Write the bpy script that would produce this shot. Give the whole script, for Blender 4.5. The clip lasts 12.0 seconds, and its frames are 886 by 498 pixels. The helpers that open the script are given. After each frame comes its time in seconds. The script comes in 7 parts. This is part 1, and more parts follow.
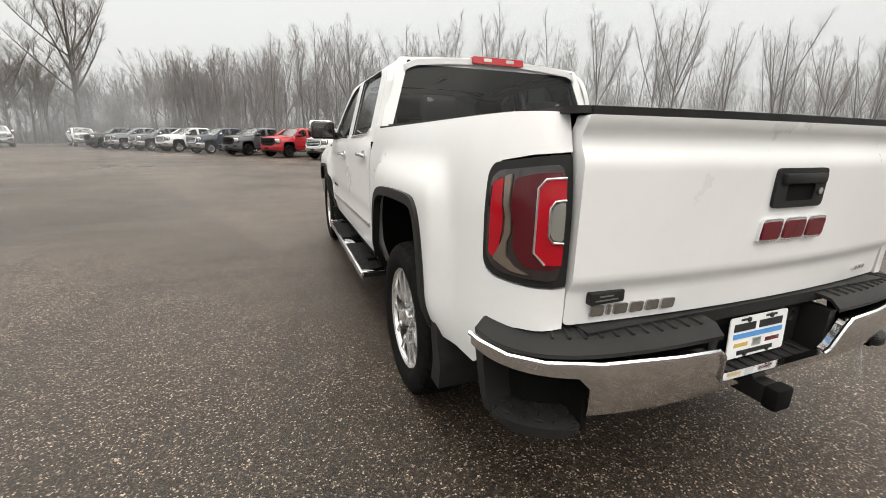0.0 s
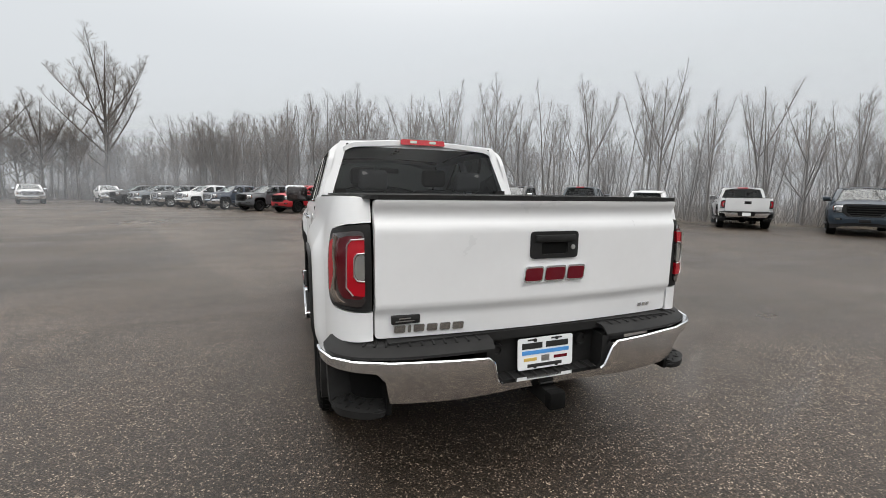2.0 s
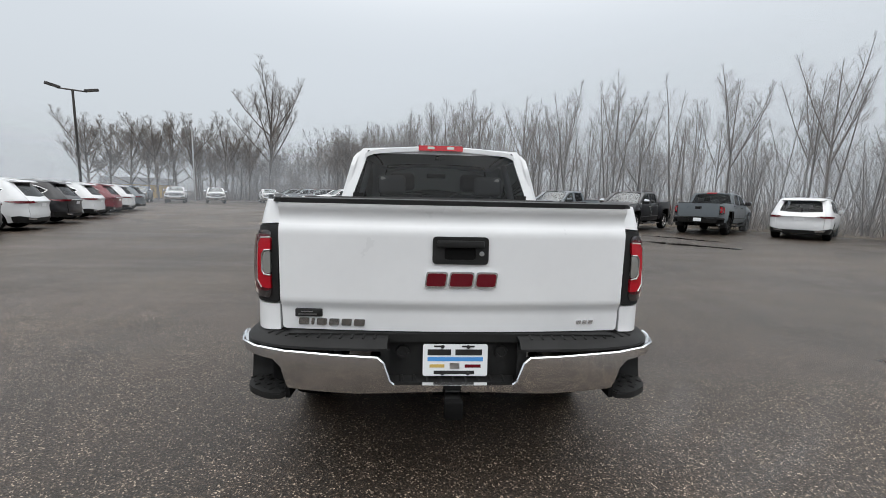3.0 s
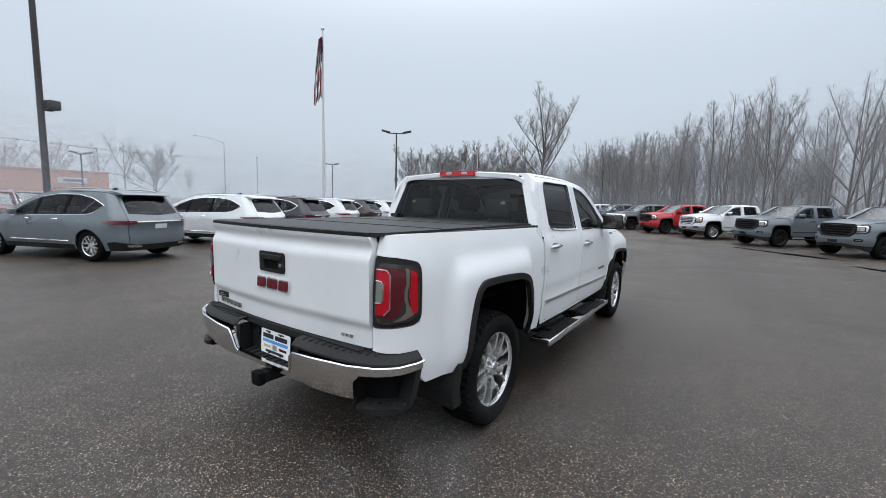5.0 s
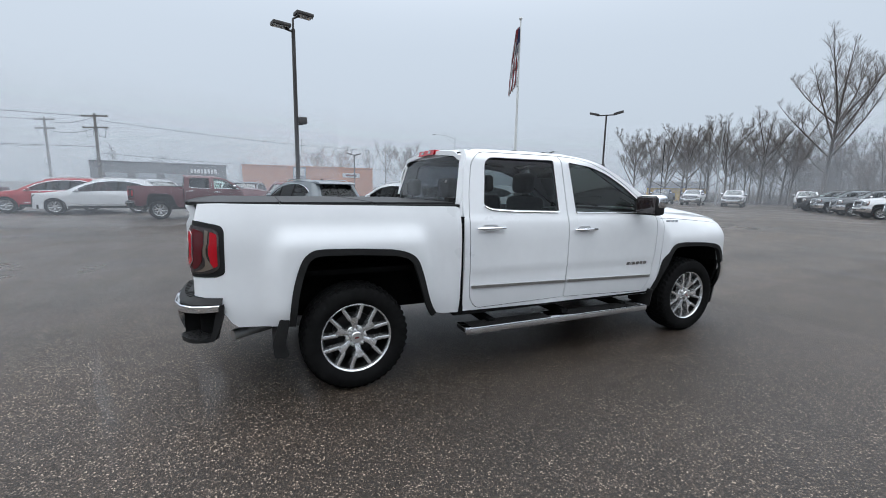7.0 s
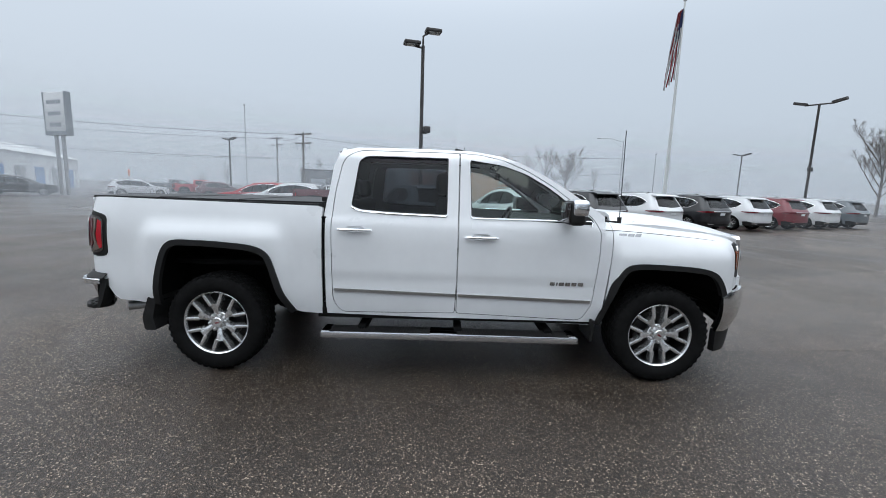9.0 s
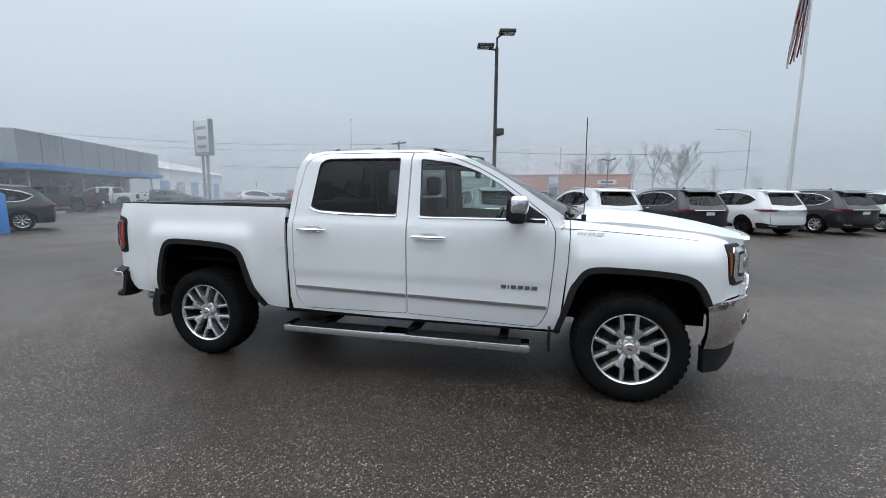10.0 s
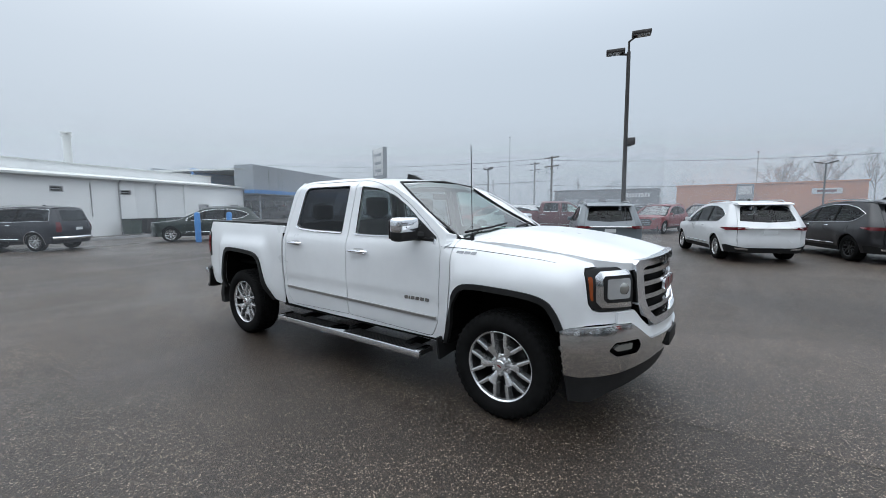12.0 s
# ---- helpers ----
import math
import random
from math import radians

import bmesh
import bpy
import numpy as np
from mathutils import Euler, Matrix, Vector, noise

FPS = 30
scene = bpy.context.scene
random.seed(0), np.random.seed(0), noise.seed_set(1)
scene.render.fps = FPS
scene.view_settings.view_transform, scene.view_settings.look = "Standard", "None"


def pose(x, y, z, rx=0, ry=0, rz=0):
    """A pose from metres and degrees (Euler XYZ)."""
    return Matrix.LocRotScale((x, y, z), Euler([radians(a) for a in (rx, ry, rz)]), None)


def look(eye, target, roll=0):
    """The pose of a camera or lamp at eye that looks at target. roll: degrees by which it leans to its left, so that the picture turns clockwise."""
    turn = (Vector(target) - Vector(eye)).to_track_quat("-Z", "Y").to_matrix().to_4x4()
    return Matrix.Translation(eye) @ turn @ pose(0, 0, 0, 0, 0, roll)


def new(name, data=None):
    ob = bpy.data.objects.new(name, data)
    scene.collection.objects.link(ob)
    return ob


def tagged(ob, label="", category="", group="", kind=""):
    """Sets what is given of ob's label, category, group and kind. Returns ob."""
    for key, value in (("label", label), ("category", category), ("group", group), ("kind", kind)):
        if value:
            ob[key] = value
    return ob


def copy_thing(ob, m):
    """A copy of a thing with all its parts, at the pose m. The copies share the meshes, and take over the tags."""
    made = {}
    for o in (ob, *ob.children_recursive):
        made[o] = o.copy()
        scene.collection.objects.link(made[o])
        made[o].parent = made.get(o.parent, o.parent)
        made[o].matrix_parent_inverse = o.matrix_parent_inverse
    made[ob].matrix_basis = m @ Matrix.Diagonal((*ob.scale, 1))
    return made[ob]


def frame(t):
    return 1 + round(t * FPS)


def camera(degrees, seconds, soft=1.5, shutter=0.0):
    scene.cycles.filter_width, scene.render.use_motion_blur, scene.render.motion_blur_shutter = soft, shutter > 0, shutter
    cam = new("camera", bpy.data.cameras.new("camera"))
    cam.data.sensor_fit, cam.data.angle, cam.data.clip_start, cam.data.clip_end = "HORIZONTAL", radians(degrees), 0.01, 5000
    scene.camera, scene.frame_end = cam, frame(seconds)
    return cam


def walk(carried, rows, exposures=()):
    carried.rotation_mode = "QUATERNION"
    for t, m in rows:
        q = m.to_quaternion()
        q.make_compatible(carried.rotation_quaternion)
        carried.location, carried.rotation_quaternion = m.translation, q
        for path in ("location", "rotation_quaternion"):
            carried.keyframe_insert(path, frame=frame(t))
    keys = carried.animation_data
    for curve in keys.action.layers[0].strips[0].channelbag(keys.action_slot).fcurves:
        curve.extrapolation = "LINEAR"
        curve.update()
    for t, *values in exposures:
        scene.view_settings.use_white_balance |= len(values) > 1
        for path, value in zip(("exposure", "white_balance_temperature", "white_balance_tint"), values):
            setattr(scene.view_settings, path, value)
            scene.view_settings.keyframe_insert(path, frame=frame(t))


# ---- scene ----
cam = camera(94.9, 12.0, soft=0.9)
PATH = [
    (0, (-1.506, -1.927, 1.325), (-0.805, -0.128, 0.802), 0.9),
    (0.5, (-1.551, -2.305, 1.389), (-0.734, -0.525, 0.985), 0.8),
    (1, (-1.572, -2.431, 1.435), (-0.691, -0.664, 1.112), 0.3),
    (1.5, (-1.484, -2.515, 1.439), (-0.65, -0.72, 1.154), 0.3),
    (2, (-1.074, -2.692, 1.417), (-0.407, -0.826, 1.148), 0.7),
    (2.5, (-0.65, -2.921, 1.415), (-0.247, -0.98, 1.157), 0.9),
    (4.5, (1.731, -2.794, 1.553), (0.864, -1.005, 1.335), 2.0),
    (5, (2.276, -2.515, 1.566), (1.134, -0.888, 1.345), 1.4),
    (5.5, (2.788, -2.056, 1.559), (1.405, -0.629, 1.329), 1.1),
    (6, (3.243, -1.678, 1.561), (1.667, -0.473, 1.307), 0.8),
    (6.5, (3.622, -1.158, 1.527), (1.909, -0.165, 1.248), 0.8),
    (8.5, (4.296, 1.173, 1.532), (2.331, 1.399, 1.236), 1.9),
    (9, (4.207, 1.807, 1.534), (2.227, 1.824, 1.25), 1.8),
    (9.5, (4.134, 2.413, 1.535), (2.167, 2.196, 1.251), 1.1),
    (10, (4.027, 2.991, 1.514), (2.101, 2.527, 1.241), 0.3),
    (10.5, (4.009, 3.557, 1.518), (2.15, 2.868, 1.258), -0.2),
    (11, (3.882, 4.119, 1.51), (2.107, 3.229, 1.271), -0.4),
    (11.5, (3.745, 4.61, 1.537), (2.056, 3.562, 1.317), -0.4),
    (12, (3.555, 5.046, 1.57), (1.959, 3.858, 1.369), -0.4),
]
EXPOSURES = [(0.0, 0.40, 7150, 10), (0.5, 0.28, 7100, 10), (1.5, 0.16, 6850, 10), (2.5, 0.08, 6560, 9.5), (4.5, 0.03, 6080, 8.5), (5.5, 0.01, 5970, 8.5), (8.5, -0.06, 5950, 8), (12.0, -0.14, 5900, 7)]
walk(cam, [(t, look(eye, target, roll)) for t, eye, target, roll in PATH], EXPOSURES)

# ---- light: an overcast, foggy winter day ----
scene.cycles.transparent_max_bounces = 32
world = bpy.data.worlds.new("overcast")
scene.world = world
world.use_nodes = True
wn, wl = world.node_tree.nodes, world.node_tree.links
wn.clear()
w_out = wn.new("ShaderNodeOutputWorld")
w_bg = wn.new("ShaderNodeBackground")
w_sky = wn.new("ShaderNodeTexSky")
w_sky.sky_type, w_sky.sun_disc = "NISHITA", False
w_sky.sun_elevation, w_sky.sun_rotation, w_sky.dust_density = radians(50), radians(200), 6.0
w_geo = wn.new("ShaderNodeTexCoord")
w_sep = wn.new("ShaderNodeSeparateXYZ")
w_ramp = wn.new("ShaderNodeValToRGB")
w_ramp.color_ramp.interpolation = "B_SPLINE"
w_ramp.color_ramp.elements[0].position, w_ramp.color_ramp.elements[0].color = 0.0, (0.148, 0.157, 0.166, 1)
w_ramp.color_ramp.elements[1].position, w_ramp.color_ramp.elements[1].color = 1.0, (0.70, 0.70, 0.70, 1)
for at, col in ((0.30, (0.175, 0.186, 0.197, 1)), (0.44, (0.195, 0.205, 0.216, 1)), (0.60, (0.48, 0.485, 0.49, 1)), (0.80, (0.64, 0.645, 0.65, 1))):
    e = w_ramp.color_ramp.elements.new(at)
    e.color = col
w_scale = wn.new("ShaderNodeVectorMath")
w_scale.operation = "SCALE"
w_scale.inputs["Scale"].default_value = SKY_GAIN = 3.7
w_mix = wn.new("ShaderNodeVectorMath")
w_mix.operation = "MULTIPLY_ADD"
w_mix.inputs[1].default_value = (0.01, 0.01, 0.01)
wl.new(w_geo.outputs["Generated"], w_sep.inputs[0])
wl.new(w_sep.outputs["Z"], w_ramp.inputs["Fac"])
wl.new(w_ramp.outputs["Color"], w_scale.inputs[0])
wl.new(w_sky.outputs["Color"], w_mix.inputs[0])
wl.new(w_scale.outputs["Vector"], w_mix.inputs[2])
wl.new(w_mix.outputs["Vector"], w_bg.inputs["Color"])
w_bg.inputs["Strength"].default_value = 1.0
wl.new(w_bg.outputs[0], w_out.inputs[0])
sun = new("sun", bpy.data.lights.new("sun", "SUN"))
sun.data.energy, sun.data.angle, sun.data.color = 0.25, radians(40), (1.0, 0.98, 0.95)
sun.matrix_world = pose(0, 0, 30, 38, 0, 20)

# ---- small tools ----
def mat_base(name, color=(0.5, 0.5, 0.5), rough=0.5, metal=0.0, coat=0.0, spec=0.5):
    m = bpy.data.materials.new(name)
    m.use_nodes = True
    b = m.node_tree.nodes["Principled BSDF"]
    b.inputs["Base Color"].default_value = (*color, 1)
    b.inputs["Roughness"].default_value = rough
    b.inputs["Metallic"].default_value = metal
    b.inputs["Coat Weight"].default_value = coat
    b.inputs["Coat Roughness"].default_value = 0.04
    b.inputs["Specular IOR Level"].default_value = spec
    return m, m.node_tree.nodes, m.node_tree.links, b


def noise_node(n, l, scale, detail=3.0, rough=0.6, coords="Object", stretch=None):
    tc = n.new("ShaderNodeTexCoord")
    no = n.new("ShaderNodeTexNoise")
    no.inputs["Scale"].default_value, no.inputs["Detail"].default_value, no.inputs["Roughness"].default_value = scale, detail, rough
    if stretch:
        mp = n.new("ShaderNodeMapping")
        mp.inputs["Scale"].default_value = stretch
        l.new(tc.outputs[coords], mp.inputs[0])
        l.new(mp.outputs[0], no.inputs["Vector"])
    else:
        l.new(tc.outputs[coords], no.inputs["Vector"])
    return no


def ramp_node(n, l, source, stops):
    r = n.new("ShaderNodeValToRGB")
    cr = r.color_ramp
    cr.elements[0].position, cr.elements[1].position = stops[0][0], stops[-1][0]
    cr.elements[0].color, cr.elements[1].color = (*stops[0][1], 1), (*stops[-1][1], 1)
    for at, col in stops[1:-1]:
        cr.elements.new(at).color = (*col, 1)
    l.new(source, r.inputs["Fac"])
    return r


def bump_to(n, l, b, source, strength=0.3, distance=0.01):
    bu = n.new("ShaderNodeBump")
    bu.inputs["Strength"].default_value, bu.inputs["Distance"].default_value = strength, distance
    l.new(source, bu.inputs["Height"])
    l.new(bu.outputs[0], b.inputs["Normal"])


def grey(v):
    return (v, v, v)


def mottled(name, dark, light, scale, rough=0.7, metal=0.0, bump=0.2, fine=None, coat=0.0, coords="Object", stretch=None, dist=0.01):
    """Two-scale colour variation between dark and light, with fine relief."""
    m, n, l, b = mat_base(name, light, rough, metal, coat)
    big = noise_node(n, l, scale, 4, 0.6, coords, stretch)
    small = noise_node(n, l, fine or scale * 12, 3, 0.7, coords, stretch)
    add = n.new("ShaderNodeMath")
    add.operation = "MULTIPLY_ADD"
    add.inputs[1].default_value, add.inputs[2].default_value = 0.45, 0.0
    l.new(small.outputs["Fac"], add.inputs[0])
    mix = n.new("ShaderNodeMath")
    mix.operation = "MULTIPLY_ADD"
    mix.inputs[1].default_value = 0.6
    l.new(big.outputs["Fac"], mix.inputs[0])
    l.new(add.outputs[0], mix.inputs[2])
    r = ramp_node(n, l, mix.outputs[0], ((0.32, dark), (0.72, light)))
    l.new(r.outputs[0], b.inputs["Base Color"])
    if bump:
        bump_to(n, l, b, small.outputs["Fac"], bump, dist)
    return m


def part(name, bm, material, parent, label="", sharp=35):
    """Links a bmesh as one mesh object under a thing or a part."""
    me = bpy.data.meshes.new(name)
    bmesh.ops.recalc_face_normals(bm, faces=bm.faces)
    for fc in bm.faces:
        fc.smooth = True
    bm.to_mesh(me)
    bm.free()
    me.set_sharp_from_angle(angle=radians(sharp))
    me.materials.append(material)
    ob = new(name, me)
    ob.parent = parent
    if label:
        ob["label"] = label
    return ob


def thing(name, label, category, m=None, group="", kind=""):
    ob = new(name)
    ob.empty_display_size = 0.2
    if m is not None:
        ob.matrix_world = m
    return tagged(ob, label, category, group, kind)


def solid(name, bm, material, label, category, m=None, group="", kind="", sharp=35):
    """A thing that is one mesh."""
    ob = part(name, bm, material, None, "", sharp)
    if m is not None:
        ob.matrix_world = m
    return tagged(ob, label, category, group, kind)


def box(bm, lo, hi, bevel=0.0, seg=2):
    vs = [bm.verts.new((x, y, z)) for x in (lo[0], hi[0]) for y in (lo[1], hi[1]) for z in (lo[2], hi[2])]
    fs = [bm.faces.new([vs[i] for i in q]) for q in ((0, 1, 3, 2), (4, 6, 7, 5), (0, 4, 5, 1), (2, 3, 7, 6), (0, 2, 6, 4), (1, 5, 7, 3))]
    if bevel:
        bmesh.ops.bevel(bm, geom=list({e for fc in fs for e in fc.edges}), offset=bevel, segments=seg, profile=0.5, affect="EDGES")
    return bm


def boxes(*items, bevel=0.0):
    bm = bmesh.new()
    for lo, hi in items:
        box(bm, lo, hi, bevel)
    return bm


def tube(bm, pts, radii, seg=8, caps=True):
    """A round tube along a line of points."""
    pts = [Vector(p) for p in pts]
    if not hasattr(radii, "__len__"):
        radii = [radii] * len(pts)
    rings = []
    up = None
    for i, p in enumerate(pts):
        d = (pts[min(i + 1, len(pts) - 1)] - pts[max(i - 1, 0)]).normalized()
        if up is None:
            up = d.orthogonal().normalized()
        up = (up - d * up.dot(d)).normalized()
        side = d.cross(up)
        rings.append([bm.verts.new(p + (up * math.cos(a) + side * math.sin(a)) * radii[i]) for a in (2 * math.pi * k / seg for k in range(seg))])
    for a, b in zip(rings, rings[1:]):
        for k in range(seg):
            bm.faces.new((a[k], a[(k + 1) % seg], b[(k + 1) % seg], b[k]))
    if caps:
        bm.faces.new(rings[0][::-1])
        bm.faces.new(rings[-1])
    return bm


def lathe(bm, profile, seg=32, axis="x", centre=(0, 0, 0), closed=False):
    """Turns a profile of (along, radius) about an axis."""
    rings = []
    cx, cy, cz = centre
    for h, r in profile:
        ring = []
        for k in range(seg):
            a = 2 * math.pi * k / seg
            c, s = r * math.cos(a), r * math.sin(a)
            ring.append(bm.verts.new({"x": (cx + h, cy + c, cz + s), "y": (cx + c, cy + h, cz + s), "z": (cx + c, cy + s, cz + h)}[axis]))
        rings.append(ring)
    pairs = list(zip(rings, rings[1:])) + ([(rings[-1], rings[0])] if closed else [])
    for a, b in pairs:
        for k in range(seg):
            bm.faces.new((a[k], a[(k + 1) % seg], b[(k + 1) % seg], b[k]))
    return bm


def prism(bm, outline, axis, lo, hi):
    """A flat outline (two coordinates, in axis order) pulled from lo to hi along the third axis."""
    def spot(a, b, c):
        return {"x": (c, a, b), "y": (a, c, b), "z": (a, b, c)}[axis]
    one = [bm.verts.new(spot(a, b, lo)) for a, b in outline]
    two = [bm.verts.new(spot(a, b, hi)) for a, b in outline]
    bm.faces.new(one)
    bm.faces.new(two[::-1])
    n = len(outline)
    for i in range(n):
        bm.faces.new((one[i], two[i], two[(i + 1) % n], one[(i + 1) % n]))
    return bm


def smooth(a, b, x):
    t = min(max((x - a) / (b - a), 0.0), 1.0)
    return t * t * (3 - 2 * t)


def lerp_table(table, x):
    if x <= table[0][0]:
        return table[0][1]
    for (x0, y0), (x1, y1) in zip(table, table[1:]):
        if x <= x1:
            return y0 + (y1 - y0) * (x - x0) / (x1 - x0)
    return table[-1][1]


def rounded(outline, r, seg=4):
    """Rounds the corners of a flat outline; r is one radius or one for each corner."""
    out, n = [], len(outline)
    for i, p in enumerate(outline):
        ri = r[i] if hasattr(r, "__len__") else r
        p = Vector(p)
        a, b = Vector(outline[i - 1]) - p, Vector(outline[(i + 1) % n]) - p
        d = min(ri, a.length * 0.48, b.length * 0.48)
        if d < 1e-4:
            out.append(tuple(p))
            continue
        s, e = p + a.normalized() * d, p + b.normalized() * d
        for k in range(seg + 1):
            t = k / seg
            out.append(tuple((1 - t) ** 2 * s + 2 * t * (1 - t) * p + t * t * e))
    return out


def grown(outline, d):
    """The outline moved outwards by d."""
    n = len(outline)
    area = sum(outline[i - 1][0] * outline[i][1] - outline[i][0] * outline[i - 1][1] for i in range(n))
    sg = 1 if area > 0 else -1
    out = []
    for i in range(n):
        p, a, b = Vector(outline[i]), Vector(outline[i - 1]), Vector(outline[(i + 1) % n])
        e1, e2 = (p - a), (b - p)
        if e1.length < 1e-6 or e2.length < 1e-6:
            continue
        n1, n2 = Vector((e1.y, -e1.x)).normalized(), Vector((e2.y, -e2.x)).normalized()
        m = n1 + n2
        if m.length < 0.2:
            m = n1
        m = m.normalized()
        out.append(tuple(p + m * (sg * d / max(m.dot(n1), 0.5))))
    return out


COARSE = [1.0]


def panel(bm, outline, place, step=0.06, thick=0.02, holes=(), edge=0.004, cut=(True, True)):
    """A sheet with the given flat outline and holes, laid on the surface place(u, v, depth), with turned-in rounded edges."""
    step *= COARSE[0]
    tmp = bmesh.new()
    loops = []
    for ring in (outline, *holes):
        vs = [tmp.verts.new((u, v, 0)) for u, v in ring]
        loops.append([tmp.edges.new((vs[i - 1], vs[i])) for i in range(len(vs))])
    if holes:
        bmesh.ops.triangle_fill(tmp, use_beauty=True, use_dissolve=False, edges=[e for lp in loops for e in lp])
    else:
        tmp.faces.new([e.verts[1] if i else e.verts[1] for i, e in enumerate(loops[0])])
    us, vs2 = [p[0] for p in outline], [p[1] for p in outline]
    for k, (lo, hi) in enumerate(((min(us), max(us)), (min(vs2), max(vs2)))):
        if not cut[k]:
            continue
        count = int((hi - lo) / step)
        for i in range(1, count + 1):
            co = [0, 0, 0]
            no = [0, 0, 0]
            co[k], no[k] = lo + (hi - lo) * i / (count + 1), 1
            bmesh.ops.bisect_plane(tmp, geom=tmp.verts[:] + tmp.edges[:] + tmp.faces[:], plane_co=co, plane_no=no, dist=1e-5)
    index = {}
    tmp.verts.ensure_lookup_table()
    flat = [(v.co.x, v.co.y) for v in tmp.verts]
    tmp.verts.index_update()
    tops = [bm.verts.new(place(u, v, 0.0)) for u, v in flat]
    for fc in tmp.faces:
        try:
            bm.faces.new([tops[v.index] for v in fc.verts])
        except ValueError:
            pass
    if thick:
        rim = [e for e in tmp.edges if len(e.link_faces) == 1]
        levels = []
        ring_verts = {v.index for e in rim for v in e.verts}
        for depth in ((edge, thick) if edge else (thick,)):
            levels.append({i: bm.verts.new(place(flat[i][0], flat[i][1], depth)) for i in ring_verts})
        prev = {i: tops[i] for i in ring_verts}
        for lev in levels:
            for e in rim:
                a, b = e.verts[0].index, e.verts[1].index
                try:
                    bm.faces.new((prev[a], prev[b], lev[b], lev[a]))
                except ValueError:
                    pass
            prev = lev
    tmp.free()
    return bm

# ---- materials ----
def make_paint():
    """Car paint whose colour is the object's own colour."""
    m, n, l, b = mat_base("car_paint", (0.8, 0.8, 0.8), 0.32, 0.0, 0.38)
    info = n.new("ShaderNodeObjectInfo")
    no = noise_node(n, l, 1.7, 5, 0.65)
    film = ramp_node(n, l, no.outputs["Fac"], ((0.3, grey(0.90)), (0.75, grey(1.0))))
    mul = n.new("ShaderNodeVectorMath")
    mul.operation = "MULTIPLY"
    l.new(info.outputs["Color"], mul.inputs[0])
    l.new(film.outputs[0], mul.inputs[1])
    l.new(mul.outputs[0], b.inputs["Base Color"])
    fine = noise_node(n, l, 240, 2, 0.5)
    rr = ramp_node(n, l, no.outputs["Fac"], ((0.3, grey(0.26)), (0.8, grey(0.42))))
    l.new(rr.outputs[0], b.inputs["Roughness"])
    bump_to(n, l, b, fine.outputs["Fac"], 0.02, 0.001)
    return m


def make_asphalt(tint=1.0, name="wet_asphalt", spec=0.40):
    """Worn, wet asphalt with light brown aggregate; damp patches shine."""
    m, n, l, b = mat_base(name, (0.06, 0.055, 0.048), 0.6, spec=spec)
    tc = n.new("ShaderNodeTexCoord")

    def stones(scale, steps):
        vor = n.new("ShaderNodeTexVoronoi")
        vor.inputs["Scale"].default_value = scale
        l.new(tc.outputs["Object"], vor.inputs["Vector"])
        sep = n.new("ShaderNodeSeparateColor")
        l.new(vor.outputs["Color"], sep.inputs[0])
        return vor, ramp_node(n, l, sep.outputs[0], steps)

    def times(a_, b_):
        mul = n.new("ShaderNodeVectorMath")
        mul.operation = "MULTIPLY"
        l.new(a_.outputs[0], mul.inputs[0])
        l.new(b_.outputs[0], mul.inputs[1])
        return mul
    vor, chips = stones(150, ((0.0, (0.0105, 0.0073, 0.0051)), (0.55, (0.0280, 0.0199, 0.0141)), (0.80, (0.060, 0.0438, 0.0315)), (0.92, (0.134, 0.102, 0.076)), (1.0, (0.48, 0.392, 0.302))))
    vor2, large = stones(60, ((0.0, grey(0.74)), (0.5, grey(0.98)), (0.9, grey(1.14)), (1.0, grey(1.3))))
    patch = noise_node(n, l, 0.22, 6, 0.62)
    tone = ramp_node(n, l, patch.outputs["Fac"], ((0.30, grey(0.64 * tint)), (0.50, grey(0.88 * tint)), (0.68, grey(1.15 * tint))))
    mid = noise_node(n, l, 2.6, 6, 0.75)
    tone2 = ramp_node(n, l, mid.outputs["Fac"], ((0.3, grey(0.80)), (0.7, grey(1.20))))
    # tyre-worn lanes, streaks drawn along the row
    streak = noise_node(n, l, 0.55, 5, 0.6, stretch=(1.0, 0.22, 1.0))
    tone3 = ramp_node(n, l, streak.outputs["Fac"], ((0.36, grey(0.70)), (0.52, grey(1.0)), (0.7, grey(1.14))))
    base = times(times(times(times(chips, large), tone), tone2), tone3)
    l.new(base.outputs[0], b.inputs["Base Color"])
    wet = noise_node(n, l, 0.13, 6, 0.62, stretch=(1.0, 0.55, 1.0))
    # wet wheel tracks that cross the lot
    track = noise_node(n, l, 0.42, 4, 0.55, stretch=(0.22, 1.0, 1.0))
    wr = ramp_node(n, l, wet.outputs["Fac"], ((0.30, grey(0.24)), (0.44, grey(0.38)), (0.62, grey(0.50))))
    tr_ = ramp_node(n, l, track.outputs["Fac"], ((0.36, grey(0.74)), (0.50, grey(1.0)), (0.66, grey(1.10))))
    rough = times(wr, tr_)
    l.new(rough.outputs[0], b.inputs["Roughness"])
    st = ramp_node(n, l, wet.outputs["Fac"], ((0.30, grey(0.40)), (0.46, grey(0.65)), (0.6, grey(0.85))))
    bu = n.new("ShaderNodeBump")
    bu.inputs["Distance"].default_value = 0.005
    l.new(st.outputs[0], bu.inputs["Strength"])
    l.new(vor.outputs["Distance"], bu.inputs["Height"])
    l.new(bu.outputs[0], b.inputs["Normal"])
    return m


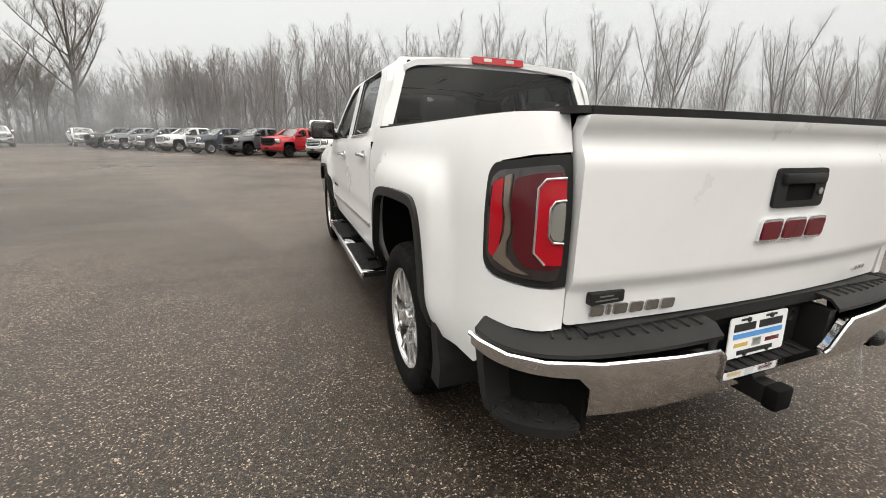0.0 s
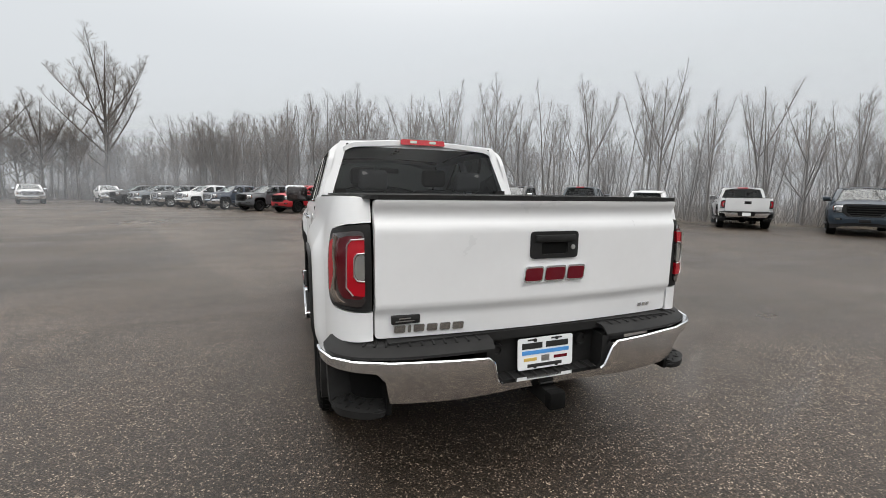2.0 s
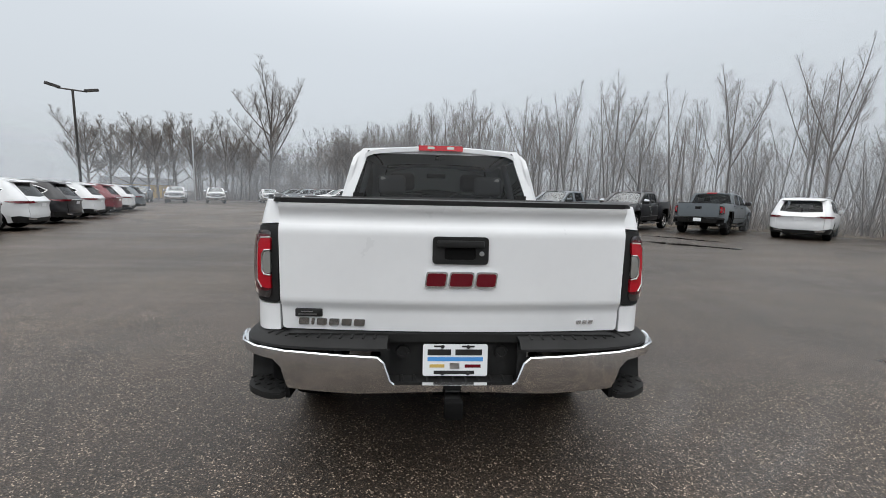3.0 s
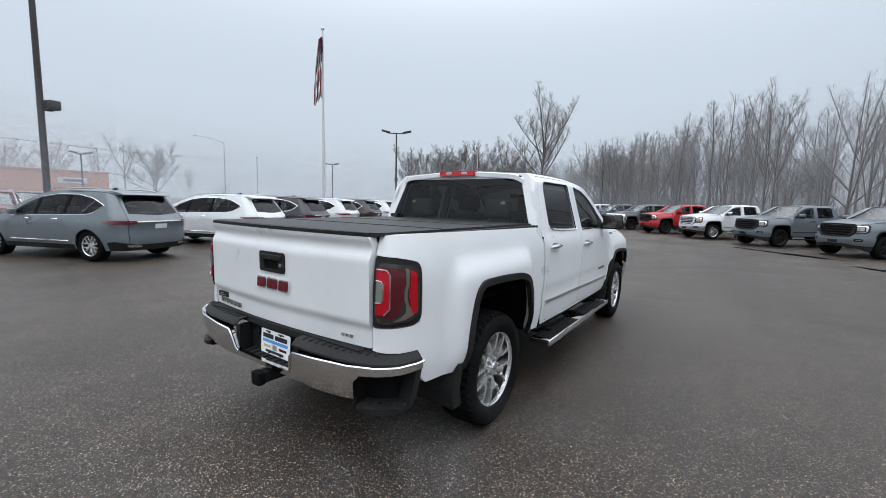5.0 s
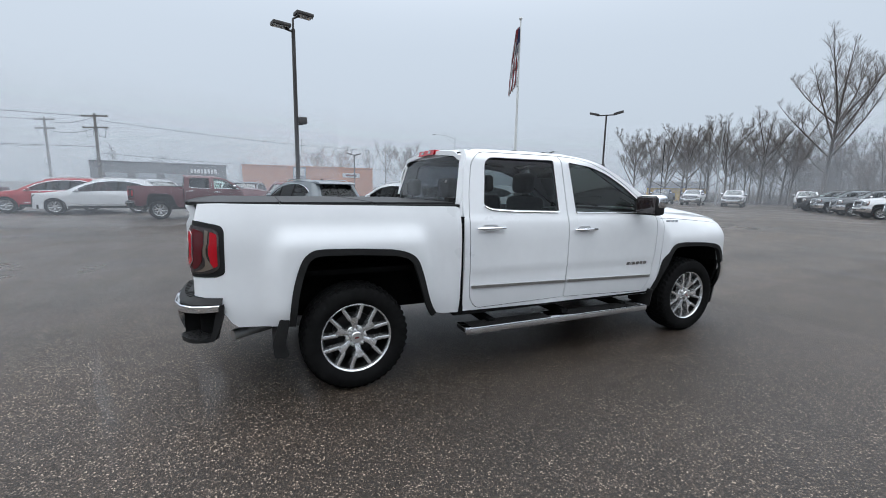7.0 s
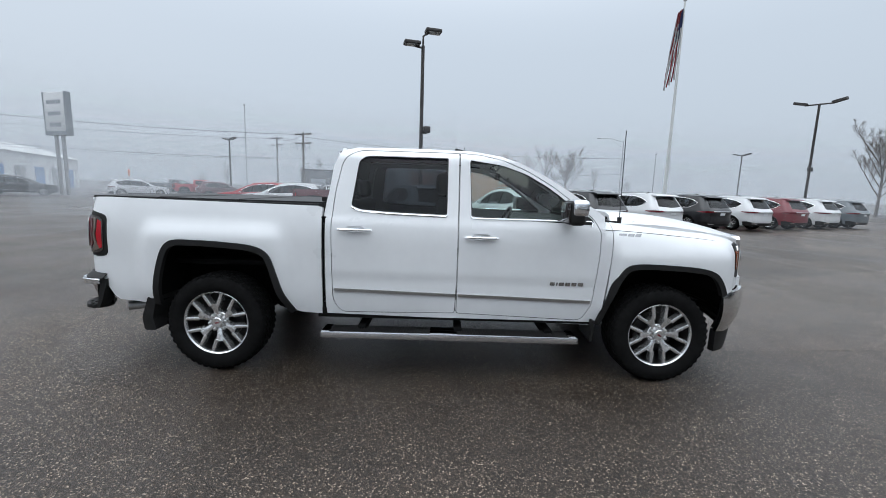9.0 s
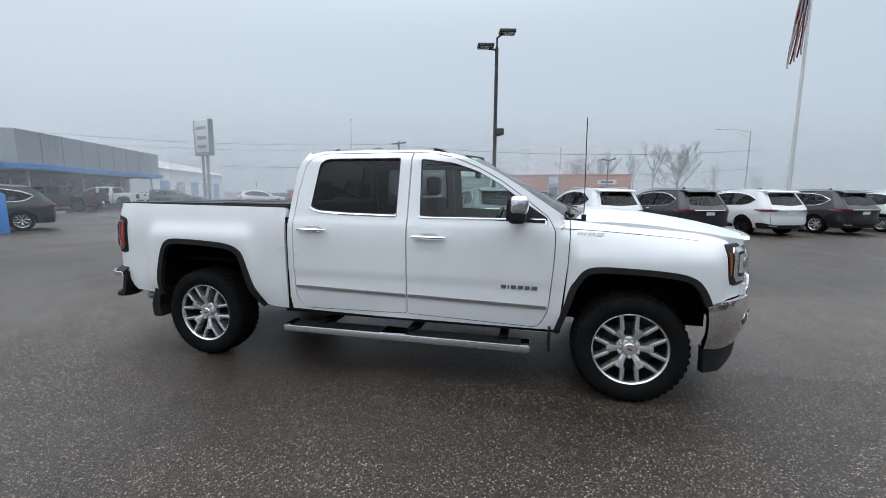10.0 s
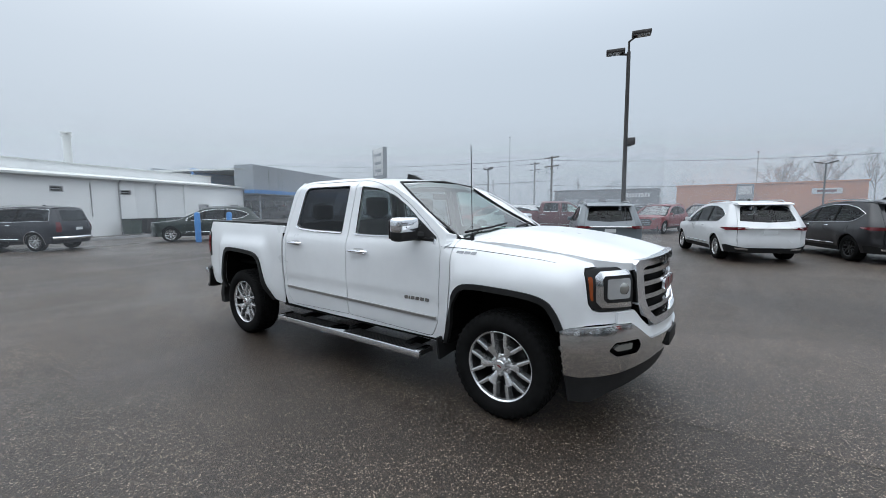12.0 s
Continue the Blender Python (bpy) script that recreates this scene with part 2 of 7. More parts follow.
def make_glass(name, tint, ior=1.5, rough=0.03):
    """A tinted pane: part clear view, part mirror."""
    m, n, l, b = mat_base(name, (0.02, 0.02, 0.02), rough)
    out = n["Material Output"]
    tr = n.new("ShaderNodeBsdfTransparent")
    tr.inputs[0].default_value = (*tint, 1)
    gl = n.new("ShaderNodeBsdfGlossy")
    gl.inputs["Roughness"].default_value = rough
    fr = n.new("ShaderNodeFresnel")
    fr.inputs[0].default_value = ior
    mx = n.new("ShaderNodeMixShader")
    l.new(fr.outputs[0], mx.inputs[0])
    l.new(tr.outputs[0], mx.inputs[1])
    l.new(gl.outputs[0], mx.inputs[2])
    l.new(mx.outputs[0], out.inputs[0])
    n.remove(b)
    return m


def make_haze(thin, thick, low, high):
    """One sheet standing in for fog haze: mostly clear, the rest sky-lit white."""
    m, n, l, b = mat_base("haze_sheet", (1, 1, 1), 1.0)
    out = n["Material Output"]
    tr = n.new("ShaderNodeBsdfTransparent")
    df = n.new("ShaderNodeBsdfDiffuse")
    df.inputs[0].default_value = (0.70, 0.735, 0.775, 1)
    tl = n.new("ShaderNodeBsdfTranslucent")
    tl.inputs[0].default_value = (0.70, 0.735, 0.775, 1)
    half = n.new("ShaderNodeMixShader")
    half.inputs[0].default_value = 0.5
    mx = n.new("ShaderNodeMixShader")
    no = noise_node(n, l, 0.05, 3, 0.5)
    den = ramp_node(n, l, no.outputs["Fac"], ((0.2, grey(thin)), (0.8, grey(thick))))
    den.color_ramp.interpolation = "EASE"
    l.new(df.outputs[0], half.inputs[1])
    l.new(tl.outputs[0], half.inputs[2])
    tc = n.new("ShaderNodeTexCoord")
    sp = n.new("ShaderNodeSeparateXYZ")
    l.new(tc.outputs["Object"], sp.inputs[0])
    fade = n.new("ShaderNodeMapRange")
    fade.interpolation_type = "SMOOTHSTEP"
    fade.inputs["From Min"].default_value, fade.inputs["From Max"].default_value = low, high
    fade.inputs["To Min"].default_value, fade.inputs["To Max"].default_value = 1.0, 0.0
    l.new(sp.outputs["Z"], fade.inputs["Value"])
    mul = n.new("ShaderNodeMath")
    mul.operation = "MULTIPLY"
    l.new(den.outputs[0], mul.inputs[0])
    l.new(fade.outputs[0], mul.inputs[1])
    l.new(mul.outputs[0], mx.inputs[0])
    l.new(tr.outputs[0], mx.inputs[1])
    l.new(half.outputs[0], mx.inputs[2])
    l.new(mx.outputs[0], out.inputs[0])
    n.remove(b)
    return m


PAINT = make_paint()
ASPHALT = make_asphalt()
GLASS_CLEAR = make_glass("clear_glass", (0.80, 0.88, 0.85))
GLASS_SCREEN = make_glass("windscreen_glass", (0.60, 0.76, 0.72), 2.2)
GLASS_DARK = make_glass("privacy_glass", (0.28, 0.30, 0.32), 1.36)
BLACK_PLASTIC = mottled("black_plastic", grey(0.010), grey(0.022), 6, 0.55, bump=0.25, fine=500, dist=0.001)
DARK_TRIM = mottled("dark_trim", grey(0.004), grey(0.009), 5, 0.75, bump=0.1, fine=200)
RUBBER = mottled("tyre_rubber", grey(0.005), grey(0.012), 9, 0.72, bump=0.2, fine=300, dist=0.002)
CHROME = mat_base("chrome", (0.82, 0.83, 0.85), 0.09, 1.0)[0]
SATIN = mottled("satin_chrome", grey(0.70), grey(0.80), 2.2, 0.10, 1.0, 0.02, 160)
BRUSHED = mottled("brushed_metal", grey(0.42), grey(0.62), 3, 0.3, 1.0, 0.05, 150)
ALLOY = mottled("alloy_wheel", grey(0.66), grey(0.82), 7, 0.26, 0.85, 0.05, 90)
BADGE_METAL = mottled("badge_chrome", grey(0.34), grey(0.52), 14, 0.16, 1.0, 0.02, 120)
# finish of the dark wheels, and the shade painted into silver wheel barrels
DARK_SHADED_ALLOY = mottled("dark_shaded_alloy", grey(0.02), grey(0.05), 7, 0.35, 0.6, 0.05, 90)
STEEL = mottled("galvanised_steel", grey(0.30), grey(0.46), 1.5, 0.45, 0.7, 0.1, 40)
BRONZE_POLE = mottled("bronze_painted_steel", (0.030, 0.026, 0.024), (0.05, 0.045, 0.042), 1.2, 0.5, 0.2, 0.05, 60)
RED_LENS = mat_base("red_lens", (0.36, 0.004, 0.012), 0.14, 0.0, 0.25, 0.25)[0]
DEEP_RED = mat_base("deep_red_lens", (0.075, 0.004, 0.008), 0.12, 0.0, 0.4, 0.3)[0]
# smoked tail lamp lens; also the dark reflection painted on the mirror glass
SMOKE_AND_REFLECTION = mat_base("smoke_and_reflection", (0.020, 0.014, 0.014), 0.10, 0.0, 1.0)[0]
TAN_LENS = mat_base("tan_lens", (0.16, 0.125, 0.10), 0.14, 0.3, 1.0)[0]
HEAD_LENS = mat_base("headlamp_lens", (0.58, 0.60, 0.61), 0.12, 0.6, 1.0)[0]
CLEAR_LENS = mat_base("clear_lens", (0.30, 0.30, 0.28), 0.12, 0.5, 1.0)[0]
AMBER = mat_base("amber_lens", (0.24, 0.055, 0.012), 0.15, 0.0, 1.0)[0]
BADGE_RED = mat_base("red_enamel", (0.11, 0.004, 0.010), 0.2, 0.0, 0.3, 0.3)[0]
WHITE_PLATE = mat_base("white_plate", (0.75, 0.77, 0.78), 0.35)[0]
BLUE_PLATE = mat_base("blue_band", (0.07, 0.27, 0.62), 0.4)[0]
WATER = mat_base("standing_water", (0.016, 0.0135, 0.011), 0.05, 0.0, 0.5)[0]
SUV_LENS = mat_base("wine_red_lens", (0.11, 0.005, 0.010), 0.12, 0.0, 0.8)[0]
INK = mat_base("black_ink", grey(0.012), 0.5)[0]
GOLD = mat_base("gold_ink", (0.55, 0.38, 0.10), 0.4)[0]
SEAT = mottled("grey_upholstery", grey(0.10), grey(0.16), 5, 0.8, bump=0.3, fine=220, dist=0.002)
DASH = mottled("dash_plastic", grey(0.05), grey(0.08), 5, 0.6, bump=0.3, fine=300, dist=0.001)
VINYL = mottled("black_vinyl", grey(0.010), grey(0.02), 4, 0.5, bump=0.3, fine=350, dist=0.001)
for m_, k in ((BLACK_PLASTIC, 0.2), (DARK_TRIM, 0.08), (RUBBER, 0.05), (VINYL, 0.3)):
    m_.node_tree.nodes["Principled BSDF"].inputs["Specular IOR Level"].default_value = k

# ---- the ground: one sheet of asphalt out to the horizon ----
bm = bmesh.new()
gv = [bm.verts.new((x, y, 0)) for x, y in ((-1500, -1500), (1500, -1500), (1500, 1500), (-1500, 1500))]
bm.faces.new(gv)
solid("ground", bm, ASPHALT, "wet worn asphalt car park with light stone chips", "ground", kind="structure")

# an older, paler stretch of paving beyond the truck's left side
bm = bmesh.new()
pv = [bm.verts.new((x, y, 0.002)) for x, y in ((-1.7, 3.1), (-2.3, 4.75), (-3.5, 8.1), (-4.8, 11.4), (-6.6, 16.3), (-7.5, 15.0), (-8.6, 13.6), (-16, 19), (-40, 36), (-30, 60), (-4, 56), (-1, 40), (-0.6, 24), (-0.4, 12), (0.3, 4.3))]
bm.faces.new(pv)
solid("paving_patch", bm, make_asphalt(1.34, "older_asphalt", 0.44), "paler older asphalt beyond a paving seam", "ground", kind="structure")

# shallow puddles in the worn places
prng = random.Random(31)
for x, y, a, b, turn in ((8.6, 10.2, 1.3, 0.30, -50), (6.2, 13.4, 1.1, 0.22, -50), (4.0, 17.5, 1.6, 0.28, -48), (9.8, 12.6, 1.2, 0.25, -50)):
    bm = bmesh.new()
    ph = [prng.uniform(0, 6.28) for _ in range(4)]
    ring = []
    for k in range(90):
        g = 2 * math.pi * k / 90
        q = 1 + 0.24 * math.sin(2 * g + ph[0]) + 0.20 * math.sin(3 * g + ph[1]) + 0.15 * math.sin(7 * g + ph[2]) + 0.12 * math.sin(13 * g + ph[3])
        ring.append(bm.verts.new((a * q * math.cos(g), b * q * math.sin(g), 0.006)))
    bm.faces.new(ring)
    ob = solid("puddle", bm, WATER, "shallow rain puddle lying on the asphalt", "puddle", group="puddles")
    ob.matrix_world = pose(x, y, 0, 0, 0, turn)

# worn white parking lines
LINE_PAINT = mottled("worn_line_paint", grey(0.05), grey(0.30), 7, 0.6, bump=0.2, fine=60)
for x, y, ln, turn in ((-6.2, -9.15, 6.4, 184), (-8.9, -9.05, 4.2, 196), (-14.6, -14.6, 5.0, 184), (-5.4, 14.2, 4.6, 205)):
    bm = bmesh.new()
    qv = [bm.verts.new((ln * k / 12, w + 0.008 * math.sin(3.7 * k + w * 90), 0.006)) for w in (-0.05, 0.05) for k in (range(13) if w < 0 else range(12, -1, -1))]
    bm.faces.new(qv)
    ob = solid("parking_line", bm, LINE_PAINT, "worn white parking line painted on asphalt", "parking line", group="parking lines")
    ob.matrix_world = pose(x, y, 0, 0, 0, turn)

# ---- the pickup: forward is +y, the rear axle is at y = 0 ----
WHITE = (0.75, 0.76, 0.77, 1)


class Line:
    """A plan line with its arc length and outward normals."""

    def __init__(self, pts, origin, start):
        p = np.array(pts, float)
        d = np.r_[0, np.cumsum(np.hypot(*np.diff(p, axis=0).T))]
        k = int(np.argmin(np.hypot(p[:, 0] - origin[0], p[:, 1] - origin[1])))
        self.s, self.p = d - d[k] + start, p
        t = np.gradient(p, axis=0)
        t /= np.linalg.norm(t, axis=1)[:, None] + 1e-9
        self.n = np.stack([t[:, 1], -t[:, 0]], 1)

    def at(self, s):
        s = min(max(s, self.s[0]), self.s[-1])
        x, y = np.interp(s, self.s, self.p[:, 0]), np.interp(s, self.s, self.p[:, 1])
        nx, ny = np.interp(s, self.s, self.n[:, 0]), np.interp(s, self.s, self.n[:, 1])
        k = math.hypot(nx, ny)
        return x, y, nx / k, ny / k

    def s_at_x(self, x):
        far = self.p[:, 1] > 3.5
        return float(self.s[far][int(np.argmin(abs(self.p[far, 0] - x)))])


def super_arc(cx, cy, a, b, n, start, end, count=160):
    """Points of a superellipse between two angles (degrees)."""
    out = []
    for k in range(count + 1):
        t = radians(start + (end - start) * k / count)
        c, s = math.cos(t), math.sin(t)
        out.append((cx + a * math.copysign(abs(c) ** (2 / n), c), cy + b * math.copysign(abs(s) ** (2 / n), s)))
    return out


SIDE = Line(super_arc(0.805, -0.60, 0.195, 0.475, 2.8, -90, 0) + [(1.0, -0.60 + 0.04 * k) for k in range(1, 115)] + super_arc(0, 4.0, 1.0, 0.6, 2.15, 0, 90), (1.0, 0.0), 0.0)
S_GATE, S_NOSE = float(SIDE.s[0]), float(SIDE.s[-1])
AFT = Line(super_arc(0, -0.77, 1.005, 0.420, 4.0, 0, -90)[::-1], (0, -1.195), 0.0)


def body_width(y, z):
    """Half the width of the body at a height."""
    w = 0.974 - 0.045 * max(0.0, (0.75 - z) / 0.3) ** 2 - 0.045 * max(0.0, (z - 1.08) / 0.3) ** 2
    for yc, top, amp in ((0.0, 1.27, 0.050), (3.645, 1.20, 0.046)):
        w += amp * (1 - (smooth(0.39, 0.45, yc - y) if yc > 1 and y < yc else smooth(0.50, 0.66, abs(y - yc) + 0.25 * max(0.0, z - 0.95)))) * (1 - smooth(top - 0.17, top + 0.005, z)) * smooth(0.42, 0.7, z)
    if 0.85 < y < 3.15:
        w -= 0.010 * smooth(0.86, 0.80, z)
        if z > 1.26:
            k = z - 1.26
            w = (0.974 - 0.045 * (0.18 / 0.3) ** 2) - (0.45 * k if k < 0.055 else 0.0248 + 0.275 * (k - 0.055))
            if z > 1.78:
                w -= 0.9 * (z - 1.78) ** 1.5 * 4
    if y >= 3.15:
        top = 1.325 - 0.085 * (y - 3.15)
        r = 0.16
        k = min(max((z - (top - r)) / r, 0.0), 1.0)
        w -= 0.15 * (1 - math.sqrt(max(0.0, 1 - k * k)))
    return w


def on_side(sg, off=0.0):
    def place(s, z, d):
        x, y, nx, ny = SIDE.at(s)
        k = off - d + body_width(y, z) - 1.0
        return (sg * (x + nx * k), y + ny * k, z)
    return place


H0, H1 = SIDE.s_at_x(0.93), SIDE.s_at_x(0.635)


def on_aft(off=0.0, lean=0.0):
    """The rear bumper's face; s runs from its middle, below zero on the left."""
    def place(s, z, d):
        x, y, nx, ny = AFT.at(abs(s))
        k = off - d + lean * (z - 0.6) - 1.1 * (z - 0.66) ** 2
        return (math.copysign(1, s) * (x + nx * k), y + ny * k, z)
    return place


def on_gate(off=0.0):
    table = ((0.78, -1.127), (0.90, -1.130), (0.912, -1.133), (0.942, -1.152), (1.265, -1.154), (1.285, -1.149), (1.312, -1.134), (1.335, -1.130), (1.352, -1.136), (1.368, -1.150), (1.40, -1.154))

    def place(x, z, d):
        return (x, lerp_table(table, z) + 0.040 - off + d + 0.045 * (abs(x) / 0.80) ** 2, z)
    return place


HOOD = np.polyfit((3.2, 3.4, 3.65, 3.95, 4.2, 4.4, 4.52), (1.372, 1.384, 1.380, 1.345, 1.300, 1.252, 1.212), 4)


def hood_z(x, y):
    z = float(np.polyval(HOOD, y))
    a = abs(x)
    z -= 0.022 * smooth(0.34, 0.60, a) + 0.055 * max(0.0, (a - 0.42) / 0.42) ** 2.2
    return z - 0.03 * smooth(4.15, 4.5, y) * smooth(0.45, 0.8, a)


def roof_z(x, y):
    z = lerp_table(((0.88, 1.868), (0.98, 1.892), (1.3, 1.905), (1.8, 1.902), (2.1, 1.885), (2.3, 1.858), (2.45, 1.825)), y)
    a = abs(x)
    return z - 0.035 * (a / 0.62) ** 2 - 0.05 * max(0.0, (a - 0.6) / 0.12) ** 2


ARCH_REAR = [(-0.474, 0.555), (-0.45, 0.761), (-0.416, 0.908), (-0.375, 1.016), (-0.325, 1.071), (-0.257, 1.092), (-0.105, 1.092), (0.044, 1.087), (0.193, 1.077), (0.29, 1.068), (0.387, 1.043), (0.448, 1.003), (0.484, 0.943), (0.522, 0.826), (0.564, 0.685), (0.608, 0.591), (0.65, 0.525)]
ARCH_FRONT = [(3.105, 0.475), (3.163, 0.654), (3.212, 0.832), (3.246, 0.899), (3.284, 0.956), (3.341, 0.993), (3.440, 1.005), (3.600, 1.003), (3.795, 0.994), (3.930, 0.979), (4.010, 0.953), (4.055, 0.913), (4.092, 0.852), (4.125, 0.775)]


def inset(line, d):
    """An open line moved to its right-hand side by d."""
    out = []
    for i in range(len(line)):
        a, b = Vector(line[max(i - 1, 0)]), Vector(line[min(i + 1, len(line) - 1)])
        t = (b - a).normalized()
        out.append((line[i][0] + t.y * d, line[i][1] - t.x * d))
    return out


def spline(pts, n=4):
    """A smooth line through open points."""
    p = [pts[0]] + list(pts) + [pts[-1]]
    out = []
    for i in range(1, len(p) - 2):
        for k in range(n):
            t = k / n
            out.append(tuple(0.5 * (2 * p[i][j] + (p[i + 1][j] - p[i - 1][j]) * t + (2 * p[i - 1][j] - 5 * p[i][j] + 4 * p[i + 1][j] - p[i + 2][j]) * t * t + (3 * p[i][j] - p[i - 1][j] - 3 * p[i + 1][j] + p[i + 2][j]) * t ** 3) for j in (0, 1)))
    return out + [tuple(pts[-1])]


ARCH_REAR, ARCH_FRONT = spline(ARCH_REAR), spline(ARCH_FRONT)
DOOR_REAR = rounded([(1.02, 0.522), (1.940, 0.538), (1.950, 0.80), (1.948, 1.842), (1.12, 1.842), (1.01, 1.765), (0.960, 1.50), (0.940, 1.25), (0.950, 0.62)], (0.05, 0.02, 0, 0.012, 0.06, 0.06, 0.05, 0.05, 0.06), 4)
DOOR_FRONT = rounded([(1.960, 0.538), (2.99, 0.505), (3.062, 0.64), (3.094, 1.05), (3.095, 1.24), (3.045, 1.335), (2.90, 1.452), (2.70, 1.598), (2.50, 1.712), (2.30, 1.792), (2.12, 1.832), (1.959, 1.842)], (0.02, 0.05, 0.06, 0.05, 0.03, 0.03, 0.03, 0.03, 0.03, 0.03, 0.03, 0.012), 3)
WIN_REAR = rounded([(1.088, 1.395), (1.16, 1.365), (1.40, 1.350), (1.86, 1.340), (1.86, 1.795), (1.20, 1.795), (1.135, 1.76)], (0.02, 0.03, 0.05, 0.02, 0.02, 0.05, 0.05), 4)
WIN_FRONT = rounded([(2.055, 1.335), (3.035, 1.295), (3.03, 1.33), (2.86, 1.452), (2.68, 1.583), (2.50, 1.685), (2.30, 1.752), (2.036, 1.785)], (0.015, 0.01, 0.01, 0.03, 0.03, 0.04, 0.04, 0.02), 3)
CAB_OUTER = [(0.890, 0.505), (3.10, 0.462), (3.15, 0.60), (3.19, 1.0), (3.20, 1.32), (3.06, 1.415), (2.86, 1.55), (2.66, 1.672), (2.46, 1.772), (2.28, 1.83), (2.05, 1.868), (1.6, 1.878), (1.10, 1.872), (0.985, 1.84), (0.930, 1.70), (0.900, 1.45), (0.890, 1.30)]


def wheel_tyre(bm, x, sg, r=0.405, w=0.275, near=False):
    h = w / 2
    prof = [(-h + 0.02, 0.262), (-h, 0.29), (-h - 0.004, 0.33), (-h + 0.006, 0.372), (-h + 0.03, 0.395), (-h * 0.6, r - 0.008), (0, r - 0.006), (h * 0.6, r - 0.008), (h - 0.03, 0.395), (h - 0.006, 0.372), (h + 0.004, 0.33), (h, 0.29), (h - 0.02, 0.262)]
    if not near:
        lathe(bm, prof, 28, "x", (x, 0, 0), closed=True)
        return
    segs = 132
    across = prof[:5] + [(-0.118, r - 0.010), (-0.080, r - 0.004), (-0.078, r - 0.016), (-0.070, r - 0.016), (-0.068, r), (-0.030, r), (-0.028, r - 0.014), (-0.020, r - 0.014), (-0.018, r), (0.018, r), (0.020, r - 0.014), (0.028, r - 0.014), (0.030, r), (0.068, r), (0.070, r - 0.016), (0.078, r - 0.016), (0.080, r - 0.004), (0.118, r - 0.010)] + prof[8:]
    rings = []
    for h_, q in across:
        ring = []
        row = int((h_ + 0.15) / 0.049)
        for k in range(segs):
            low = 0.013 if abs(h_) < 0.125 and (k + row * 2) % 3 == 0 and q > r - 0.012 else 0.0
            a_ = 2 * math.pi * (k + 0.25 * math.sin(h_ * 60)) / segs
            ring.append(bm.verts.new((x + h_, (q - low) * math.cos(a_), (q - low) * math.sin(a_))))
        rings.append(ring)
    for g0, g1 in zip(rings, rings[1:] + rings[:1]):
        for k in range(segs):
            bm.faces.new((g0[k], g0[(k + 1) % segs], g1[(k + 1) % segs], g1[k]))


def wheel_rim(bm, x, sg):
    """Barrel and lip."""
    f = x + sg * 0.115
    lathe(bm, [(f - x, 0.268), (f - x + sg * 0.004, 0.262), (f - x - sg * 0.004, 0.252), (f - x - sg * 0.022, 0.248), (f - x - sg * 0.022, 0.262)], 48, "x", (x, 0, 0), closed=True)


def spoke_y(bm, x, sg, a, hub=0.055, rim=0.252):
    """One forked spoke: a stem that splits into two arms, with a raised middle ridge."""
    f = x + sg * 0.105

    def quad(p, q, wp, wq, hp, hq, back=0.035):
        p, q = Vector(p), Vector(q)
        d = (q - p).normalized()
        nrm = Vector((-d.y, d.x))
        rows = []
        for c, wd, hh in ((p, wp, hp), (q, wq, hq)):
            pts = []
            for k, dep in ((-1, back), (-0.8, 0.004), (-0.25, 0.0), (0.25, 0.0), (0.8, 0.004), (1, back)):
                e = c + nrm * wd * k
                pts.append(bm.verts.new((f + sg * (hh - dep), e.x, e.y)))
            rows.append(pts)
        for i in range(5):
            bm.faces.new((rows[0][i], rows[0][i + 1], rows[1][i + 1], rows[1][i]))
        bm.faces.new(rows[0])
        bm.faces.new(rows[1])
    def polar(r, ang):
        return (r * math.cos(ang), r * math.sin(ang))
    quad(polar(hub, a), polar(0.105, a), 0.022, 0.027, -0.020, -0.006, 0.06)
    quad(polar(0.105, a), polar(0.158, a), 0.027, 0.046, -0.006, 0.003, 0.06)
    for k in (-1, 1):
        quad(polar(0.146, a + k * 0.20), polar(rim, a + k * 0.305), 0.0175, 0.0155, 0.003, 0.004, 0.06)


